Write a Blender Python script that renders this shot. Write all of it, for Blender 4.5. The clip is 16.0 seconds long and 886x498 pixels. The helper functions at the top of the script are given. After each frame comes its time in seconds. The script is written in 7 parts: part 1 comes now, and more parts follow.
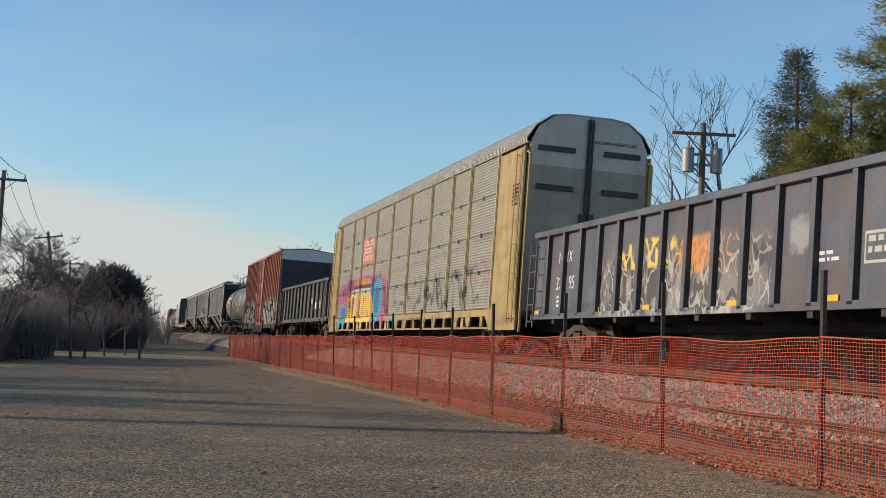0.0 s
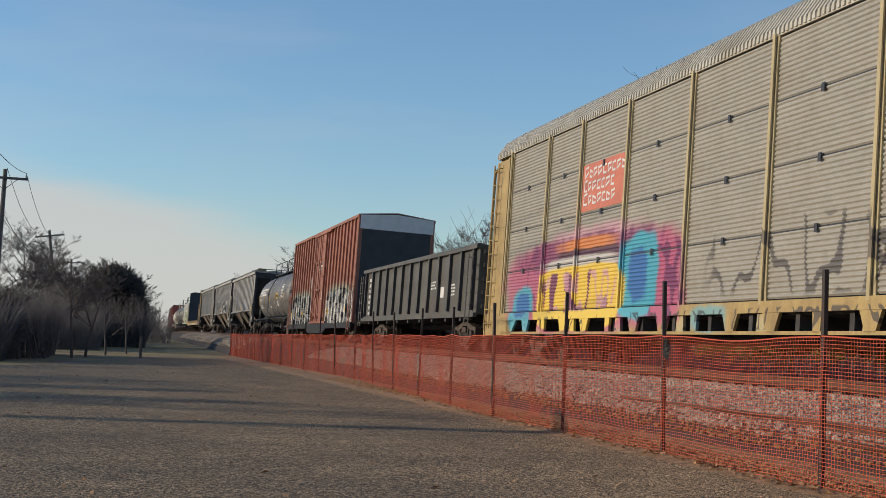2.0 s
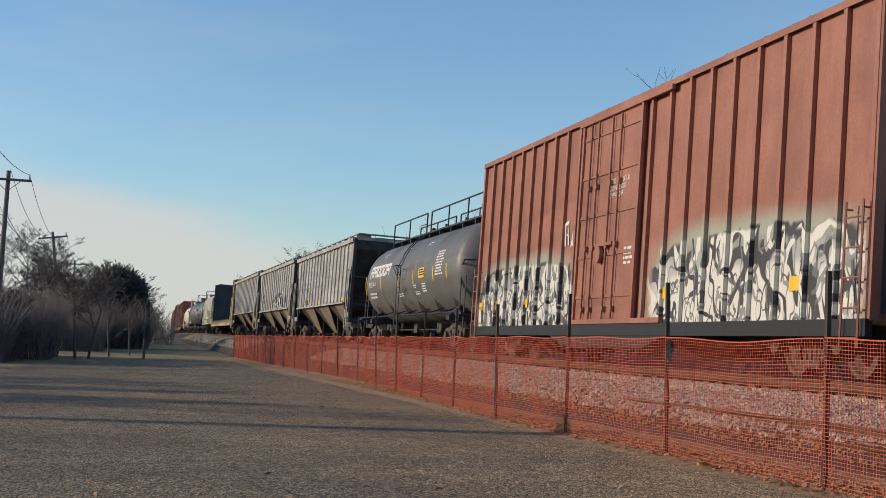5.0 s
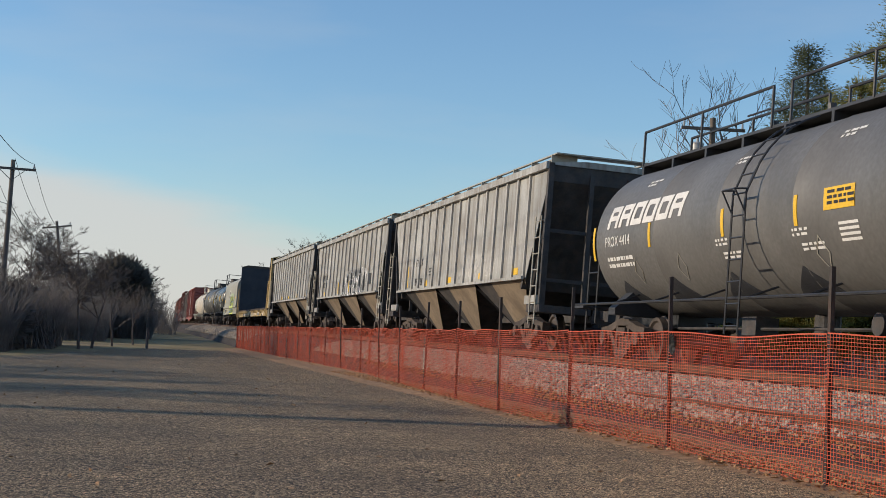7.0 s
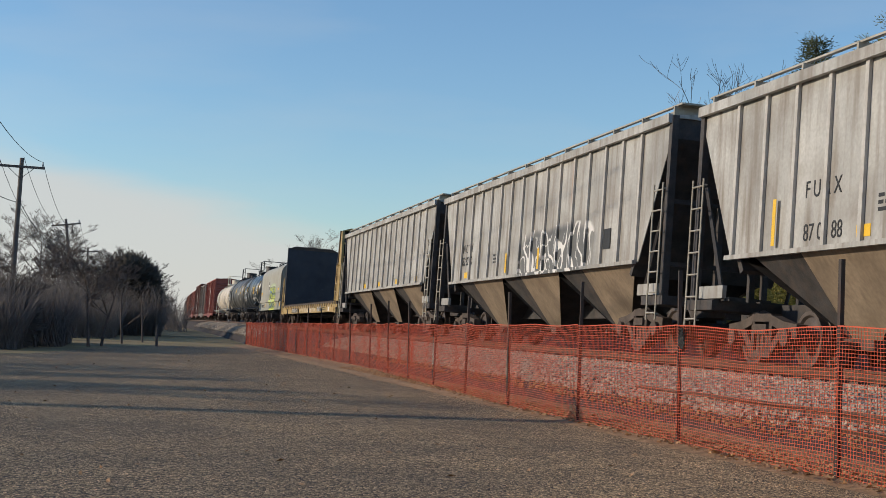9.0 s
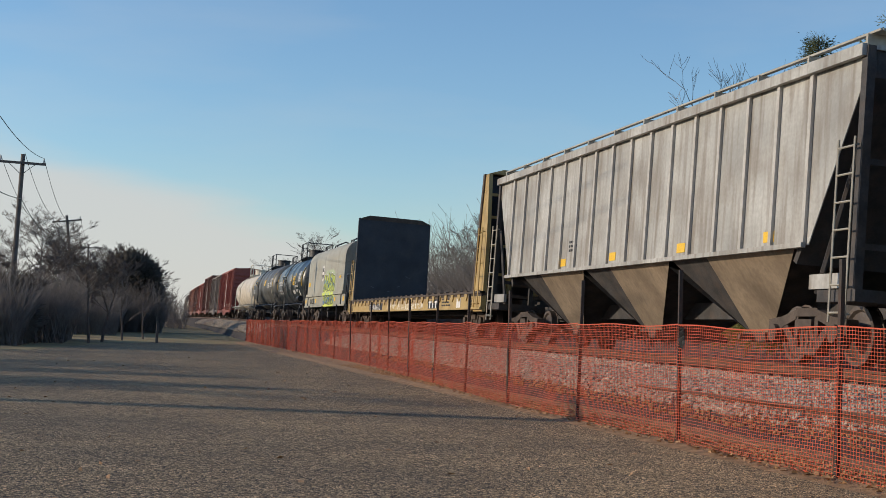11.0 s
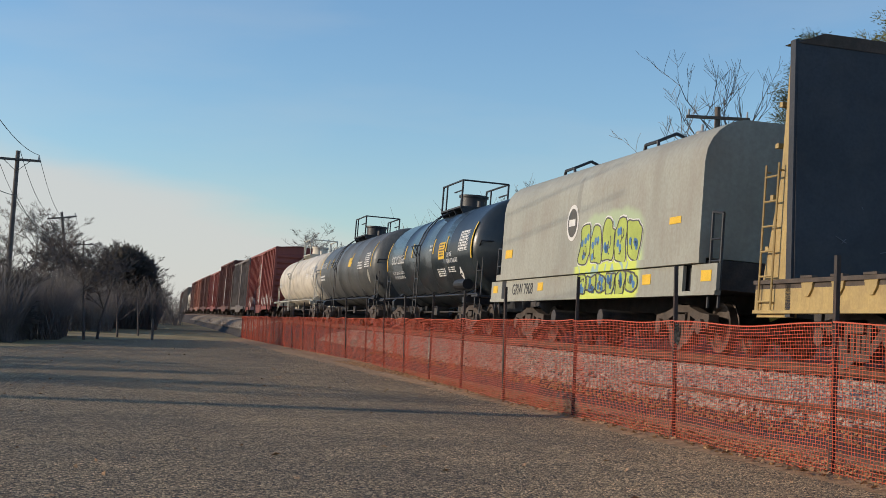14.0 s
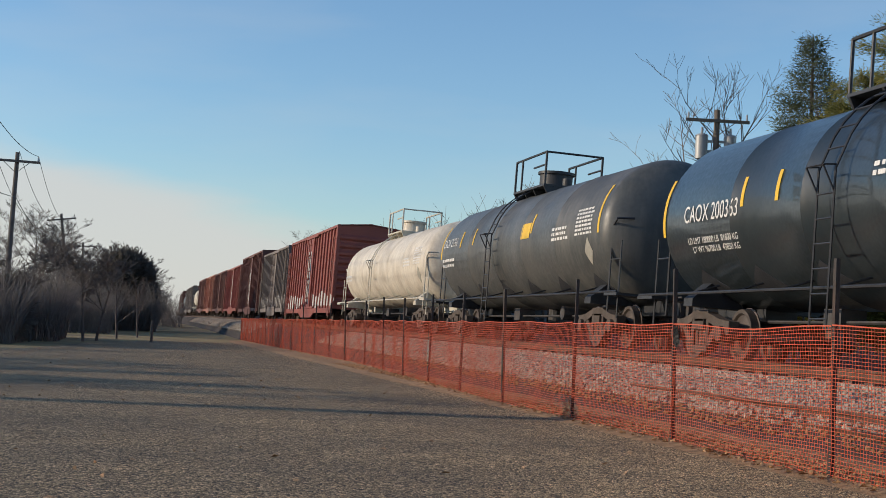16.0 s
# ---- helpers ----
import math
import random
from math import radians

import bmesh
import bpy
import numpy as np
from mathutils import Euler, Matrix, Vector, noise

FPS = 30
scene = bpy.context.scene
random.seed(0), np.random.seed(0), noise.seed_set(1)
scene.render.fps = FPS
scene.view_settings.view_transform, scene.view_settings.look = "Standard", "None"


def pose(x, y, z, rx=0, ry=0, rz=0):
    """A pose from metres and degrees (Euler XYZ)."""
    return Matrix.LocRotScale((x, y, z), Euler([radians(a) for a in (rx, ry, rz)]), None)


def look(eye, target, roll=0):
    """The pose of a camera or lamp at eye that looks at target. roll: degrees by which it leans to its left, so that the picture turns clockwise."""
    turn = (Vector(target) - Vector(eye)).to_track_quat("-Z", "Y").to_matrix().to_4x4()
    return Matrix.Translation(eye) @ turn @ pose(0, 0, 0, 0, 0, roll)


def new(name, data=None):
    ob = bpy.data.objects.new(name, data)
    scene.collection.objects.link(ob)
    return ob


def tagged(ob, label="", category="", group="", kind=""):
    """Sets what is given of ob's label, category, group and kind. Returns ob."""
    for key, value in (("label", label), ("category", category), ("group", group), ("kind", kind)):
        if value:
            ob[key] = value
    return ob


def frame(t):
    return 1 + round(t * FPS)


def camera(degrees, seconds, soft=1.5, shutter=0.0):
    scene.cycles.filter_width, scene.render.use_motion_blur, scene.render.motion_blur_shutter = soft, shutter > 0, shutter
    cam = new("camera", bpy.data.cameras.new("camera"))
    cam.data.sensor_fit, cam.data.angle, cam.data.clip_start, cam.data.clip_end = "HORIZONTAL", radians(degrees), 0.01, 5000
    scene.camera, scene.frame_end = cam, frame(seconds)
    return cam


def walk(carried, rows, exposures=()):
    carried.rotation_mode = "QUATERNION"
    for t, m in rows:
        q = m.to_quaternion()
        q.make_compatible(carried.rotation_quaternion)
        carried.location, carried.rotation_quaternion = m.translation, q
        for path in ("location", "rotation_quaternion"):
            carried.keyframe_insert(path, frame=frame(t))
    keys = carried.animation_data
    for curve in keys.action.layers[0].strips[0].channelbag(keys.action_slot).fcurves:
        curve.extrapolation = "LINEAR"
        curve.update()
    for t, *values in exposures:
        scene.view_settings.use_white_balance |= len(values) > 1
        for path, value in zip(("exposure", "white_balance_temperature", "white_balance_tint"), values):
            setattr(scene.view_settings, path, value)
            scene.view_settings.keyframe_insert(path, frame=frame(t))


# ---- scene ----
# The camera is held by hand at one spot: heading to the right of the track, tilt, lean
FOV = 35.5
EYE = (0.0, 0.0, 1.17)
cam = camera(FOV, 16.0, soft=0.7)
HEADINGS = [
    (0.0, 13.42, 3.92, 1.75), (0.5, 13.45, 3.98, 1.75), (1.0, 13.38, 3.99, 1.80), (1.5, 13.45, 3.77, 1.80),
    (2.0, 13.37, 3.88, 1.80), (2.5, 13.43, 3.90, 1.75), (3.0, 13.35, 3.90, 1.74), (5.5, 13.23, 3.94, 1.81),
    (6.0, 13.31, 3.81, 1.96), (6.5, 13.10, 3.83, 1.95), (7.0, 13.10, 3.62, 2.26), (7.5, 12.77, 3.63, 1.88),
    (8.0, 12.62, 3.55, 1.91), (8.5, 12.72, 3.50, 1.97), (9.0, 12.75, 3.41, 1.90), (9.5, 12.79, 3.37, 2.16),
    (10.0, 12.72, 3.44, 2.16), (12.5, 12.78, 3.14, 2.25), (13.0, 12.76, 3.18, 2.39), (13.5, 12.83, 3.23, 2.28),
    (14.0, 12.92, 3.19, 2.12), (14.5, 12.98, 3.07, 2.20), (15.0, 12.98, 3.18, 2.11), (15.5, 12.92, 3.24, 2.14),
    (16.0, 12.94, 3.29, 2.23),
]


def held(yaw, tilt, lean):
    y, p = radians(yaw), radians(tilt)
    way = Vector((math.sin(y) * math.cos(p), math.cos(y) * math.cos(p), math.sin(p)))
    return look(EYE, Vector(EYE) + 10 * way, lean)


# its picture darkens a little while the tall pale car fills it
walk(cam, [(t, held(y, p, r)) for t, y, p, r in HEADINGS],
     [(0.0, -0.02), (1.0, -0.07), (1.5, -0.13), (2.0, -0.18), (3.2, -0.2), (5.3, -0.04), (8.0, -0.05), (12.5, -0.07), (16.0, -0.04)])

# ---- light ----
SUN_FROM = (-0.93, 0.207, 0.30)   # towards the sun: low, left of the track and a little ahead
world = bpy.data.worlds.new("sky")
scene.world = world
world.use_nodes = True
wt = world.node_tree
for n in list(wt.nodes):
    wt.nodes.remove(n)


def wnode(kind, **sets):
    n = wt.nodes.new(kind)
    for k, v in sets.items():
        if k == "op":
            n.operation = v
        elif k == "blend":
            n.blend_type = v
    return n


sky = wnode("ShaderNodeTexSky")
sky.sky_type = "NISHITA"
sky.sun_disc = False
sky.sun_elevation = math.asin(SUN_FROM[2])
sky.sun_rotation = math.atan2(SUN_FROM[0], SUN_FROM[1])
sky.altitude = 200
sky.air_density = 1.15
sky.dust_density = 0.15
sky.ozone_density = 4.5
coord = wnode("ShaderNodeTexCoord")
split = wnode("ShaderNodeSeparateXYZ")
wt.links.new(coord.outputs["Generated"], split.inputs[0])
# a pale bank of cloud, low over the left of the track, with thin veils above it
slant = wnode("ShaderNodeMath", op="MULTIPLY_ADD")
wt.links.new(split.outputs["X"], slant.inputs[0])
slant.inputs[1].default_value, slant.inputs[2].default_value = 0.235, -0.098
edge = wnode("ShaderNodeMath", op="ADD")
wt.links.new(split.outputs["Z"], edge.inputs[0])
wt.links.new(slant.outputs[0], edge.inputs[1])
stretch = wnode("ShaderNodeMapping")
stretch.inputs["Scale"].default_value = (3.0, 3.0, 14.0)
wt.links.new(coord.outputs["Generated"], stretch.inputs[0])
puff = wnode("ShaderNodeTexNoise")
puff.inputs["Scale"].default_value, puff.inputs["Detail"].default_value = 1.6, 5.0
wt.links.new(stretch.outputs[0], puff.inputs["Vector"])
wob = wnode("ShaderNodeMath", op="MULTIPLY_ADD")
wt.links.new(puff.outputs["Fac"], wob.inputs[0])
wob.inputs[1].default_value = -0.05
wt.links.new(edge.outputs[0], wob.inputs[2])
bank = wnode("ShaderNodeMapRange")
bank.interpolation_type = "SMOOTHSTEP"
wt.links.new(wob.outputs[0], bank.inputs["Value"])
bank.inputs["From Min"].default_value, bank.inputs["From Max"].default_value = -0.045, -0.012
bank.inputs["To Min"].default_value, bank.inputs["To Max"].default_value = 0.86, 0.0
veil = wnode("ShaderNodeMapRange")
wt.links.new(puff.outputs["Fac"], veil.inputs["Value"])
veil.inputs["From Min"].default_value, veil.inputs["From Max"].default_value = 0.5, 0.75
veil.inputs["To Min"].default_value, veil.inputs["To Max"].default_value = 0.0, 0.12
most = wnode("ShaderNodeMath", op="MAXIMUM")
wt.links.new(bank.outputs[0], most.inputs[0])
wt.links.new(veil.outputs[0], most.inputs[1])
cloud = wnode("ShaderNodeMix")
cloud.data_type = "RGBA"
wt.links.new(most.outputs[0], cloud.inputs[0])
wt.links.new(sky.outputs[0], cloud.inputs[6])
cloud.inputs[7].default_value = (4.0, 4.0, 3.9, 1)
bg = wnode("ShaderNodeBackground")
bg.inputs["Strength"].default_value = 0.165
wt.links.new(cloud.outputs[2], bg.inputs["Color"])
wout = wnode("ShaderNodeOutputWorld")
wt.links.new(bg.outputs[0], wout.inputs[0])

sun = new("sun", bpy.data.lights.new("sun", "SUN"))
sun.data.energy = 3.6
sun.data.color = (1.0, 0.84, 0.65)
sun.data.angle = radians(0.6)
sun.matrix_world = look(Vector(SUN_FROM) * 200, (0, 0, 0))

# ---- materials ----


def mat(name, col, rough=0.6, metal=0.0, var=0.25, scale=2.0, fine=40.0, bump=0.15, streak=0.0, dirt=None, dirt_amt=0.5, coat=0.0):
    """Painted, rusty or mineral surface: patches, fine grain, and if wanted dirt in patches or in runs down the side."""
    m = bpy.data.materials.new(name)
    m.use_nodes = True
    nt = m.node_tree
    b = nt.nodes["Principled BSDF"]
    b.inputs["Roughness"].default_value, b.inputs["Metallic"].default_value = rough, metal
    b.inputs["Coat Weight"].default_value = coat
    tc = nt.nodes.new("ShaderNodeTexCoord")

    def noise_at(sc, detail, squash=(1, 1, 1)):
        mp = nt.nodes.new("ShaderNodeMapping")
        mp.inputs["Scale"].default_value = squash
        nt.links.new(tc.outputs["Object"], mp.inputs[0])
        n = nt.nodes.new("ShaderNodeTexNoise")
        n.inputs["Scale"].default_value, n.inputs["Detail"].default_value = sc, detail
        nt.links.new(mp.outputs[0], n.inputs["Vector"])
        return n.outputs["Fac"]

    def mix(fac, a, c):
        n = nt.nodes.new("ShaderNodeMix")
        n.data_type = "RGBA"
        nt.links.new(fac, n.inputs[0])
        for v, i in ((a, 6), (c, 7)):
            if isinstance(v, tuple):
                n.inputs[i].default_value = (*v, 1)
            else:
                nt.links.new(v, n.inputs[i])
        return n.outputs[2]

    def ramp(fac, lo, hi, to=1.0):
        n = nt.nodes.new("ShaderNodeMapRange")
        nt.links.new(fac, n.inputs["Value"])
        n.inputs["From Min"].default_value, n.inputs["From Max"].default_value = lo, hi
        n.inputs["To Max"].default_value = to
        return n.outputs[0]

    lo, hi = tuple(c * (1 - var) for c in col), tuple(min(1, c * (1 + var)) for c in col)
    grain = noise_at(fine, 4)
    c = mix(ramp(noise_at(scale, 6), 0.3, 0.7), lo, hi)
    c = mix(ramp(grain, 0.3, 0.7, 0.35), c, tuple(v * 0.55 for v in col))
    if dirt:
        c = mix(ramp(noise_at(scale * 1.7, 7), 0.45, 0.72, dirt_amt), c, dirt)
    if streak:
        c = mix(ramp(noise_at(5.0, 5, (1.3, 1.3, 0.12)), 0.46, 0.75, streak), c, dirt or tuple(v * 0.3 for v in col))
    nt.links.new(c, b.inputs["Base Color"])
    r = nt.nodes.new("ShaderNodeMapRange")
    nt.links.new(grain, r.inputs["Value"])
    r.inputs["To Min"].default_value, r.inputs["To Max"].default_value = max(0.05, rough - 0.12), min(1, rough + 0.12)
    nt.links.new(r.outputs[0], b.inputs["Roughness"])
    if bump:
        bn = nt.nodes.new("ShaderNodeBump")
        bn.inputs["Strength"].default_value, bn.inputs["Distance"].default_value = bump, 0.02
        nt.links.new(grain, bn.inputs["Height"])
        nt.links.new(bn.outputs[0], b.inputs["Normal"])
    return m


RUST = (0.13, 0.06, 0.035)
M = {
    "asphalt": mat("asphalt", (0.135, 0.122, 0.105), 0.9, var=0.22, scale=0.5, fine=55, bump=0.9, dirt=(0.07, 0.065, 0.06), dirt_amt=0.55),
    "grass": mat("grass", (0.27, 0.205, 0.085), 0.95, var=0.5, scale=0.25, fine=12, bump=1.0, dirt=(0.30, 0.20, 0.11), dirt_amt=0.8),
    # bank base kept near-black: painted shade in the gaps between loose stones
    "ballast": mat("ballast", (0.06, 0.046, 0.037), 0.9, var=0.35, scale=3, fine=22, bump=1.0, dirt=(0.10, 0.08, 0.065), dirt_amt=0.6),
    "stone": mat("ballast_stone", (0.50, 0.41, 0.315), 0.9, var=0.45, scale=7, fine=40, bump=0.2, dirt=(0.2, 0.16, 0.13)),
    "leaf": mat("dead_leaf", (0.42, 0.24, 0.115), 0.85, var=0.5, scale=9, fine=60, bump=0, dirt=(0.12, 0.07, 0.04)),
    "litter": mat("litter", (0.36, 0.22, 0.115), 0.95, var=0.5, scale=6, fine=45, bump=1.0, dirt=(0.22, 0.14, 0.07)),
    "steel_rail": mat("steel_rail", (0.14, 0.08, 0.052), 0.55, 0.5, var=0.3, scale=3, fine=60),
    "tie": mat("tie", (0.11, 0.08, 0.06), 0.9, var=0.4, scale=4, fine=30, bump=0.6),
    "orange": mat("orange_plastic", (0.62, 0.105, 0.045), 0.5, var=0.12, scale=1.5, fine=30, bump=0.0),
    "post": mat("post_steel", (0.055, 0.045, 0.04), 0.65, 0.3, var=0.4, scale=6, fine=50, dirt=RUST),
    "yellow": mat("yellow_paint", (0.50, 0.355, 0.135), 0.55, var=0.12, scale=1.2, fine=25, streak=0.35, dirt=(0.20, 0.13, 0.06)),
    "yellow_pale": mat("sun_bleached_yellow_paint", (0.53, 0.44, 0.235), 0.55, var=0.15, scale=1.2, fine=25, streak=0.3, dirt=(0.30, 0.22, 0.12)),
    "galv": mat("galvanised_panel", (0.44, 0.415, 0.35), 0.5, 0.15, var=0.14, scale=0.9, fine=18, streak=0.3, dirt=(0.28, 0.24, 0.17)),
    "cream": mat("cream_paint", (0.60, 0.57, 0.48), 0.55, var=0.1, scale=1, fine=20, streak=0.25, dirt=(0.36, 0.30, 0.2)),
    "red": mat("oxide_red_paint", (0.345, 0.142, 0.092), 0.6, var=0.22, scale=0.8, fine=20, streak=0.3, dirt=(0.22, 0.07, 0.045)),
    "red2": mat("bright_red_paint", (0.28, 0.072, 0.055), 0.55, var=0.15, scale=0.8, fine=20, streak=0.35, dirt=(0.2, 0.06, 0.04)),
    "maroon": mat("maroon_paint", (0.15, 0.055, 0.042), 0.65, var=0.2, scale=0.8, fine=20, streak=0.45, dirt=(0.10, 0.05, 0.04)),
    "greybox": mat("weathered_grey_paint", (0.20, 0.17, 0.15), 0.65, var=0.3, scale=0.8, fine=20, streak=0.5, dirt=(0.1, 0.06, 0.05)),
    "gon_grey": mat("weathered_gondola_paint", (0.112, 0.13, 0.162), 0.6, var=0.35, scale=0.9, fine=18, streak=0.4, dirt=(0.20, 0.12, 0.075)),
    "gon_dark": mat("black_green_paint", (0.10, 0.10, 0.088), 0.55, var=0.3, scale=1, fine=20, streak=0.4, dirt=(0.13, 0.10, 0.07)),
    # dark paint of fittings, also the painted shade on gondola post flanks
    "rib_dark": mat("dark_rib_paint", (0.035, 0.037, 0.042), 0.5, var=0.3, scale=2, fine=30),
    "tank_grey": mat("grey_tank_paint", (0.155, 0.15, 0.14), 0.5, var=0.12, scale=0.6, fine=14, bump=0.05, streak=0.35, dirt=(0.09, 0.085, 0.08)),
    "tank_black": mat("black_tank_paint", (0.020, 0.029, 0.034), 0.34, var=0.2, scale=0.7, fine=16, bump=0.04, streak=0.2, dirt=(0.045, 0.05, 0.05), coat=0.3),
    "tank_dark": mat("dusty_black_tank_paint", (0.075, 0.08, 0.078), 0.45, var=0.25, scale=0.6, fine=14, bump=0.05, streak=0.5, dirt=(0.16, 0.15, 0.135)),
    "tank_white": mat("dirty_white_tank_paint", (0.74, 0.67, 0.55), 0.5, var=0.1, scale=0.8, fine=14, bump=0.05, streak=0.35, dirt=(0.28, 0.22, 0.16)),
    "hopper": mat("weathered_hopper_paint", (0.43, 0.43, 0.405), 0.6, var=0.3, scale=0.7, fine=16, streak=0.8, dirt=(0.17, 0.135, 0.10)),
    # hopper paint made lighter for the sunlit faces of the ribs
    "hopper_rib": mat("pale_hopper_paint", (0.52, 0.515, 0.485), 0.6, var=0.2, scale=0.8, fine=16, streak=0.4, dirt=(0.25, 0.2, 0.15)),
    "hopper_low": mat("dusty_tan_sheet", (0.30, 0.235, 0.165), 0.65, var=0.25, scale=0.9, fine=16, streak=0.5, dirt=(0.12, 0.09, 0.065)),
    "hood": mat("beige_hood_paint", (0.375, 0.375, 0.315), 0.6, var=0.14, scale=0.5, fine=14, bump=0.05, streak=0.35, dirt=(0.25, 0.21, 0.16)),
    # underframe grime, also the painted shade of the hopper bays
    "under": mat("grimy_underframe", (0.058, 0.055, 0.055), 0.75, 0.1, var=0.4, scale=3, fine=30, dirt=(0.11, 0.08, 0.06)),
    "truck": mat("rusty_cast_steel", (0.09, 0.067, 0.052), 0.75, 0.1, var=0.4, scale=4, fine=35, dirt=(0.07, 0.055, 0.045)),
    "wheel": mat("worn_wheel_steel", (0.13, 0.105, 0.09), 0.5, 0.5, var=0.3, scale=4, fine=40),
    "white": mat("white_lettering", (0.78, 0.76, 0.72), 0.6, var=0.08, scale=4, fine=40, bump=0),
    "brightyellow": mat("reflective_yellow", (0.85, 0.52, 0.03), 0.5, var=0.08, scale=4, fine=40, bump=0),
    "black": mat("black_paint", (0.015, 0.015, 0.016), 0.55, var=0.2, scale=4, fine=40, bump=0),
    "pink": mat("pink_spray", (0.50, 0.15, 0.23), 0.6, var=0.5, scale=1.6, fine=40, bump=0),
    "pink_pale": mat("pale_pink_spray", (0.62, 0.33, 0.40), 0.6, var=0.4, scale=2.2, fine=40, bump=0),
    "cyan": mat("cyan_spray", (0.07, 0.38, 0.47), 0.6, var=0.4, scale=1.6, fine=40, bump=0),
    "sprayyellow": mat("yellow_spray", (0.85, 0.63, 0.08), 0.6, var=0.15, scale=3, fine=40, bump=0),
    "orangespray": mat("orange_spray", (0.8, 0.34, 0.05), 0.6, var=0.2, scale=3, fine=40, bump=0),
    "spray_grey": mat("grey_spray", (0.27, 0.26, 0.25), 0.65, var=0.3, scale=3, fine=40, bump=0),
    "spray_dark": mat("dark_spray", (0.09, 0.085, 0.085), 0.65, var=0.5, scale=5, fine=40, bump=0),
    "spray_brown": mat("brown_spray", (0.22, 0.15, 0.115), 0.65, var=0.4, scale=4, fine=40, bump=0),
    "spray_steel": mat("blue_grey_spray", (0.16, 0.165, 0.165), 0.65, var=0.4, scale=3, fine=40, bump=0),
    "bluespray": mat("blue_spray", (0.07, 0.20, 0.42), 0.6, var=0.2, scale=3, fine=40, bump=0),
    "lime": mat("lime_spray", (0.44, 0.52, 0.10), 0.6, var=0.15, scale=3, fine=40, bump=0),
    "mint": mat("mint_spray", (0.34, 0.46, 0.37), 0.6, var=0.2, scale=3, fine=40, bump=0),
    "violet": mat("violet_spray", (0.22, 0.06, 0.16), 0.6, var=0.2, scale=3, fine=40, bump=0),
    "paleblue": mat("pale_spray", (0.52, 0.50, 0.47), 0.65, var=0.2, scale=3, fine=40, bump=0),
    "signred": mat("faded_red_sign", (0.62, 0.19, 0.12), 0.6, var=0.12, scale=3, fine=40, bump=0),
    # near-black stands in for the shadow on the bulkhead faces
    "bulkdark": mat("dark_bulkhead_face", (0.030, 0.033, 0.042), 0.6, var=0.3, scale=1.2, fine=20, dirt=(0.07, 0.06, 0.055), dirt_amt=0.3),
    "pole": mat("weathered_pole_wood", (0.20, 0.165, 0.13), 0.85, var=0.25, scale=2, fine=25, bump=0.5, streak=0.4),
    "poledark": mat("creosoted_pole_wood", (0.13, 0.115, 0.105), 0.85, var=0.3, scale=2, fine=25, bump=0.5),
    "transformer": mat("grey_transformer_paint", (0.42, 0.42, 0.41), 0.45, 0.2, var=0.1, scale=3, fine=30),
    "wire": mat("wire", (0.03, 0.03, 0.03), 0.6, 0.3, bump=0),
    "bark": mat("bare_bark", (0.21, 0.185, 0.165), 0.9, var=0.3, scale=5, fine=40, bump=0.3),
    "barkdark": mat("dark_bark", (0.12, 0.10, 0.09), 0.9, var=0.3, scale=5, fine=40, bump=0.3),
    "spruce": mat("spruce_needles", (0.045, 0.06, 0.028), 0.8, var=0.4, scale=1.5, fine=20, bump=0),
    "pine": mat("pine_needles", (0.085, 0.085, 0.03), 0.8, var=0.4, scale=1.2, fine=20, bump=0),
    "cedar": mat("cedar_foliage", (0.055, 0.055, 0.042), 0.85, var=0.4, scale=1.5, fine=20, bump=0),
    "scrub": mat("scrub_twigs", (0.165, 0.148, 0.138), 0.9, var=0.3, scale=3, fine=30, bump=0),
}


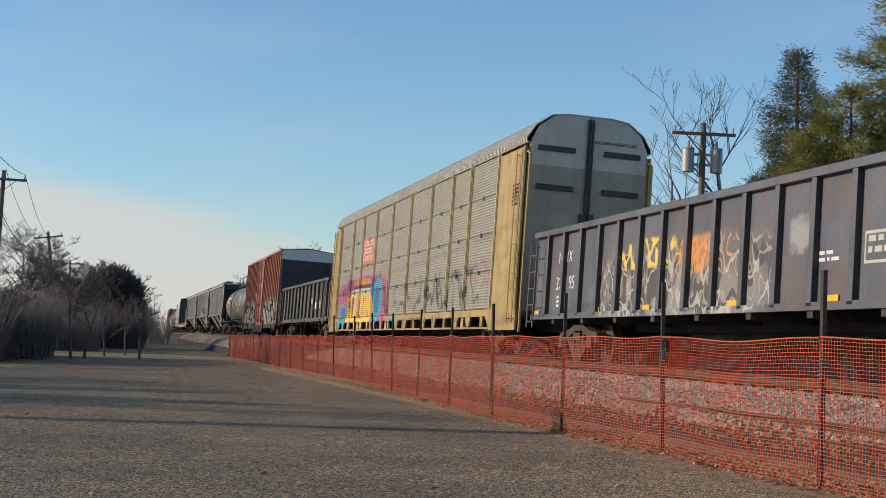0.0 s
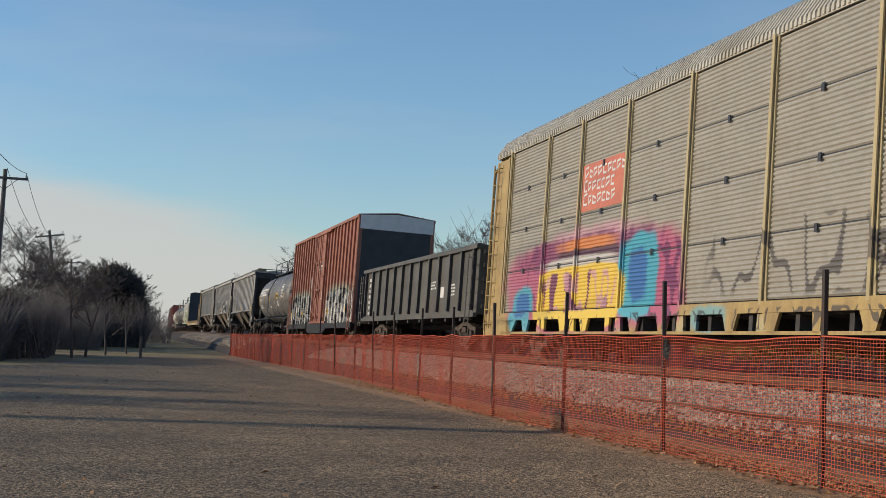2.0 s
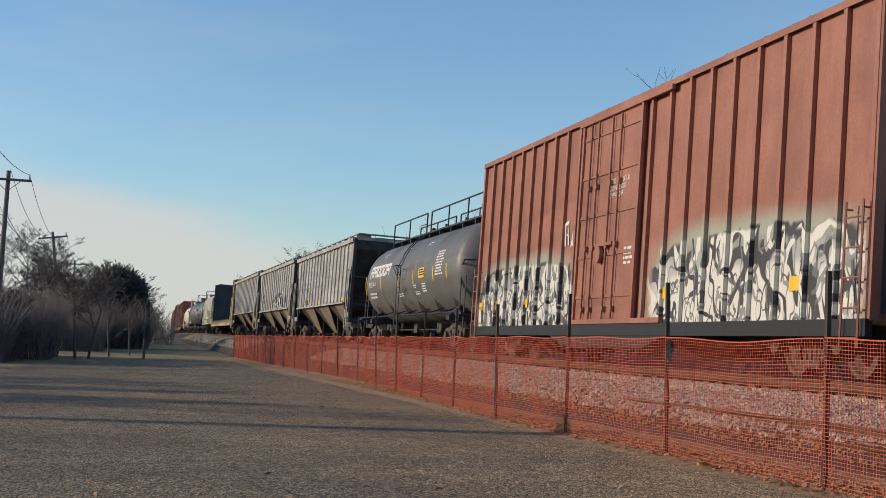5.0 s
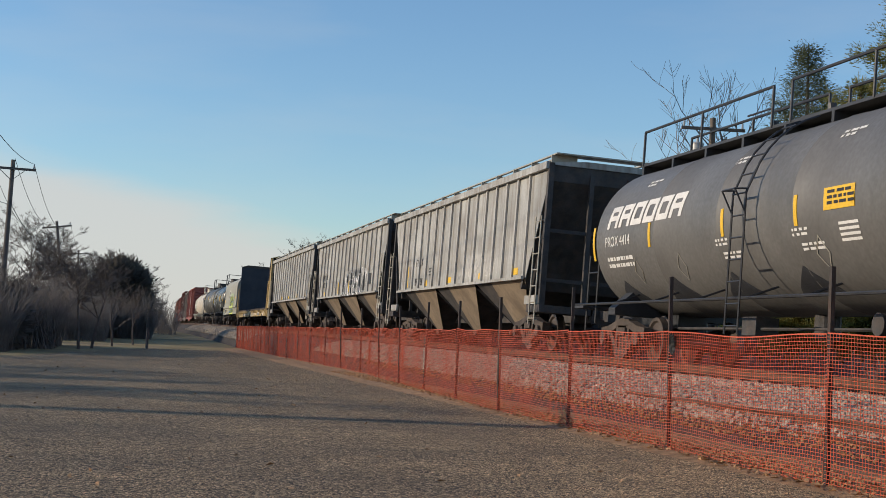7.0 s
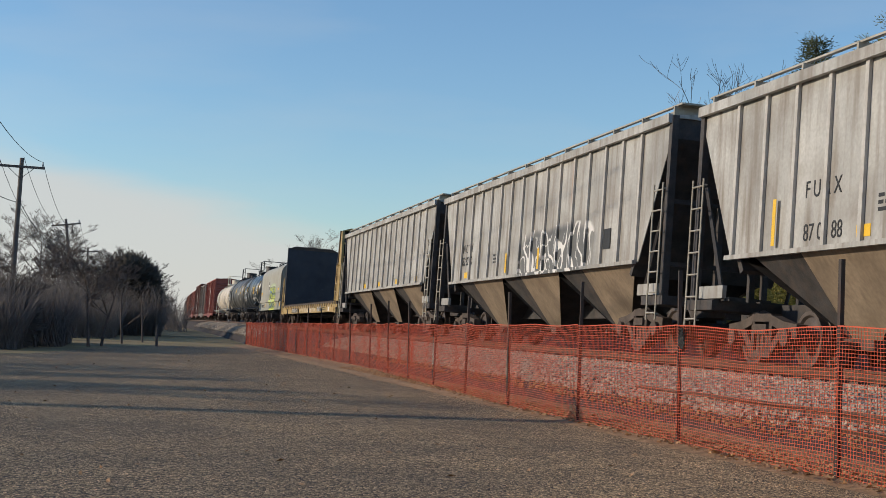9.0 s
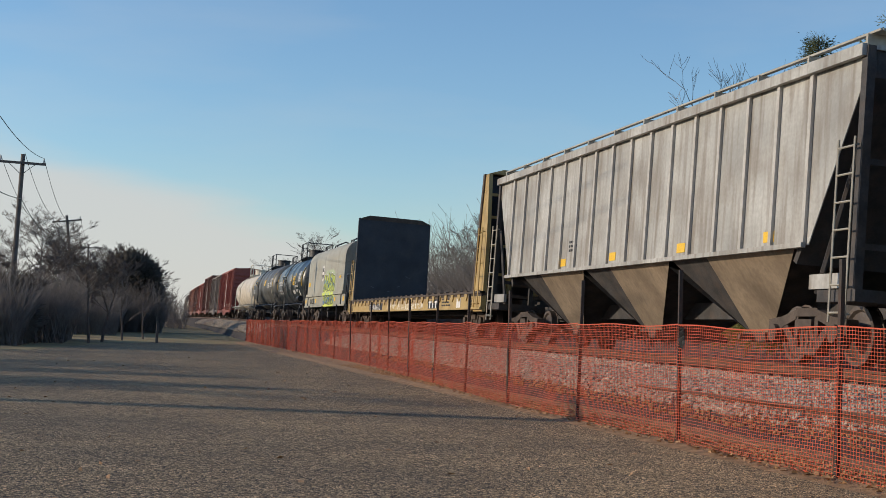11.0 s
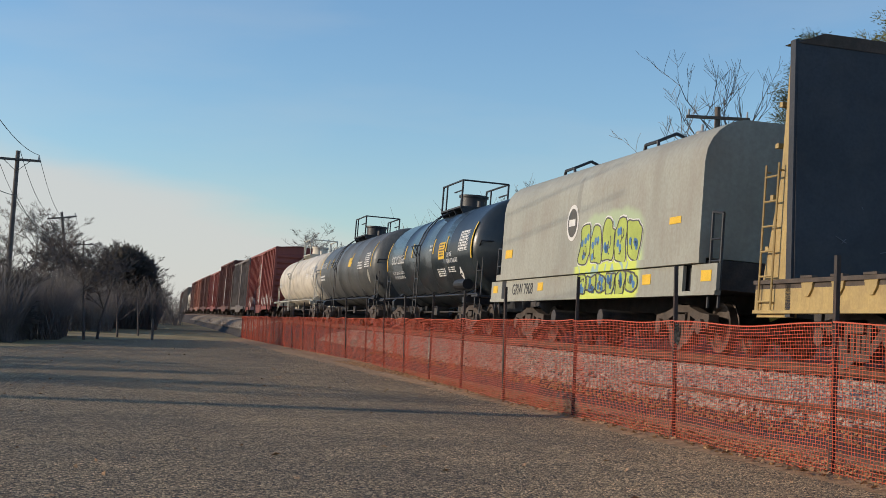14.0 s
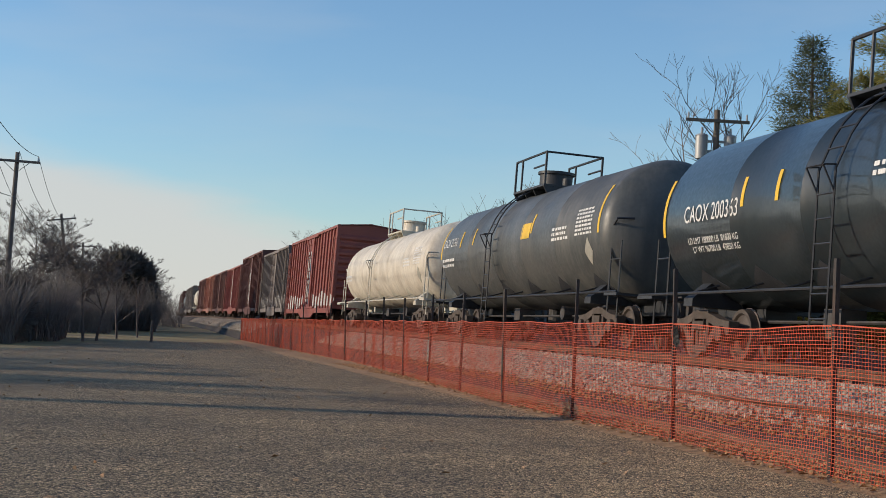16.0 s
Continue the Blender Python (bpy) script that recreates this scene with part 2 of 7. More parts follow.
def chippings():
    """Coarse worn asphalt: pale and dark stones in a grey binder, with broad stains."""
    m = bpy.data.materials.new("asphalt")
    m.use_nodes = True
    nt = m.node_tree
    b = nt.nodes["Principled BSDF"]
    b.inputs["Roughness"].default_value = 0.92
    b.inputs["Diffuse Roughness"].default_value = 1.0
    tc = nt.nodes.new("ShaderNodeTexCoord")

    def cells(sc):
        v = nt.nodes.new("ShaderNodeTexVoronoi")
        v.inputs["Scale"].default_value = sc
        nt.links.new(tc.outputs["Object"], v.inputs["Vector"])
        return v

    def noisy(sc, detail):
        n = nt.nodes.new("ShaderNodeTexNoise")
        n.inputs["Scale"].default_value, n.inputs["Detail"].default_value = sc, detail
        nt.links.new(tc.outputs["Object"], n.inputs["Vector"])
        return n.outputs["Fac"]

    def ramp(fac, stops):
        r = nt.nodes.new("ShaderNodeValToRGB")
        nt.links.new(fac, r.inputs[0])
        e = r.color_ramp.elements
        while len(e) < len(stops):
            e.new(0.5)
        for k, (p, c) in zip(e, stops):
            k.position, k.color = p, (*c, 1)
        return r.outputs[0]

    def times(a, c, fac=1.0):
        n = nt.nodes.new("ShaderNodeMix")
        n.data_type, n.blend_type = "RGBA", "MULTIPLY"
        n.inputs[0].default_value = fac
        nt.links.new(a, n.inputs[6])
        nt.links.new(c, n.inputs[7])
        return n.outputs[2]

    big, small = cells(62), cells(170)
    sep = nt.nodes.new("ShaderNodeSeparateColor")
    nt.links.new(big.outputs["Color"], sep.inputs[0])
    c = ramp(sep.outputs[0], [(0.0, (0.021, 0.014, 0.009)), (0.38, (0.155, 0.106, 0.058)), (0.75, (0.44, 0.305, 0.168)), (1.0, (0.86, 0.62, 0.355))])
    sep2 = nt.nodes.new("ShaderNodeSeparateColor")
    nt.links.new(small.outputs["Color"], sep2.inputs[0])
    c = times(c, ramp(sep2.outputs[0], [(0.0, (0.5, 0.5, 0.5)), (1.0, (1.5, 1.45, 1.4))]))
    c = times(c, ramp(noisy(0.35, 6), [(0.3, (0.72, 0.73, 0.75)), (0.7, (1.25, 1.22, 1.15))]))
    c = times(c, ramp(noisy(2.2, 5), [(0.3, (0.8, 0.8, 0.8)), (0.7, (1.15, 1.15, 1.15))]))
    nt.links.new(c, b.inputs["Base Color"])
    bn = nt.nodes.new("ShaderNodeBump")
    bn.inputs["Strength"].default_value, bn.inputs["Distance"].default_value = 0.9, 0.012
    nt.links.new(big.outputs["Distance"], bn.inputs["Height"])
    bn.invert = True
    nt.links.new(bn.outputs[0], b.inputs["Normal"])
    return m


def foliage(name, col, col2):
    """Needles that let some of the light through."""
    m = bpy.data.materials.new(name)
    m.use_nodes = True
    nt = m.node_tree
    out = nt.nodes["Material Output"]
    nt.nodes.remove(nt.nodes["Principled BSDF"])
    tc = nt.nodes.new("ShaderNodeTexCoord")
    n = nt.nodes.new("ShaderNodeTexNoise")
    n.inputs["Scale"].default_value, n.inputs["Detail"].default_value = 1.1, 6
    nt.links.new(tc.outputs["Object"], n.inputs["Vector"])
    isl = nt.nodes.new("ShaderNodeNewGeometry")
    add = nt.nodes.new("ShaderNodeMath")
    add.operation = "MULTIPLY_ADD"
    nt.links.new(isl.outputs["Random Per Island"], add.inputs[0])
    add.inputs[1].default_value = 0.3
    nt.links.new(n.outputs["Fac"], add.inputs[2])
    r = nt.nodes.new("ShaderNodeMapRange")
    nt.links.new(add.outputs[0], r.inputs["Value"])
    r.inputs["From Min"].default_value, r.inputs["From Max"].default_value = 0.45, 0.85
    mix = nt.nodes.new("ShaderNodeMix")
    mix.data_type = "RGBA"
    nt.links.new(r.outputs[0], mix.inputs[0])
    mix.inputs[6].default_value, mix.inputs[7].default_value = (*col, 1), (*col2, 1)
    d, t, s = nt.nodes.new("ShaderNodeBsdfDiffuse"), nt.nodes.new("ShaderNodeBsdfTranslucent"), nt.nodes.new("ShaderNodeMixShader")
    s.inputs[0].default_value = 0.4
    nt.links.new(mix.outputs[2], d.inputs["Color"])
    nt.links.new(mix.outputs[2], t.inputs["Color"])
    nt.links.new(d.outputs[0], s.inputs[1])
    nt.links.new(t.outputs[0], s.inputs[2])
    nt.links.new(s.outputs[0], out.inputs[0])
    return m


M["asphalt"] = chippings()
M["spruce"] = foliage("spruce_needles", (0.10, 0.125, 0.075), (0.19, 0.20, 0.11))
M["pine"] = foliage("pine_needles", (0.17, 0.19, 0.07), (0.44, 0.38, 0.13))
M["cedar"] = foliage("cedar_foliage", (0.10, 0.092, 0.082), (0.155, 0.14, 0.12))
# yellow of the end doors with their shade mixed in as tan
M["tan"] = mat("tan_door_paint", (0.42, 0.36, 0.27), 0.6, var=0.12, scale=1, fine=20, streak=0.3, dirt=(0.22, 0.18, 0.13))

# ---- mesh helpers ----


def box(bm, x0, x1, y0, y1, z0, z1):
    v = [bm.verts.new((x, y, z)) for x in (x0, x1) for y in (y0, y1) for z in (z0, z1)]
    for f in ((0, 1, 3, 2), (4, 6, 7, 5), (0, 4, 5, 1), (2, 3, 7, 6), (0, 2, 6, 4), (1, 5, 7, 3)):
        bm.faces.new([v[i] for i in f])


def rod(bm, p, q, r, n=6, r2=None):
    """A round bar from p to q."""
    p, q = Vector(p), Vector(q)
    d = (q - p).normalized()
    a = d.orthogonal().normalized()
    b = d.cross(a)
    r2 = r if r2 is None else r2
    rings = [[bm.verts.new(c + (a * math.cos(6.28318 * i / n) + b * math.sin(6.28318 * i / n)) * rr) for i in range(n)] for c, rr in ((p, r), (q, r2))]
    for i in range(n):
        j = (i + 1) % n
        bm.faces.new((rings[0][i], rings[0][j], rings[1][j], rings[1][i]))
    bm.faces.new(rings[0][::-1])
    bm.faces.new(rings[1])


def bars(bm, pts, r, n=6):
    for p, q in zip(pts, pts[1:]):
        rod(bm, p, q, r, n)


def prism(bm, outline, y0, y1):
    """An outline of (x, z), stretched from y0 to y1."""
    a = [bm.verts.new((x, y0, z)) for x, z in outline]
    b = [bm.verts.new((x, y1, z)) for x, z in outline]
    for i in range(len(a)):
        j = (i + 1) % len(a)
        bm.faces.new((a[i], a[j], b[j], b[i]))
    bm.faces.new(a[::-1])
    bm.faces.new(b)


def slab(bm, outline, x0, x1):
    """An outline of (y, z), stretched from x0 to x1."""
    a = [bm.verts.new((x0, y, z)) for y, z in outline]
    b = [bm.verts.new((x1, y, z)) for y, z in outline]
    for i in range(len(a)):
        j = (i + 1) % len(a)
        bm.faces.new((a[i], a[j], b[j], b[i]))
    bm.faces.new(a[::-1])
    bm.faces.new(b)


def mesh_of(name, bm, material, smooth=False):
    bmesh.ops.recalc_face_normals(bm, faces=bm.faces[:])
    me = bpy.data.meshes.new(name)
    bm.to_mesh(me)
    bm.free()
    me.materials.append(M[material])
    if smooth:
        me.shade_smooth()
        me.set_sharp_from_angle(angle=radians(35))
    return me


def put(name, me, parent, label="", m=None):
    ob = new(name, me)
    ob.parent = parent
    if m is not None:
        ob.matrix_basis = m
    return tagged(ob, label)


def part(name, bm, material, parent, label="", smooth=False):
    return put(name, mesh_of(name, bm, material, smooth), parent, label)


def lettering(name, text, material, parent, size, y, z, x, label="", depth=0.0, stretch=1.0):
    """Words on the side of a car that faces the fence; y is where the first letter stands."""
    cu = bpy.data.curves.new(name, "FONT")
    cu.body, cu.size, cu.extrude = text, size, 0.003
    ob = bpy.data.objects.new(name, cu)
    scene.collection.objects.link(ob)
    me = bpy.data.meshes.new_from_object(ob.evaluated_get(bpy.context.evaluated_depsgraph_get()))
    bpy.data.objects.remove(ob)
    bpy.data.curves.remove(cu)
    me.materials.clear()
    me.materials.append(M[material])
    me.transform(Matrix(((0, 0, -1, x), (-stretch, 0, 0, y), (0, 1, 0, z), (0, 0, 0, 1))))
    return put(name, me, parent, label)


def plate(bm, x, y0, y1, z0, z1, t=0.006):
    box(bm, x - t, x, y0, y1, z0, z1)

# ---- track and ground ----
CX, RAIL, GRADE = 10.45, 0.70, 0.0057
BEND_AT, BEND_R, CANT = 150.0, 4000.0, 2.5


def run(t):
    """How far the train has rolled at t: it gathers speed very slowly."""
    return 12.3 * t + 0.02 * t * t



def track(s):
    """Place and heading of the track's middle at s metres ahead of the camera."""
    k = max(0.0, s - BEND_AT)
    over = min(max(0.0, s - 100.0), 260.0)
    return CX + k * k / (2 * BEND_R), s, RAIL + GRADE * min(s, 360.0) - 2.4e-5 * over * over, k / BEND_R


def on_track(s, cant=CANT):
    x, y, z, h = track(s)
    return Matrix.Translation((x, y, z)) @ Matrix.Rotation(-h, 4, "Z") @ Matrix.Rotation(radians(cant), 4, "Y")


def rise(y):
    """The land climbs with the track beyond the car park."""
    near = 0.0085 * max(0.0, min(y, 120.0) - 72.0)
    return near if y < 120 else near + track(y)[2] - track(120.0)[2]


def from_lists(name, verts, faces, material):
    me = bpy.data.meshes.new(name)
    me.from_pydata(verts, [], faces)
    me.update()
    me.materials.append(M[material])
    return me


def sheet(name, xs, ys, height, material):
    verts = [(x, y, height(x, y)) for y in ys for x in xs]
    n = len(xs)
    faces = [(j * n + i, j * n + i + 1, (j + 1) * n + i + 1, (j + 1) * n + i) for j in range(len(ys) - 1) for i in range(n - 1)]
    return from_lists(name, verts, faces, material)


ground = new("ground", sheet("ground", [-3500, -800, -200, -80, -40, -20, -10, -5, 0, 3, 6, 15, 25, 40, 80, 200, 800, 3500],
                             [-800, -200, -60, 0, 40, 60, 75, 85, 95, 110, 130, 160, 200, 260, 340, 450, 600, 985, 1500, 4000],
                             lambda x, y: rise(y) - 0.02, "grass"))
tagged(ground, "dry winter grass, patchy green and brown", "ground", kind="structure")

bm = bmesh.new()
outline = [(-80, -60), (5.75, -60), (5.75, 22), (6.45, 38), (6.45, 86), (3.6, 79), (1.4, 71), (-1.4, 60), (-2.5, 51.5), (-3.3, 45.5), (-14, 43), (-80, 40)]
top = [bm.verts.new((x, y, 0.0)) for x, y in outline]
low = [bm.verts.new((x, y, -0.06)) for x, y in outline]
bm.faces.new(top)
for i in range(len(top)):
    j = (i + 1) % len(top)
    bm.faces.new((top[i], low[i], low[j], top[j]))
tagged(new("pavement", mesh_of("pavement", bm, "asphalt")), "worn grey asphalt car park with coarse chippings", "pavement", kind="structure")

# ballast bank under the track
prof = [(-3.65, None), (-3.3, -0.60), (-2.9, -0.32), (-2.0, -0.13), (-1.42, -0.17), (1.42, -0.17), (2.0, -0.13), (3.65, None)]
svals = [-60, -20, 0, 20, 40, 60, 80, 100, 125, 150, 180, 210, 250, 300, 360, 430, 520, 620]
verts, faces = [], []
for s in svals:
    x, y, z, h = track(s)
    for dx, dz in prof:
        verts.append((x + dx, y - dx * h, rise(y) - 0.03 if dz is None else z + dz))
n = len(prof)
for j in range(len(svals) - 1):
    for i in range(n - 1):
        faces.append((j * n + i, j * n + i + 1, (j + 1) * n + i + 1, (j + 1) * n + i))
tagged(new("ballast_bank", from_lists("ballast_bank", verts, faces, "ballast")), "bank of crushed stone ballast, near-black for the shade between stones", "ballast", kind="structure")

# strip of dead leaves and gravel along the foot of the fence
tagged(new("leaf_strip", sheet("leaf_strip", [5.7, 6.0, 6.3, 6.6, 6.9, 7.15], list(range(-20, 86, 2)),
                               lambda x, y: 0.012 + 0.02 * noise.noise((x * 2, y * 0.7, 0)) + (0.02 if 5.8 < x < 6.8 else 0.06 if x > 6.85 else -0.02), "litter")),
       "dead leaves and gravel along the fence", "ground", kind="stuff")

track_ob = tagged(new("railway_track"), "single railway track, rusty steel rails on dark wooden sleepers", "railway track", kind="structure")
RAILSEC = [(-0.07, -0.15), (0.07, -0.15), (0.07, -0.135), (0.012, -0.115), (0.012, -0.04), (0.036, -0.03), (0.036, 0), (-0.036, 0), (-0.036, -0.03), (-0.012, -0.04), (-0.012, -0.115), (-0.07, -0.135)]
for side in (-0.755, 0.755):
    verts, faces = [], []
    for s in svals:
        m = on_track(s)
        verts += [tuple(m @ Vector((side + a, 0, b))) for a, b in RAILSEC]
    n = len(RAILSEC)
    for j in range(len(svals) - 1):
        for i in range(n):
            k = (i + 1) % n
            faces.append((j * n + i, j * n + k, (j + 1) * n + k, (j + 1) * n + i))
    put("rail", from_lists("rail", verts, faces, "steel_rail"), track_ob)
bm = bmesh.new()
box(bm, -1.3, 1.3, -0.115, 0.115, -0.33, -0.152)
tie_mesh = mesh_of("sleeper", bm, "tie")
for i in range(190):
    put("sleeper", tie_mesh, track_ob, m=on_track(-6 + i * 0.53) @ pose(random.uniform(-0.04, 0.04), 0, 0, 0, 0, random.uniform(-1, 1)))

# ---- the train ----
HALF = 1.5   # half of a car's width


def shared(fn):
    made = {}

    def get(*a):
        if a not in made:
            made[a] = fn(*a)
        return made[a]
    return get


@shared
def wheelset_mesh():
    bm = bmesh.new()
    for s in (-1, 1):
        x = 0.73 * s
        n = 20
        prof = [(0.0, 0.10), (0.06, 0.12), (0.03, 0.33), (0.07, 0.36), (0.07, 0.42), (-0.06, 0.425), (-0.065, 0.455), (-0.085, 0.45), (-0.085, 0.36), (-0.02, 0.33), (-0.05, 0.12), (-0.05, 0.10)]
        rings = [[bm.verts.new((x + s * a, r * math.cos(6.28318 * i / n), r * math.sin(6.28318 * i / n))) for a, r in prof] for i in range(n)]
        for i in range(n):
            for k in range(len(prof) - 1):
                bm.faces.new((rings[i][k], rings[i][k + 1], rings[(i + 1) % n][k + 1], rings[(i + 1) % n][k]))
        rod(bm, (x + s * 0.02, 0, 0), (x + s * 0.36, 0, 0), 0.085, 10)
    rod(bm, (-0.72, 0, 0), (0.72, 0, 0), 0.085, 10)
    return mesh_of("wheelset", bm, "wheel", True)


@shared
def sideframe_mesh():
    """Cast side frame with its spring opening and journal boxes."""
    bm = bmesh.new()
    for sy in (-1, 1):
        slab(bm, [(sy * 1.14, -0.02), (sy * 1.14, 0.20), (sy * 0.72, 0.24), (sy * 0.72, 0.02)], -0.09, 0.09)
        slab(bm, [(sy * 0.74, 0.24), (sy * 0.30, 0.34), (sy * 0.30, 0.20), (sy * 0.74, 0.08)], -0.09, 0.09)
        slab(bm, [(sy * 0.74, 0.10), (sy * 0.34, -0.26), (sy * 0.26, -0.14), (sy * 0.62, 0.16)], -0.08, 0.08)
        slab(bm, [(sy * 0.34, -0.24), (sy * 0.34, 0.32), (sy * 0.24, 0.32), (sy * 0.24, -0.24)], -0.08, 0.08)
        rod(bm, (-0.16, sy * 0.89, 0.0), (0.1, sy * 0.89, 0.0), 0.13, 12)
    box(bm, -0.09, 0.09, -0.32, 0.32, 0.24, 0.36)
    box(bm, -0.1, 0.1, -0.36, 0.36, -0.30, -0.20)
    for y in (-0.14, 0.0, 0.14):
        rod(bm, (-0.02, y, -0.2), (-0.02, y, 0.06), 0.06, 8)
    box(bm, -0.12, 0.1, -0.22, 0.22, 0.06, 0.2)
    return mesh_of("side_frame", bm, "truck")


@shared
def bolster_mesh():
    bm = bmesh.new()
    box(bm, -1.0, 1.0, -0.2, 0.2, -0.02, 0.2)
    rod(bm, (0, 0, 0.2), (0, 0, 0.32), 0.2, 12)
    for s in (-1, 1):
        box(bm, -0.85, 0.85, s * 0.42 - 0.04, s * 0.42 + 0.04, -0.1, 0.0)
    return mesh_of("bolster", bm, "under")


@shared
def coupler_mesh():
    bm = bmesh.new()
    box(bm, -0.09, 0.09, 0.0, 0.62, -0.1, 0.1)
    box(bm, -0.17, 0.16, 0.55, 0.78, -0.15, 0.15)
    box(bm, -0.26, 0.26, -0.12, 0.04, -0.2, 0.2)
    bars(bm, [(-0.2, 0.1, -0.1), (-0.22, 0.35, -0.35), (-0.15, 0.75, -0.3)], 0.025)
    return mesh_of("coupler", bm, "under", False)


WHEELS = []


def running_gear(car, half_len, inset=2.2, spin=False):
    """Two trucks and two couplers under a car whose ends are at +-half_len."""
    for s in (-1, 1):
        yc = s * (half_len - inset)
        for x in (-1.03, 1.03):
            put("side_frame", sideframe_mesh(), car, m=pose(x, yc, 0.42, 0, 0, 0 if x < 0 else 180))
        put("bolster", bolster_mesh(), car, m=pose(0, yc, 0.42))
        for dy in (-0.89, 0.89):
            w = put("wheelset", wheelset_mesh(), car, m=pose(0, yc + dy, 0.42))
            if spin:
                WHEELS.append((w, yc + dy))
        put("coupler", coupler_mesh(), car, m=pose(0, s * (half_len - 0.02), 0.85, 0, 0, 0 if s > 0 else 180))


CARS = []


def car_at(name, label, category, front, rear, spin=True):
    car = tagged(new(name), label, category, group="cars of the freight train")
    CARS.append((car, (front + rear) / 2))
    return car, (rear - front) / 2


def ladder(car, material, x, y, z0, z1, w=0.42, out=-0.06, step=0.32, along_y=True):
    bm = bmesh.new()
    for k in (0, w):
        p = (x + out, y + k, z0) if along_y else (x + k, y + out, z0)
        rod(bm, p, (p[0], p[1], z1), 0.018, 5)
    z = z0 + 0.12
    while z < z1:
        if along_y:
            rod(bm, (x + out, y, z), (x + out, y + w, z), 0.014, 5)
        else:
            rod(bm, (x, y + out, z), (x + w, y + out, z), 0.014, 5)
        z += step
    for z in (z0 + 0.1, z1 - 0.1):
        for k in (0, w):
            if along_y:
                rod(bm, (x, y + k, z), (x + out, y + k, z), 0.014, 5)
            else:
                rod(bm, (x + k, y, z), (x + k, y + out, z), 0.014, 5)
    return part("ladder", bm, material, car)


def blob(bm, x, cy, cz, ry, rz, rnd, n=26, rough=0.25, t=0.004):
    """A flat patch of spray paint with an uneven outline."""
    ph = [rnd.uniform(0, 6.28) for _ in range(4)]
    pts = []
    for i in range(n):
        a = 6.28318 * i / n
        k = 1 + rough * sum(math.sin(a * (j + 2) + ph[j]) / (j + 1.5) for j in range(4))
        pts.append((cy + ry * k * math.cos(a), cz + rz * k * math.sin(a)))
    slab(bm, pts, x - t, x)


def stroke(bm, x, pts, w, t=0.004):
    """A sprayed line through (y, z) points, with mitred joints."""
    vs = []
    for i, (y, z) in enumerate(pts):
        a, b = pts[max(0, i - 1)], pts[min(len(pts) - 1, i + 1)]
        d = Vector((b[0] - a[0], b[1] - a[1]))
        d = d.normalized() if d.length else Vector((1, 0))
        nrm = Vector((-d.y, d.x)) * w * 0.5
        vs.append([bm.verts.new((x - t, y + nrm.x * k, z + nrm.y * k)) for k in (1, -1)] + [bm.verts.new((x, y + nrm.x * k, z + nrm.y * k)) for k in (1, -1)])
    for a, b in zip(vs, vs[1:]):
        bm.faces.new((a[0], a[1], b[1], b[0]))
        bm.faces.new((a[0], b[0], b[2], a[2]))
        bm.faces.new((a[1], a[3], b[3], b[1]))
    for e in (vs[0], vs[-1]):
        bm.faces.new((e[0], e[2], e[3], e[1]))


def curvy(rnd, y, z, w, h, n=14):
    """A looping letter-like line inside a box."""
    a, b = rnd.choice([(1, 2), (2, 1), (1, 3), (2, 3), (1, 1)])
    p, q = rnd.uniform(0, 6.28), rnd.uniform(0, 6.28)
    span = rnd.uniform(3.2, 6.0)
    return [(y + w * 0.5 * math.sin(a * span * i / n + p), z + h * 0.5 * math.sin(b * span * i / n + q)) for i in range(n + 1)]


def tag_fill(car, material, x, y0, y1, z0, z1, count, seed, name="graffiti_patch", label="", rough=0.3):
    rnd = random.Random(seed)
    step = (y1 - y0) / count
    for i in range(count):
        bm = bmesh.new()
        blob(bm, x - 0.0006 * (i % 4), y0 + step * (i + 0.5), (z0 + z1) / 2 + rnd.uniform(-0.08, 0.08) * (z1 - z0), step * rnd.uniform(0.6, 0.8), (z1 - z0) * rnd.uniform(0.4, 0.52), rnd, rough=rough)
        part(name, bm, material, car, label)


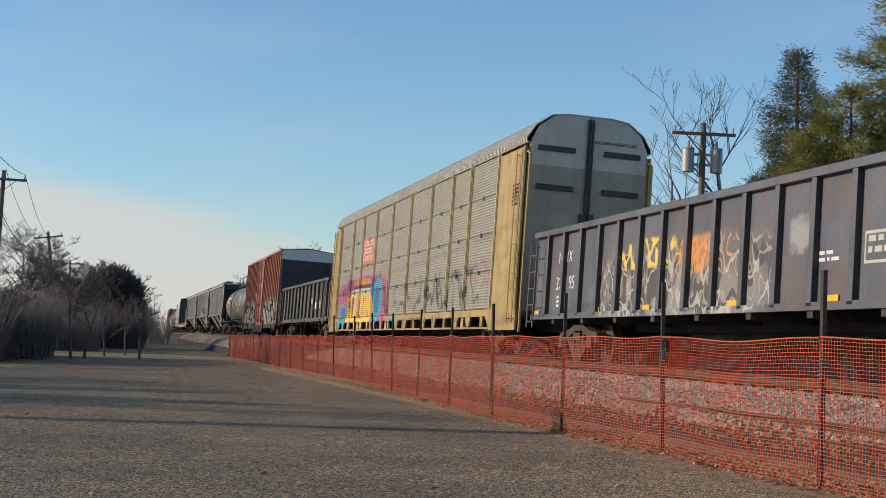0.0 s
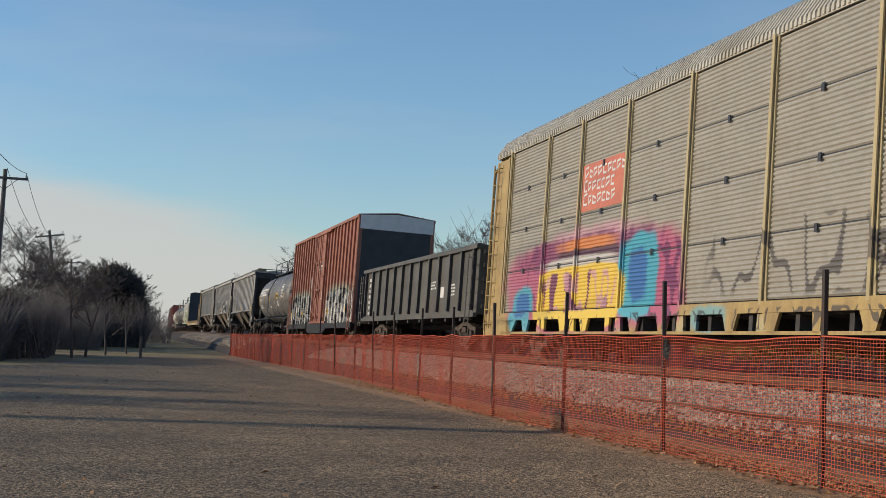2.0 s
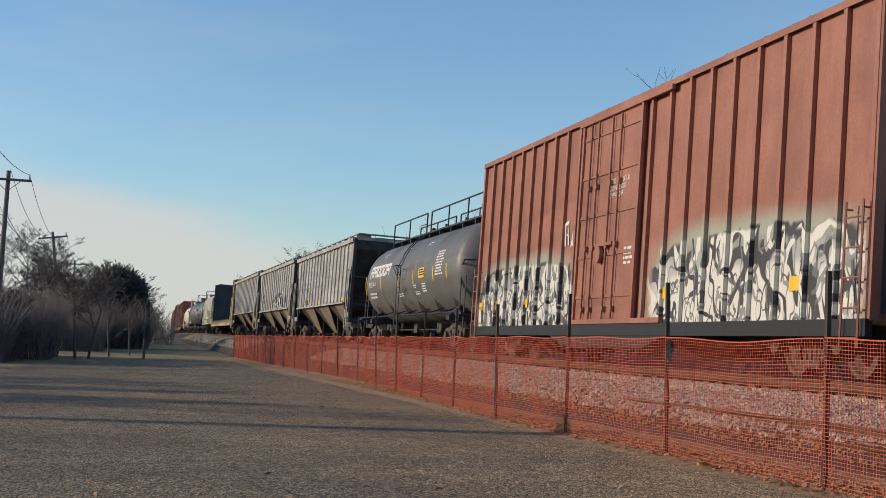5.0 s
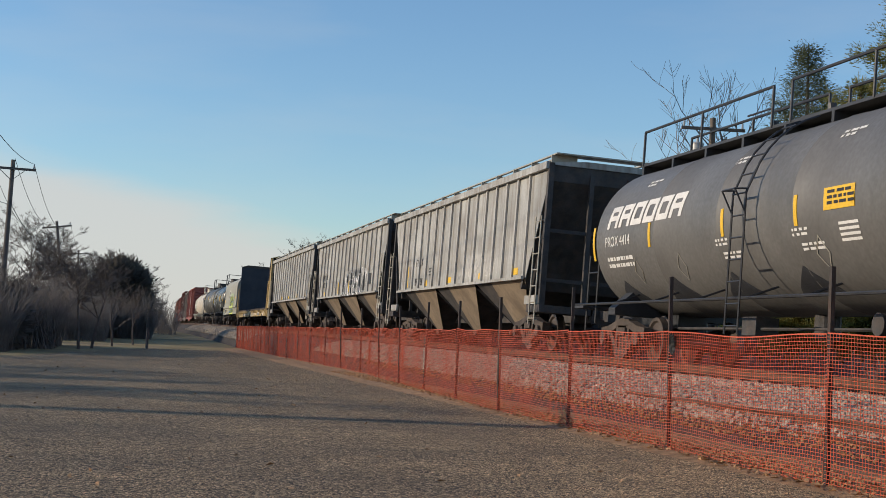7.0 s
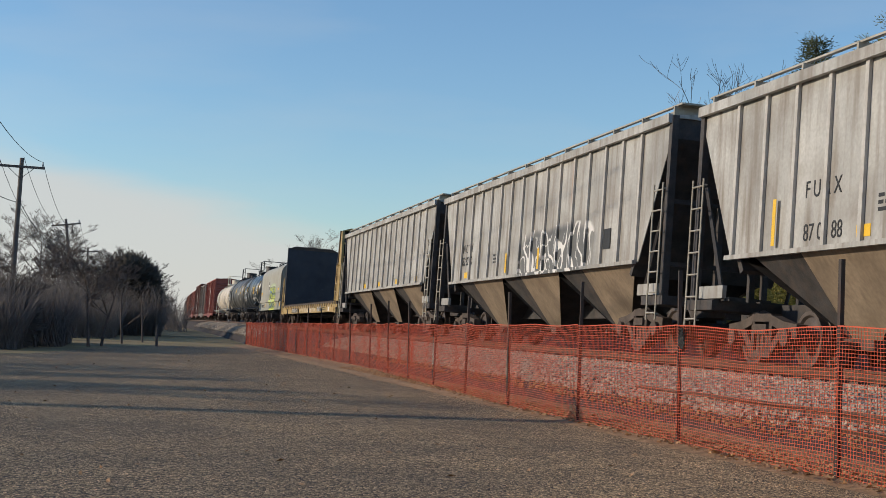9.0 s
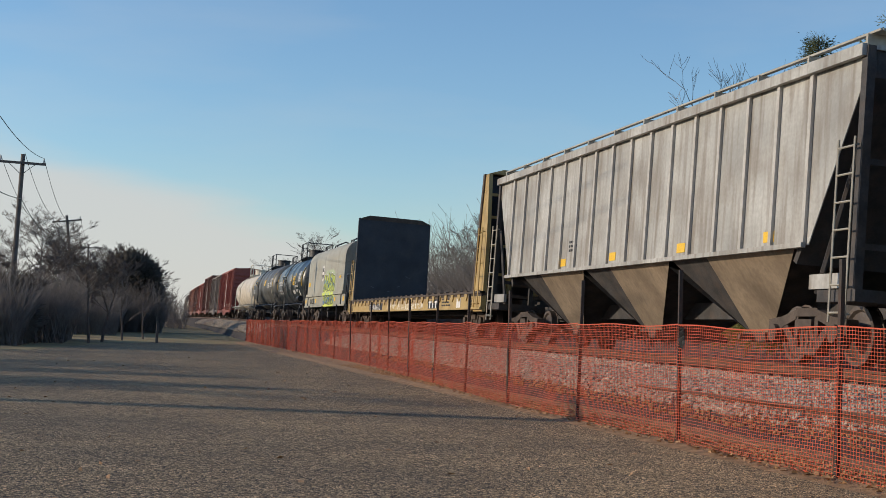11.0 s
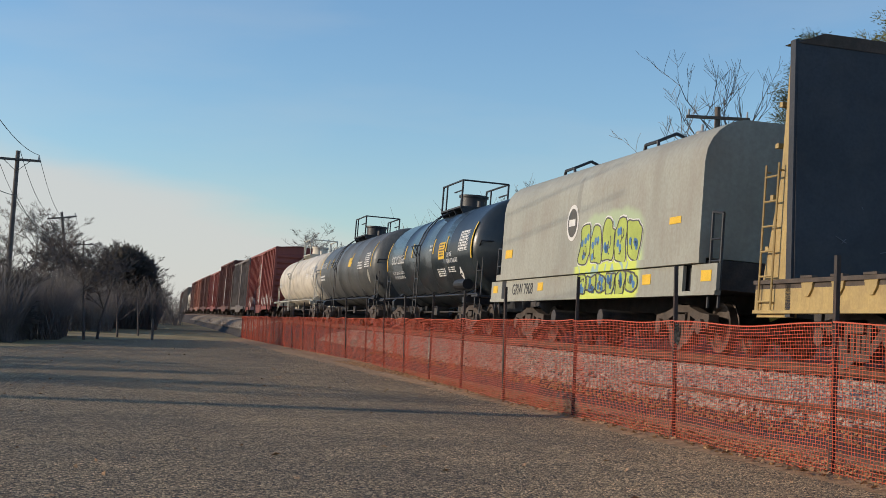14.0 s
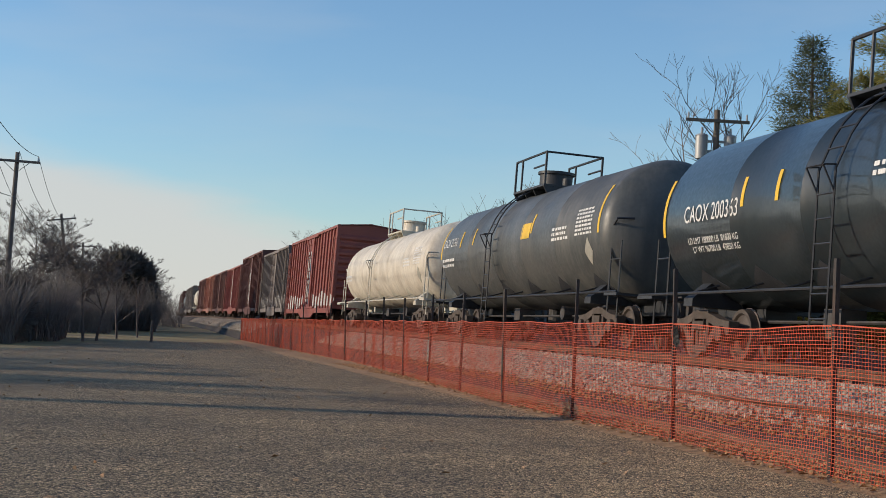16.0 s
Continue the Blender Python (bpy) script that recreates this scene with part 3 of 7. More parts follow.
def sprayed(base, car, layers):
    """A copy of a car's paint with sprayed colour on it, laid out in the car's own space: soft fields and looping lines."""
    m = base.copy()
    m.name = base.name + "_sprayed"
    nt = m.node_tree
    b = nt.nodes["Principled BSDF"]
    colour = b.inputs["Base Color"].links[0].from_socket
    tc = nt.nodes.new("ShaderNodeTexCoord")
    tc.object = car

    def node(kind, op=None, **sets):
        n = nt.nodes.new(kind)
        if op:
            n.operation = op
        for k, v in sets.items():
            n.inputs[int(k[1:])].default_value = v
        return n

    def noisy(scale, detail, stretch, shift):
        mp = node("ShaderNodeMapping")
        mp.inputs["Location"].default_value = (shift, shift * 1.7, shift * 0.3)
        mp.inputs["Scale"].default_value = (0, stretch[0], stretch[1])
        nt.links.new(tc.outputs["Object"], mp.inputs[0])
        n = node("ShaderNodeTexNoise")
        n.inputs["Scale"].default_value, n.inputs["Detail"].default_value = scale, detail
        nt.links.new(mp.outputs[0], n.inputs["Vector"])
        return n

    def field(cy, cz, ry, rz, soft, warp, grain, shift):
        mp = node("ShaderNodeMapping")
        mp.inputs["Scale"].default_value = (0, 1 / ry, 1 / rz)
        mp.inputs["Location"].default_value = (0, -cy / ry, -cz / rz)
        nt.links.new(tc.outputs["Object"], mp.inputs[0])
        off = node("ShaderNodeVectorMath", "SUBTRACT")
        nt.links.new(noisy(grain, 4, (1, 1), shift).outputs["Color"], off.inputs[0])
        off.inputs[1].default_value = (0.5, 0.5, 0.5)
        mad = node("ShaderNodeVectorMath", "MULTIPLY_ADD")
        nt.links.new(off.outputs[0], mad.inputs[0])
        mad.inputs[1].default_value = (0, warp, warp)
        nt.links.new(mp.outputs[0], mad.inputs[2])
        # rounded box: the sum of fourth powers
        sq = node("ShaderNodeVectorMath", "MULTIPLY")
        nt.links.new(mad.outputs[0], sq.inputs[0])
        nt.links.new(mad.outputs[0], sq.inputs[1])
        ln = node("ShaderNodeVectorMath", "LENGTH")
        nt.links.new(sq.outputs[0], ln.inputs[0])
        r = node("ShaderNodeMapRange")
        r.interpolation_type = "SMOOTHSTEP"
        nt.links.new(ln.outputs["Value"], r.inputs["Value"])
        r.inputs["From Min"].default_value, r.inputs["From Max"].default_value = 1 - soft, 1.0
        r.inputs["To Min"].default_value, r.inputs["To Max"].default_value = 1.0, 0.0
        return r.outputs[0]

    for i, (kind, col, alpha, cy, cz, ry, rz, soft, warp, grain) in enumerate(layers):
        mask = field(cy, cz, ry, rz, soft, warp if kind == "field" else 0.25, grain if kind == "field" else 1.5, 3.1 * i)
        if kind == "line":      # looping strokes: where a slow noise crosses its middle value
            n = noisy(grain, 1.3, (1.0, 0.75), 5.3 * i + 1)
            d = node("ShaderNodeMath", "SUBTRACT", _1=0.5)
            nt.links.new(n.outputs["Fac"], d.inputs[0])
            a = node("ShaderNodeMath", "ABSOLUTE")
            nt.links.new(d.outputs[0], a.inputs[0])
            r = node("ShaderNodeMapRange")
            nt.links.new(a.outputs[0], r.inputs["Value"])
            r.inputs["From Min"].default_value, r.inputs["From Max"].default_value = warp * 0.82, warp
            r.inputs["To Min"].default_value, r.inputs["To Max"].default_value = 1.0, 0.0
            x = node("ShaderNodeMath", "MULTIPLY")
            nt.links.new(r.outputs[0], x.inputs[0])
            nt.links.new(mask, x.inputs[1])
            mask = x.outputs[0]
        x = node("ShaderNodeMath", "MULTIPLY", _1=alpha)
        nt.links.new(mask, x.inputs[0])
        mix = node("ShaderNodeMix")
        mix.data_type = "RGBA"
        nt.links.new(x.outputs[0], mix.inputs[0])
        nt.links.new(colour, mix.inputs[6])
        mix.inputs[7].default_value = (*col, 1)
        colour = mix.outputs[2]
    nt.links.new(colour, b.inputs["Base Color"])
    return m


def respray(car, names, layers):
    """Puts sprayed paint on the named parts of a car on the side that faces the fence."""
    paints, meshes = {}, {}
    for ob in list(car.children):
        if ob.name.split(".")[0] not in names:
            continue
        v = ob.matrix_basis @ ob.data.vertices[0].co
        if v.x > 0 and ob.name.split(".")[0] != "body":
            continue
        if ob.data not in meshes:
            base = ob.data.materials[0]
            if base not in paints:
                paints[base] = sprayed(base, car, layers)
            me = ob.data.copy()
            me.materials[0] = paints[base]
            meshes[ob.data] = me
        ob.data = meshes[ob.data]


PINK, PALE_PINK, VIOLET, CYAN, BLUE = (0.50, 0.13, 0.22), (0.62, 0.36, 0.42), (0.20, 0.06, 0.14), (0.08, 0.42, 0.52), (0.06, 0.16, 0.42)
SUN_YELLOW, WARM, CHALK, SOOT, STEEL, MINTY = (0.80, 0.58, 0.10), (0.75, 0.30, 0.08), (0.62, 0.60, 0.55), (0.05, 0.045, 0.05), (0.15, 0.16, 0.16), (0.34, 0.43, 0.34)


def letter_pts(rnd, cy, cz, ry, rz, n=28):
    """The outline of one swollen letter: boxy, dented and slanted."""
    ph = [rnd.uniform(0, 6.28) for _ in range(3)]
    pts = []
    for i in range(n):
        a = 6.28318 * i / n
        c, s = math.cos(a), math.sin(a)
        k = 1 + 0.15 * math.sin(2 * a + ph[0]) + 0.10 * math.sin(3 * a + ph[1]) + 0.07 * math.sin(5 * a + ph[2])
        y, z = math.copysign(abs(c) ** 0.6, c) * k * ry, math.copysign(abs(s) ** 0.6, s) * k * rz
        pts.append((cy + y - 0.12 * z, cz + z))
    return pts


def bubble_letters(car, fill, line, halo, x, y0, y1, z0, z1, count, width, seed, dots=None, halo_grow=1.2):
    """Sprayed balloon letters: a halo, a fill, its outline and a few inner strokes, each letter in parts of its own."""
    rnd = random.Random(seed)
    step = (y1 - y0) / count
    cz, rz = (z0 + z1) / 2, (z1 - z0) / 2
    for i in range(count):
        cy = y0 + step * (i + 0.5)
        kk = rnd.uniform(0.82, 1.0)
        pts = letter_pts(rnd, cy, cz + rnd.uniform(-0.08, 0.08) * rz, step * 0.52, rz * kk)
        if halo:
            bm = bmesh.new()
            slab(bm, [(cy + (y - cy) * halo_grow, cz + (z - cz) * halo_grow) for y, z in pts], x - 0.003 - 0.0004 * (i % 3), x)
            part("graffiti_halo", bm, halo, car)
        bm = bmesh.new()
        slab(bm, pts, x - 0.006 - 0.0004 * (i % 3), x)
        part("graffiti_letter", bm, fill, car)
        bm = bmesh.new()
        stroke(bm, x - 0.008, pts + pts[:2], width)
        for _ in range(rnd.choice((2, 3))):
            u, v = rnd.uniform(-0.5, 0.5), rnd.uniform(-0.5, 0.5)
            a, b = rnd.uniform(0.3, 0.6), rnd.uniform(0, 6.28)
            stroke(bm, x - 0.008, [(cy + step * 0.45 * (u * 0.6 + a * 0.5 * math.cos(b + t)), cz + rz * (v + a * 0.6 * math.sin(b + t))) for t in np.linspace(0, rnd.uniform(1.2, 3.4), 8)], width * 0.8)
        part("graffiti_outline", bm, line, car)
        if dots:
            for _ in range(4):
                bm = bmesh.new()
                blob(bm, x - 0.0072, cy + rnd.uniform(-0.32, 0.32) * step, cz + rnd.uniform(-0.6, 0.6) * rz, 0.07, 0.08, rnd, 12, 0.1, 0.001)
                part("graffiti_dot", bm, dots, car)


def tag_angular(car, material, x, y0, y1, z0, z1, count, width, seed):
    """Thin angular signatures."""
    rnd = random.Random(seed)
    step = (y1 - y0) / count
    for i in range(count):
        bm = bmesh.new()
        cy = y0 + step * (i + 0.5)
        for _ in range(2):
            pts = [(cy + rnd.choice((-0.4, 0.0, 0.4)) * step * 0.8 + rnd.uniform(-0.05, 0.05), z0 + (z1 - z0) * (rnd.choice((0.05, 0.5, 0.95)) + rnd.uniform(-0.05, 0.05)))]
            while len(pts) < 4:
                q = (cy + rnd.choice((-0.4, 0.0, 0.4)) * step * 0.8 + rnd.uniform(-0.05, 0.05), z0 + (z1 - z0) * (rnd.choice((0.05, 0.5, 0.95)) + rnd.uniform(-0.05, 0.05)))
                if abs(q[0] - pts[-1][0]) + abs(q[1] - pts[-1][1]) > 0.3 * step:
                    pts.append(q)
            stroke(bm, x, pts, width * rnd.uniform(0.6, 1.6))
        part("graffiti_tag", bm, material, car)


def data_lines(car, material, x, y, z, w, rows, pitch=0.09, seed=1):
    """Small stencilled lines too small to read, as bars."""
    rnd = random.Random(seed)
    bm = bmesh.new()
    for r in range(rows):
        k = y
        while k > y - w:
            d = rnd.uniform(0.06, 0.2)
            plate(bm, x, k - d, k, z - r * pitch, z - r * pitch + pitch * 0.55, 0.003)
            k -= d + rnd.uniform(0.03, 0.06)
    return tagged(part("stencilling", bm, material, car), kind="stuff")


def patch(car, material, x, y0, y1, z0, z1, name="patch", label="", t=0.005):
    bm = bmesh.new()
    plate(bm, x, y0, y1, z0, z1, t)
    return part(name, bm, material, car, label)


def gondola(label, front, rear, z0, z1, body, rib, posts, seed, tapered=False, inset=0.42):
    car, h = car_at("gondola_car", label, "freight car", front, rear)
    w = HALF
    for s in (-1, 1):
        bm = bmesh.new()
        box(bm, s * (w - 0.10) - 0.006, s * (w - 0.10) + 0.006, -h + 0.05, h - 0.05, z0, z1 - 0.1)
        part("side", bm, body, car)
        bm = bmesh.new()
        prism(bm, [(s * (w - 0.14), z1 - 0.13), (s * (w + 0.01), z1 - 0.13), (s * (w + 0.01), z1 - 0.02), (s * (w - 0.02), z1), (s * (w - 0.11), z1), (s * (w - 0.14), z1 - 0.02)], -h, h)
        part("top_chord", bm, body, car)
        bm = bmesh.new()
        box(bm, s * (w - 0.06) - 0.05, s * (w - 0.06) + 0.05, -h, h, z0 - 0.08, z0 + 0.03)
        part("side_sill", bm, body, car)
        bm = bmesh.new()
        box(bm, -w + 0.1, w - 0.1, s * (h - 0.06) - 0.03, s * (h - 0.06) + 0.03, z0, z1 - 0.02)
        part("end", bm, body, car)
        for k in range(5):
            zz = z0 + 0.2 + k * (z1 - z0 - 0.4) / 4
            bm = bmesh.new()
            box(bm, -w + 0.2, w - 0.2, s * h - 0.05, s * h + 0.05, zz - 0.05, zz + 0.05)
            part("end_rib", bm, body, car)
    bm = bmesh.new()
    lowz = z0 + (0.12 if tapered else 0.0)
    slab(bm, [(-0.07, z1 - 0.12), (0.07, z1 - 0.12), (0.07, z0 + 0.34), (0.05 if tapered else 0.07, lowz - 0.02), (-0.05 if tapered else -0.07, lowz - 0.02), (-0.07, z0 + 0.34)], -0.03, 0.11)
    # whole post near-black for its shaded flanks; post_face carries the sunlit colour
    me = mesh_of("side_post", bm, "rib_dark")
    bm = bmesh.new()
    box(bm, -0.004, 0.0, -0.066, 0.066, z0 + (0.3 if tapered else 0.02), z1 - 0.13)
    cap = mesh_of("post_face", bm, rib)
    for i in range(posts):
        y = -h + inset + i * 2 * (h - inset) / (posts - 1)
        p = put("side_post", me, car, m=pose(-w + 0.04, y, 0))
        put("post_face", cap, p, m=pose(-0.03, 0, 0))
        put("side_post", me, car, m=pose(w - 0.04, y, 0, 0, 0, 180))
    bm = bmesh.new()
    box(bm, -w + 0.12, w - 0.12, -h + 0.1, h - 0.1, z0 + 0.02, z0 + 0.1)
    part("floor", bm, "under", car)
    bm = bmesh.new()
    box(bm, -0.35, 0.35, -h, h, z0 - 0.28, z0 + 0.01)
    frame_part = part("underframe", bm, "under", car)
    for y in np.linspace(-h + 1.5, h - 1.5, 9):
        bm = bmesh.new()
        box(bm, -w + 0.05, w - 0.05, y - 0.08, y + 0.08, z0 - 0.18, z0 + 0.005)
        part("crossbearer", bm, "under", frame_part)
    for s in (-1, 1):
        ladder(car, rib, -w, s * (h - 0.28) - 0.21, z0 - 0.25, z1 - 0.25, 0.42, -0.09, 0.36)
    running_gear(car, h, spin=True)
    return car, h


def boxcar(label, front, rear, z1, paint, ribs, door_half=1.55, end="end_dark", seed=1, spin=True, near=False, double=False):
    car, h = car_at("boxcar", label, "freight car", front, rear)
    w, z0 = HALF, 0.72
    bm = bmesh.new()
    prism(bm, [(-w + 0.06, z0), (w - 0.06, z0), (w - 0.06, z1 - 0.1), (0, z1 + 0.04), (-w + 0.06, z1 - 0.1)], -h + 0.06, h - 0.06)
    part("body", bm, paint, car)
    bm = bmesh.new()
    prism(bm, [(-w - 0.02, z1 - 0.17), (-w - 0.02, z1 - 0.06), (-w + 0.05, z1 - 0.05), (0, z1 + 0.1), (w - 0.05, z1 - 0.05), (w + 0.02, z1 - 0.06), (w + 0.02, z1 - 0.17), (w - 0.05, z1 - 0.09), (0, z1 + 0.055), (-w + 0.05, z1 - 0.09)], -h, h)
    for y in np.linspace(-h + 0.8, h - 0.8, 14):
        box(bm, -w + 0.1, w - 0.1, y - 0.03, y + 0.03, z1 - 0.05, z1 + 0.02)
    part("roof", bm, paint, car)
    for s in (-1, 1):
        bm = bmesh.new()
        box(bm, s * w - 0.05, s * w + 0.05, -h, h, z0 - 0.2, z0 + 0.02)
        slab(bm, [(-door_half - 1.6, z0 - 0.18), (door_half + 1.6, z0 - 0.18), (door_half + 0.6, z0 - 0.42), (-door_half - 0.6, z0 - 0.42)], s * w - 0.03, s * w + 0.03)
        part("side_sill", bm, "black" if near else paint, car)
    bm = bmesh.new()
    slab(bm, [(-0.05, z0), (0.05, z0), (0.05, z1 - 0.16), (-0.05, z1 - 0.16)], 0.02, 0.085)
    me = mesh_of("side_post", bm, paint)
    for i in range(ribs):
        for s in (-1, 1):
            y = s * (door_half + 0.35 + i * (h - 0.1 - door_half - 0.35) / (ribs - 1))
            put("side_post", me, car, m=pose(-w - 0.03, y, 0))
            put("side_post", me, car, m=pose(w + 0.03, y, 0, 0, 0, 180))
    for s in (-1, 1):
        bm = bmesh.new()
        x = s * (w - 0.02)
        box(bm, x - 0.035, x + 0.035, -door_half, door_half, z0 + 0.12, z1 - 0.25)
        door = part("door", bm, paint, car)
        for k in range(5):
            zz = z0 + 0.55 + k * (z1 - z0 - 1.1) / 4
            bm = bmesh.new()
            box(bm, s * (w + 0.02) - 0.02, s * (w + 0.02) + 0.02, -door_half + 0.08, door_half - 0.08, zz - 0.03, zz + 0.03)
            part("door_rib", bm, paint, door)
        for y in (-door_half, door_half):
            bm = bmesh.new()
            box(bm, s * (w + 0.03) - 0.03, s * (w + 0.03) + 0.03, y - 0.05, y + 0.05, z0 + 0.05, z1 - 0.2)
            part("door_stile", bm, paint, door)
        for y in (-0.62, -0.15, 0.62, 1.05) if near else (-0.3, 0.3):
            bm = bmesh.new()
            rod(bm, (s * (w + 0.07), y, z0 + 0.1), (s * (w + 0.07), y, z1 - 0.3), 0.022, 6)
            for zz in (z0 + 0.3, z0 + 1.5, z0 + 2.7):
                box(bm, s * (w + 0.06) - 0.03, s * (w + 0.06) + 0.03, y - 0.06, y + 0.06, zz - 0.05, zz + 0.05)
            part("lock_rod", bm, paint, door)
        if near:
            bm = bmesh.new()
            box(bm, s * (w + 0.08) - 0.02, s * (w + 0.08) + 0.02, -0.5, 0.45, z0 + 1.5, z0 + 1.56)
            rod(bm, (s * (w + 0.05), 0.2, z0 + 1.35), (s * (w + 0.12), 0.2, z0 + 1.35), 0.17, 14)
            part("lock_wheel", bm, paint, door)
        for zz in (z0 + 0.02, z1 - 0.26):
            bm = bmesh.new()
            box(bm, s * (w + 0.05) - 0.03, s * (w + 0.05) + 0.03, -door_half - 1.4, door_half + 0.2, zz, zz + 0.09)
            part("door_track", bm, paint, car)
        # corrugated end
        n = 9
        for k in range(n):
            bm = bmesh.new()
            zz = z0 + 0.3 + k * (z1 - z0 - 0.9) / (n - 1)
            slab(bm, [(s * (h - 0.06), zz - 0.14), (s * (h + 0.0), zz - 0.05), (s * (h + 0.0), zz + 0.05), (s * (h - 0.06), zz + 0.14)], -w + 0.14, w - 0.14)
            part("end_rib", bm, paint, car)
        for x in (-w + 0.07, w - 0.07):
            bm = bmesh.new()
            box(bm, x - 0.07, x + 0.07, s * (h - 0.05) - 0.06, s * (h - 0.05) + 0.06, z0, z1 - 0.1)
            part("corner_post", bm, paint, car)
    if near:
        bm = bmesh.new()
        prism(bm, [(-w + 0.05, z1 - 0.62), (w - 0.05, z1 - 0.62), (w - 0.05, z1 - 0.09), (0, z1 + 0.03), (-w + 0.05, z1 - 0.09)], -h - 0.012, -h + 0.02)
        part("end_band", bm, "white", car, "white painted band across the top of the end")
        bm = bmesh.new()
        box(bm, -w + 0.08, w - 0.08, -h - 0.008, -h + 0.02, z0 + 0.1, z1 - 0.62)
        part("end_plate", bm, "rib_dark", car, "dark painted car end")
    bm = bmesh.new()
    box(bm, -0.35, 0.35, -h, h, z0 - 0.3, z0)
    for y in np.linspace(-h + 1.5, h - 1.5, 8):
        box(bm, -w + 0.1, w - 0.1, y - 0.08, y + 0.08, z0 - 0.2, z0)
    part("underframe", bm, "under", car)
    for s in (-1, 1):
        ladder(car, paint, -w, s * (h - 0.3) - 0.21, z0 - 0.35, z0 + 1.5 if near else z1 - 0.6, 0.42, -0.1, 0.38)
    running_gear(car, h, spin=spin)
    return car, h


def lathe_y(bm, prof, zc, n=36):
    """Turns a profile of (y, r) about the line x = 0, z = zc."""
    rings = [[bm.verts.new((r * math.sin(6.28318 * i / n), y, zc + r * math.cos(6.28318 * i / n))) for i in range(n)] for y, r in prof]
    for a, b in zip(rings, rings[1:]):
        for i in range(n):
            j = (i + 1) % n
            bm.faces.new((a[i], a[j], b[j], b[i]))
    bm.faces.new(rings[0])
    bm.faces.new(rings[-1][::-1])


def tank_strip(bm, y0, y1, a0, a1, r, zc, t=0.006, n=8):
    """A strip that follows the shell from angle a0 to a1 (0 at the side, 90 at the top) on the fence's side."""
    ring = []
    for i in range(n + 1):
        a = radians(a0 + (a1 - a0) * i / n)
        ring.append([bm.verts.new((-rr * math.cos(a), y, zc + rr * math.sin(a))) for y in (y0, y1) for rr in (r, r + t)])
    for a, b in zip(ring, ring[1:]):
        bm.faces.new((a[1], b[1], b[3], a[3]))
        bm.faces.new((a[0], a[1], b[1], b[0]))
        bm.faces.new((a[2], b[2], b[3], a[3]))
    bm.faces.new(ring[0])
    bm.faces.new(ring[-1])


def wrap_on(ob, r, zc, t=0.008):
    """Bends flat lettering at the car's side onto the tank's shell."""
    bm = bmesh.new()
    bm.from_mesh(ob.data)
    zs = [v.co.z for v in bm.verts]
    k = math.floor(min(zs) / 0.07) + 1
    while k * 0.07 < max(zs):
        bmesh.ops.bisect_plane(bm, geom=bm.verts[:] + bm.edges[:] + bm.faces[:], plane_co=(0, 0, k * 0.07), plane_no=(0, 0, 1))
        k += 1
    bm.to_mesh(ob.data)
    bm.free()
    for v in ob.data.vertices:
        a = (v.co.z - zc) / r
        d = r + t * 0.5 + (-v.co.x - HALF) * 0.5
        v.co.x, v.co.z = -d * math.cos(a), zc + d * math.sin(a)


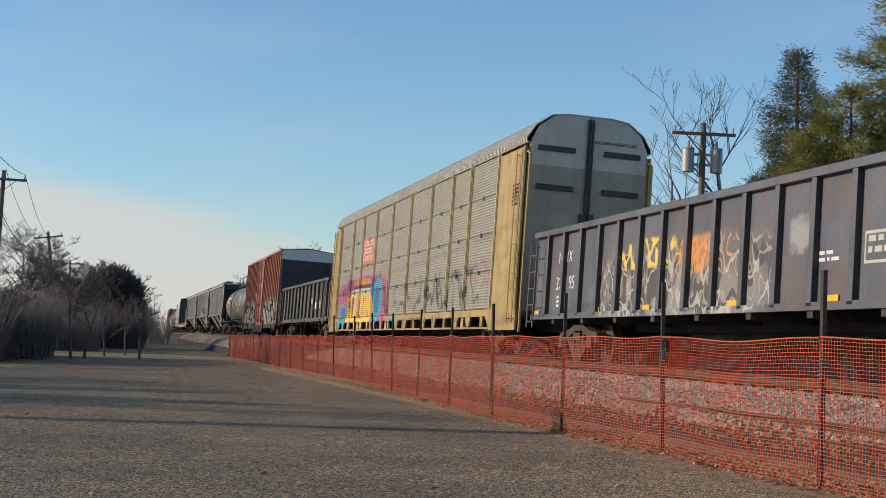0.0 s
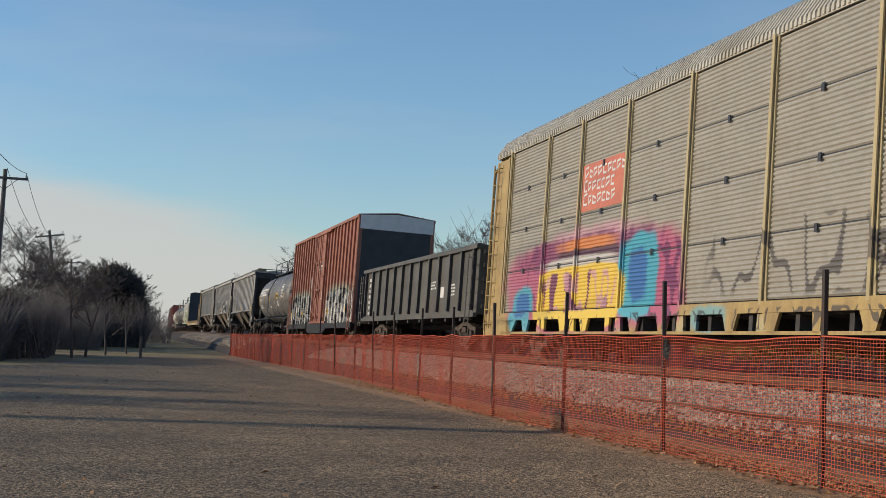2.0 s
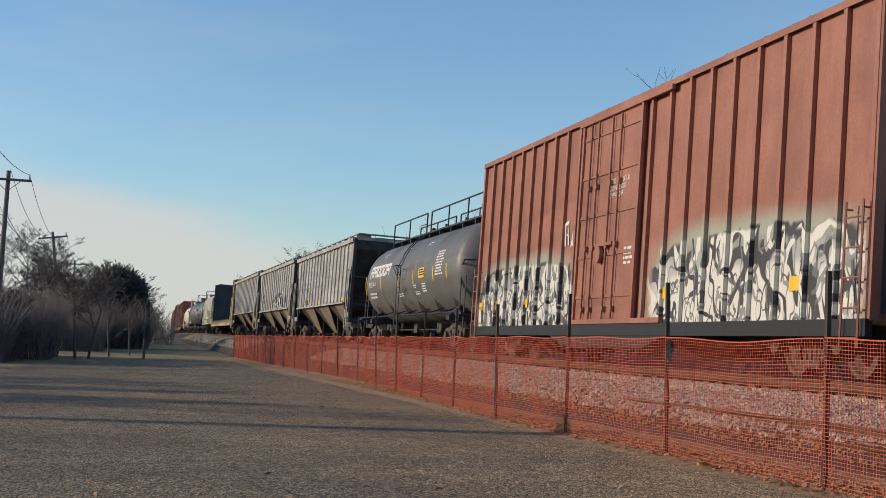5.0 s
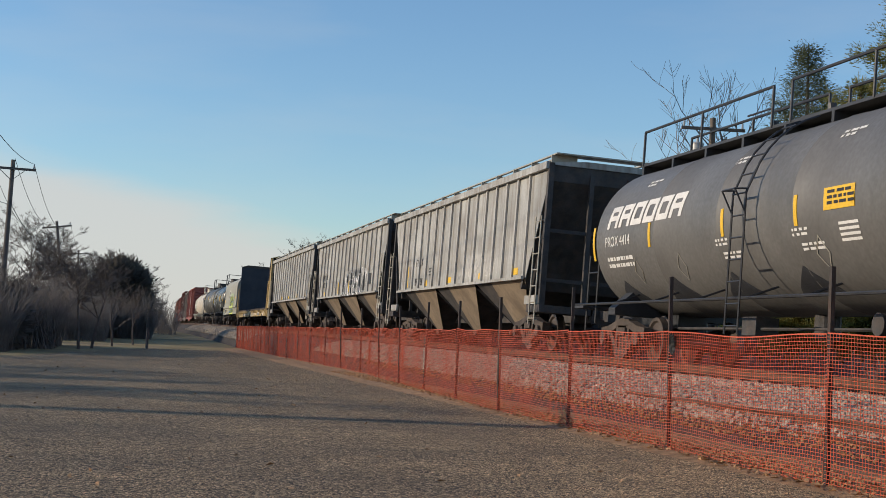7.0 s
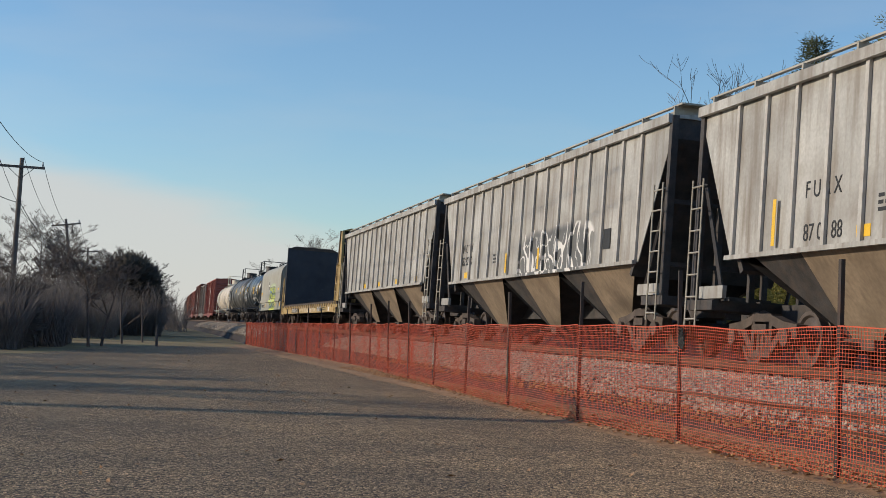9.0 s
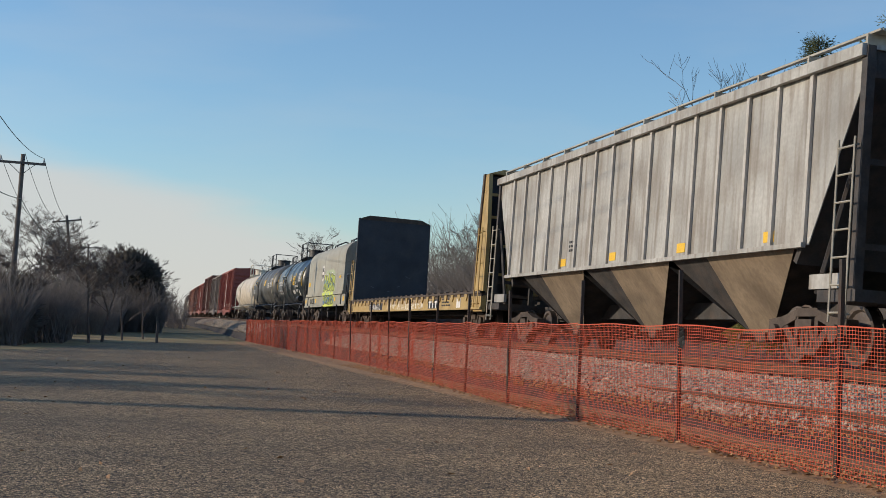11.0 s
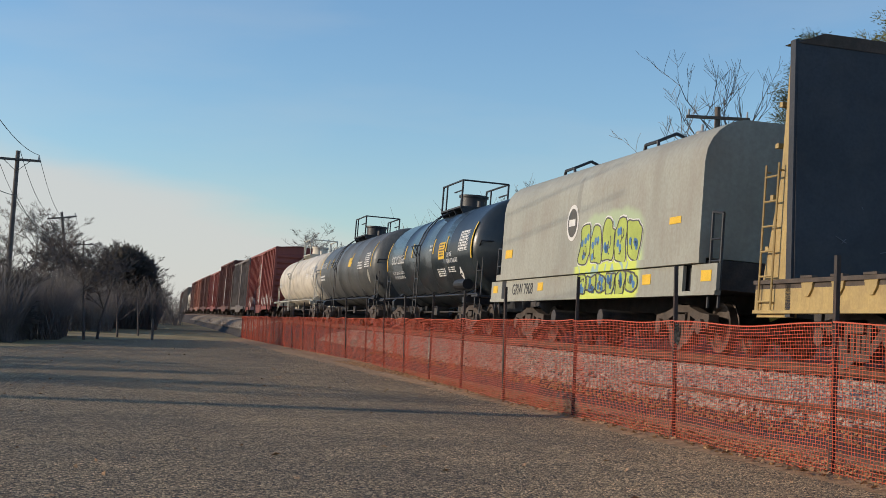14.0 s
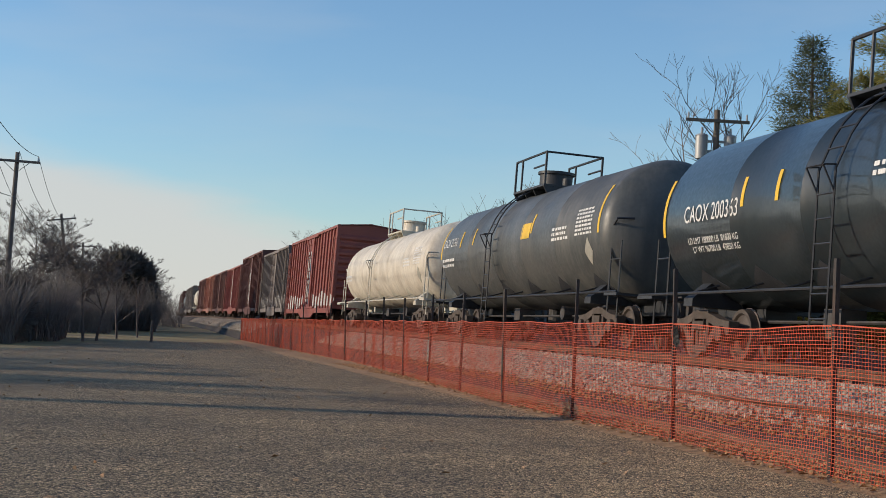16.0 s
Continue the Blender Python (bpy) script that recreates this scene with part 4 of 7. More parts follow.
def tank_car(label, front, rear, r, zc, paint, kind, seed=1, spin=True, mid=0.0):
    car, h = car_at("tank_car", label, "tank car", front, rear)
    hl = h - 0.75
    bm = bmesh.new()
    head = 0.62
    prof = [(-hl + head - head * math.cos(a), r * math.sin(a) if a > 0.02 else 0.02) for a in np.linspace(0.02, math.pi / 2, 9)]
    seams = [-hl * 0.52, -hl * 0.17, hl * 0.17, hl * 0.52]
    belt = []
    for y in seams:
        belt += [(y - 0.03, r), (y - 0.01, r + 0.012), (y + 0.01, r + 0.012), (y + 0.03, r)]
    prof = prof + belt + [(-y, q) for y, q in reversed(prof)]
    lathe_y(bm, prof, zc, 44)
    shell = part("shell", bm, paint, car, smooth=True)
    dark = "rib_dark" if kind != "white" else "cream"
    # stub sills, bolsters with saddles, and the rail along the running board
    for s in (-1, 1):
        bm = bmesh.new()
        box(bm, -0.28, 0.28, s * h - s * 2.9 if s > 0 else -h, h if s > 0 else -h + 2.9, 0.68, 1.02)
        yb = s * (h - 2.2)
        prism(bm, [(-1.35, 0.85), (1.35, 0.85), (1.35, 0.98), (1.0, zc - r * 0.72), (0.4, zc - r + 0.02), (-0.4, zc - r + 0.02), (-1.0, zc - r * 0.72), (-1.35, 0.98)], yb - 0.18, yb + 0.18)
        box(bm, -1.48, 1.48, s * (h - 0.55) - 0.35, s * (h - 0.55) + 0.35, 0.98, 1.03)
        part("stub_sill", bm, dark, car)
    bm = bmesh.new()
    for x in (-1.46, 1.46):
        bars(bm, [(x, -h + 0.25, 1.05), (x, h - 0.25, 1.05)], 0.025, 6)
        for y in np.linspace(-h + 2.6, h - 2.6, 7):
            rod(bm, (x, y, 1.05), (x * 0.62, y, zc - r * 0.74), 0.018, 5)
    part("side_rail", bm, dark, car)
    # end handrails
    for s in (-1, 1):
        for x in (-1.3, 1.3):
            bm = bmesh.new()
            y = s * (h - 1.15)
            bars(bm, [(x, y, 0.7), (x, y, 2.35), (x, y + s * 0.25, 2.5), (x * 0.75, y + s * 0.3, 2.52)], 0.022, 5)
            bars(bm, [(x, y + s * 0.55, 0.55), (x, y + s * 0.55, 2.05)], 0.02, 5)
            bars(bm, [(x, y, 1.7), (x, y + s * 0.55, 1.7)], 0.016, 5)
            part("handrail", bm, dark, car)
    # ladder to the top, bent over the shell
    for y0 in (mid - 0.1,):
        bm = bmesh.new()
        for y in (y0, y0 + 0.45):
            pts = [(-r - 0.16, y, 0.5), (-r - 0.16, y, zc + 0.25)] + [(-(r + 0.14) * math.cos(a), y, zc + (r + 0.14) * math.sin(a)) for a in np.linspace(0.3, 1.25, 7)]
            bars(bm, pts, 0.018, 5)
        z = 0.62
        while z < zc + 0.25:
            rod(bm, (-r - 0.16, y0, z), (-r - 0.16, y0 + 0.45, z), 0.014, 5)
            z += 0.33
        for a in np.linspace(0.35, 1.2, 5):
            p = (-(r + 0.14) * math.cos(a), zc + (r + 0.14) * math.sin(a))
            rod(bm, (p[0], y0, p[1]), (p[0], y0 + 0.45, p[1]), 0.014, 5)
        bars(bm, [(-r - 0.34, y0 + 0.02, zc + 0.28), (-r - 0.34, y0 + 0.43, zc + 0.28)], 0.016, 5)
        for y in (y0, y0 + 0.45):
            rod(bm, (-r - 0.16, y, zc + 0.3), (-r - 0.34, y, zc + 0.28), 0.014, 5)
            rod(bm, (-r - 0.34, y, zc + 0.28), (-r - 0.16, y, zc - 0.05), 0.014, 5)
        part("ladder", bm, dark, car)
    # top works
    zt = zc + r
    bm = bmesh.new()
    if kind == "walkway":
        lo, hi, dep = -hl + 0.9, hl - 0.35, 0.5
        box(bm, -dep, dep, lo, hi, zt + 0.08, zt + 0.13)
        for y in np.linspace(lo, hi, 10):
            box(bm, -dep, dep, y - 0.04, y + 0.04, zt - 0.16, zt + 0.08)
        part("walkway", bm, "rib_dark", car)
        bm = bmesh.new()
        spans = ((lo, 0.85), (1.5, hi))
        for a, b in spans:
            for x in (-dep, dep):
                bars(bm, [(x, a, zt + 0.1), (x, a, zt + 0.78), (x, b, zt + 0.78), (x, b, zt + 0.1)], 0.026, 6)
                k = max(2, int((b - a) / 1.9))
                for y in np.linspace(a, b, k + 1)[1:-1]:
                    rod(bm, (x, y, zt + 0.1), (x, y, zt + 0.78), 0.024, 6)
                rod(bm, (x, a, zt + 0.42), (x, a + 0.9, zt + 0.42), 0.018, 5)
        part("guard_rail", bm, "rib_dark", car)
        bm = bmesh.new()
        for y in (-1.6, 1.2):
            rod(bm, (0.1, y, zt), (0.1, y, zt + 0.3), 0.22, 14)
        for y in (-2.4, 0.3, 2.2):
            rod(bm, (-0.1, y, zt + 0.12), (-0.1, y, zt + 0.36), 0.07, 8)
        part("valves", bm, "rib_dark", car)
    else:
        box(bm, -0.75, 0.75, mid - 1.35, mid + 1.35, zt + 0.02, zt + 0.07)
        for y in (mid - 1.3, mid - 0.4, mid + 0.4, mid + 1.3):
            prism(bm, [(-0.75, zt + 0.02), (0.75, zt + 0.02), (0.6, zt - 0.25), (-0.6, zt - 0.25)], y - 0.03, y + 0.03)
        part("platform", bm, dark, car)
        hgt = 0.86
        for x in (-0.72, 0.72):
            bm = bmesh.new()
            bars(bm, [(x, mid - 1.32, zt + 0.05), (x, mid - 1.32, zt + hgt), (x, mid + 1.32, zt + hgt), (x, mid + 1.32, zt + 0.05)], 0.03, 6)
            rod(bm, (x, mid - 1.32, zt + 0.55), (x, mid - 0.3, zt + 0.55), 0.024, 6)
            rod(bm, (x, mid + 0.75, zt + 0.05), (x, mid + 0.75, zt + hgt), 0.026, 6)
            bars(bm, [(x, mid - 1.32, zt + hgt), (0, mid - 1.32, zt + hgt)], 0.026, 6)
            part("guard_rail", bm, dark, car)
        bm = bmesh.new()
        rod(bm, (0, mid + 0.1, zt - 0.1), (0, mid + 0.1, zt + 0.48), 0.42, 22)
        rod(bm, (0, mid + 0.1, zt + 0.48), (0, mid + 0.1, zt + 0.55), 0.47, 22)
        rod(bm, (0, mid - 0.85, zt), (0, mid - 0.85, zt + 0.3), 0.12, 12)
        part("dome", bm, dark if kind != "white" else "tank_white", car, smooth=True)
    # pads along the belly, each with a pointed top
    for y in np.linspace(-hl + 1.6, hl - 1.6, 6):
        bm = bmesh.new()
        slab(bm, [(y - 0.62, zc - r * 0.98), (y - 0.5, zc - r * 0.88), (y, zc - r * 0.62), (y + 0.5, zc - r * 0.88), (y + 0.62, zc - r * 0.98)], -HALF - 0.01, -HALF)
        pad = part("belly_pad", bm, dark, car)
        wrap_on(pad, r, zc)
    # bottom outlet and brake gear
    bm = bmesh.new()
    rod(bm, (0, 0.2, zc - r + 0.05), (0, 0.2, 0.55), 0.2, 14)
    rod(bm, (-0.7, -2.4, 0.72), (0.0, -2.4, 0.72), 0.16, 12)
    box(bm, -0.6, -0.2, 1.4, 1.9, 0.55, 0.85)
    bars(bm, [(-0.5, -h + 3.0, 0.66), (-0.5, h - 3.0, 0.66)], 0.025, 5)
    part("brake_gear", bm, "under", car)
    running_gear(car, h, spin=spin)
    return car, h, hl


def autorack(label, front, rear):
    car, h = car_at("autorack_car", label, "freight car", front, rear)
    w, z0, ze, zt = HALF, 0.98, 4.9, 5.62
    ys = [-h + d for d in (2.3, 5.0, 7.0, 9.6, 12.5, 15.4, 18.25, 20.85, 23.05, 25.95)]
    bays = len(ys) - 1
    step = (ys[-1] - ys[0]) / bays
    # one corrugated panel, 4 to a bay
    ph = (ze - z0 - 0.12) / 4
    bm = bmesh.new()
    waves = 13
    pw = 1.0
    zig = []
    for k in range(waves):
        b = k * ph / waves
        zig += [(0.0, b), (0.022, b + 0.35 * ph / waves), (0.022, b + 0.65 * ph / waves)]
    zig.append((0.0, ph - 0.06))
    va = [[bm.verts.new((-x, y, z)) for x, z in zig] for y in (-pw / 2, pw / 2)]
    for i in range(len(zig) - 1):
        bm.faces.new((va[0][i], va[1][i], va[1][i + 1], va[0][i + 1]))
    box(bm, -0.002, 0.02, -pw / 2, pw / 2, 0, ph - 0.06)
    panel = mesh_of("side_panel", bm, "galv")
    bm = bmesh.new()
    slab(bm, [(-0.16, z0 - 0.42), (0.16, z0 - 0.42), (0.12, z0 - 0.1), (0.085, z0 + 0.5), (0.07, ze - 0.2), (0.13, ze + 0.1), (-0.13, ze + 0.1), (-0.07, ze - 0.2), (-0.085, z0 + 0.5), (-0.12, z0 - 0.1)], 0.025, 0.075)
    box(bm, -0.02, 0.0, -0.04, 0.04, z0, ze)
    post = mesh_of("side_post", bm, "yellow_pale")
    bm = bmesh.new()
    box(bm, -0.015, 0.0, -0.04, 0.04, -0.09, 0.03)
    clip = mesh_of("panel_clip", bm, "rib_dark")
    for s in (-1, 1):
        turn = 0 if s < 0 else 180
        for i in range(bays):
            yc = (ys[i] + ys[i + 1]) / 2
            for k in range(4):
                put("side_panel", panel, car, m=pose(s * (w - 0.05), yc, z0 + 0.08 + k * ph, 0, 0, turn) @ Matrix.Diagonal((1, ys[i + 1] - ys[i] - 0.17, 1, 1)))
                if s < 0 and k:
                    put("panel_clip", clip, car, m=pose(-w + 0.01, yc, z0 + 0.08 + k * ph))
        for y in ys:
            put("side_post", post, car, m=pose(s * (w + 0.02), y, 0, 0, 0, turn))
        bm = bmesh.new()
        for k in range(1, 4):
            box(bm, s * (w - 0.05) - 0.008, s * (w - 0.05) + 0.008, ys[0], ys[-1], z0 + 0.02 + k * ph, z0 + 0.08 + k * ph)
        box(bm, s * (w - 0.09) - 0.01, s * (w - 0.09) + 0.01, ys[0], ys[-1], z0, ze)
        part("backing", bm, "rib_dark", car)
        # deep sill with its row of openings
        bm = bmesh.new()
        box(bm, s * w - 0.04, s * w + 0.03, -h, h, z0 - 0.12, z0 + 0.05)
        x0, x1 = s * w - 0.03, s * w + 0.02
        for i in range(bays * 2):
            y = ys[0] + (i + 0.5) * step / 2
            slab(bm, [(y - 0.26, z0 - 0.12), (y + 0.26, z0 - 0.12), (y + 0.12, z0 - 0.4), (y - 0.12, z0 - 0.4)] if i % 3 else [(y - 0.12, z0 - 0.12), (y + 0.12, z0 - 0.12), (y + 0.1, z0 - 0.4), (y - 0.1, z0 - 0.4)], x0, x1)
        box(bm, x0, x1, ys[0], ys[-1], z0 - 0.43, z0 - 0.38)
        slab(bm, [(-h, z0 - 0.12), (-h + 2.6, z0 - 0.12), (-h + 2.2, z0 - 0.46), (-h, z0 - 0.46)], x0, x1)
        slab(bm, [(h, z0 - 0.12), (h - 2.6, z0 - 0.12), (h - 2.2, z0 - 0.46), (h, z0 - 0.46)], x0, x1)
        part("side_sill", bm, "yellow", car)
        for e in (-1, 1):
            bm = bmesh.new()
            a, b = (-h + 0.02, ys[0] - 0.08) if e < 0 else (ys[-1] + 0.08, h - 0.02)
            box(bm, s * (w - 0.03) - 0.03, s * (w - 0.03) + 0.03, a, b, z0, ze - 0.12)
            box(bm, s * (w + 0.01) - 0.04, s * (w + 0.01) + 0.04, a, a + 0.1, z0, ze - 0.12)
            part("corner_panel", bm, "yellow", car)
    # roof of cross-ribbed sheets
    bm = bmesh.new()
    outline = [(-w - 0.03, ze - 0.02), (-w - 0.03, ze + 0.08), (-1.33, zt - 0.33), (-0.95, zt - 0.06), (-0.55, zt), (0.55, zt), (0.95, zt - 0.06), (1.33, zt - 0.33), (w + 0.03, ze + 0.08), (w + 0.03, ze - 0.02)]
    y = -h + 0.02
    inner = [(a * 0.985, b - 0.02) for a, b in outline]
    prism(bm, inner, -h + 0.02, h - 0.02)
    while y < h - 0.07:
        prism(bm, outline, y, y + 0.06)
        y += 0.13
    part("roof", bm, "cream", car)
    # doors of the two ends, in two leaves with a rounded head
    for e in (-1, 1):
        for s in (-1, 1):
            bm = bmesh.new()
            prof = [(0.012 * s, z0), (s * (w - 0.08), z0), (s * (w - 0.08), ze + 0.02), (s * 1.26, zt - 0.36), (s * 0.9, zt - 0.09), (s * 0.5, zt - 0.03), (0.012 * s, zt - 0.03)]
            yy = (e * (h - 0.1), e * h)
            prism(bm, prof, min(yy), max(yy))
            leaf = part("end_door", bm, "tan", car, "yellow end door leaf, coloured tan for its shade")
            bm = bmesh.new()
            prof = [(0.014 * s, 4.36), (s * (w - 0.085), 4.36), (s * (w - 0.085), ze + 0.015), (s * 1.255, zt - 0.365), (s * 0.9, zt - 0.095), (s * 0.5, zt - 0.035), (0.014 * s, zt - 0.035)]
            yy = (e * h, e * (h + 0.006))
            prism(bm, prof, min(yy), max(yy))
            part("door_head", bm, "cream", leaf)
            bm = bmesh.new()
            for zz in (4.76, 3.86):
                box(bm, s * 0.35 if s > 0 else -1.25, 1.25 if s > 0 else -0.35, e * (h + 0.03) - 0.03, e * (h + 0.03) + 0.03, zz - 0.06, zz + 0.06)
            rod(bm, (s * 0.05, e * (h + 0.05), z0 + 0.1), (s * 0.05, e * (h + 0.05), zt - 0.1), 0.03, 6)
            box(bm, s * 0.1 - 0.07, s * 0.1 + 0.07, e * (h + 0.05) - 0.04, e * (h + 0.05) + 0.04, 2.55, 3.3)
            part("door_bar", bm, "rib_dark", leaf)
        for x in (-w + 0.02, w - 0.02):
            bm = bmesh.new()
            bars(bm, [(x, e * (h + 0.22), z0 - 0.5), (x, e * (h + 0.22), ze - 0.35), (x, e * h, ze - 0.25)], 0.03, 6)
            part("grab_post", bm, "yellow", car)
        ladder(car, "yellow", -w, e * (h - 0.3) - (0.2 if e > 0 else 0.22), z0 - 0.3, ze - 0.2, 0.42, -0.09, 0.34)
    bm = bmesh.new()
    box(bm, -w + 0.1, w - 0.1, -h, h, z0 - 0.15, z0)
    box(bm, -0.4, 0.4, -h, h, z0 - 0.42, z0 - 0.15)
    for y in np.linspace(-h + 3, h - 3, 16):
        box(bm, -w + 0.06, w - 0.06, y - 0.06, y + 0.06, z0 - 0.4, z0 - 0.1)
    part("underframe", bm, "under", car)
    running_gear(car, h, 3.0, spin=True)
    return car, h, ys, z0, ze


def hopper_car(label, front, rear, seed):
    car, h = car_at("covered_hopper_car", label, "freight car", front, rear)
    w, zb, ze = HALF, 1.62, 4.15
    slope = 1.45   # how far the end slopes are set in at the sill
    bm = bmesh.new()
    for s in (-1, 1):
        slab(bm, [(-h + 0.15, ze), (h - 0.15, ze), (h - 0.15, ze - 0.35), (h - slope, zb), (-h + slope, zb), (-h + 0.15, ze - 0.35)], s * (w - 0.07) - 0.008, s * (w - 0.07) + 0.008)
    part("side", bm, "hopper", car)
    bm = bmesh.new()
    prism(bm, [(-w + 0.02, ze - 0.04), (w - 0.02, ze - 0.04), (w - 0.02, ze), (0.6, ze + 0.1), (-0.6, ze + 0.1), (-w + 0.02, ze)], -h + 0.12, h - 0.12)
    part("roof", bm, "hopper", car)
    for s in (-1, 1):
        x = s * w
        bm = bmesh.new()
        box(bm, x - 0.05, x + 0.03, -h + 0.1, h - 0.1, ze - 0.14, ze + 0.02)
        part("top_chord", bm, "hopper", car)
        bm = bmesh.new()
        box(bm, x - 0.05, x + 0.02, -h + slope, h - slope, zb - 0.04, zb + 0.03)
        part("side_sill", bm, "hopper", car)
    n = 16
    for i in range(n):
        y = -h + 1.55 + i * (2 * h - 3.1) / (n - 1)
        d = min(y + h, h - y)
        bot = zb if d > slope else zb + (slope - d) / (slope - 0.15) * (ze - 0.35 - zb)
        bm = bmesh.new()
        box(bm, 0.02, 0.065, -0.045, 0.045, bot, ze - 0.1)
        me = mesh_of("side_post", bm, "hopper_rib")
        put("side_post", me, car, m=pose(-w - 0.01, y, 0))
        put("side_post", me, car, m=pose(w + 0.01, y, 0, 0, 0, 180))
    # end slope sheets and frames
    for s in (-1, 1):
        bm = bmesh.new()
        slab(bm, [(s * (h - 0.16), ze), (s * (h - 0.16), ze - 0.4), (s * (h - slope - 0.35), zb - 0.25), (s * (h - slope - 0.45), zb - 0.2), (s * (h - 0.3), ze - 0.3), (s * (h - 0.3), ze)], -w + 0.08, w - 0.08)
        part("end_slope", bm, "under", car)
        bm = bmesh.new()
        for x in (-w + 0.08, w - 0.08):
            box(bm, x - 0.06, x + 0.06, s * (h - 0.14) - 0.07, s * (h - 0.14) + 0.07, 0.95, ze)
        for x in (-0.45, 0.45):
            box(bm, x - 0.05, x + 0.05, s * (h - 0.14) - 0.05, s * (h - 0.14) + 0.05, 0.95, ze - 0.2)
        for zz in (1.5, 2.6):
            box(bm, -w + 0.1, w - 0.1, s * (h - 0.14) - 0.03, s * (h - 0.14) + 0.03, zz, zz + 0.08)
        box(bm, -w, w, s * (h - 0.5) - 0.5, s * (h - 0.5) + 0.5, 0.82, 0.98)
        for x in (-w + 0.1, w - 0.1):
            bars(bm, [(x, s * (h - 1.2), 0.95), (x, s * (h - 0.3), zb + 1.2)], 0.04, 5)
        part("end_frame", bm, "under", car)
        ladder(car, "galv", -w, s * (h - 0.32) - 0.21, 0.55, ze - 1.2, 0.42, -0.07, 0.36)
        bm = bmesh.new()
        box(bm, -w + 0.03, -w + 0.1, s * (h - 0.85) - 0.45, s * (h - 0.85) + 0.45, 1.0, 1.2)
        part("step_plate", bm, "hopper", car)
    # three discharge hoppers with sloping sheets; their shaded parts get a dark colour
    for k in (-1, 0, 1):
        yc = k * 4.62
        hw = 2.31
        bm = bmesh.new()
        for s in (-1, 1):
            top, bot = yc + s * hw, yc + s * 0.35
            v = [bm.verts.new(p) for p in ((-w + 0.06, top, zb), (w - 0.06, top, zb), (0.55, bot, 0.42), (-0.55, bot, 0.42))]
            bm.faces.new(v)
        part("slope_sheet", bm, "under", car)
        # tan sheet cut to the skewed outline of its sunlit part
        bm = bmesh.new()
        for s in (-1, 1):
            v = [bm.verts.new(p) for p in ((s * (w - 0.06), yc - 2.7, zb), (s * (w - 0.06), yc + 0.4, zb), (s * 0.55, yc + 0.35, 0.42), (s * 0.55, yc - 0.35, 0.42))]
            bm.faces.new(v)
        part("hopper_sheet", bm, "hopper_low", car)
        # dark triangle fills in the shaded rest of the sheet
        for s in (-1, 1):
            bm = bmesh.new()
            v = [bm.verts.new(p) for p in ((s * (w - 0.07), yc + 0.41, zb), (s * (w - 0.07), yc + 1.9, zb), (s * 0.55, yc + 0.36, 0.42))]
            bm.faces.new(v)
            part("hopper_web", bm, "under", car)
        bm = bmesh.new()
        box(bm, -0.7, 0.7, yc - 0.42, yc + 0.42, 0.3, 0.45)
        rod(bm, (-0.95, yc, 0.36), (0.95, yc, 0.36), 0.05, 8)
        part("outlet_gate", bm, "truck", car)
    bm = bmesh.new()
    box(bm, -0.3, 0.3, -h, h, 0.68, 0.98)
    part("centre_sill", bm, "under", car)
    # roof walk on brackets, with hatches
    bm = bmesh.new()
    for x in (-1.08, 1.08):
        for k in (-0.22, 0.0, 0.22):
            box(bm, x + k - 0.035, x + k + 0.035, -h + 0.05, h - 0.05, ze + 0.2, ze + 0.23)
        for y in np.linspace(-h + 0.3, h - 0.3, 12):
            box(bm, x - 0.3, x + 0.3, y - 0.025, y + 0.025, ze + 0.02, ze + 0.2)
    for y in (-h + 0.25, h - 0.25):
        box(bm, -1.3, 1.3, y - 0.22, y + 0.22, ze + 0.2, ze + 0.23)
    part("roof_walk", bm, "galv", car)
    bm = bmesh.new()
    box(bm, -0.35, 0.35, -h + 1.2, h - 1.2, ze + 0.08, ze + 0.2)
    part("hatch_cover", bm, "hopper", car)
    running_gear(car, h, 2.0, spin=True)
    return car, h


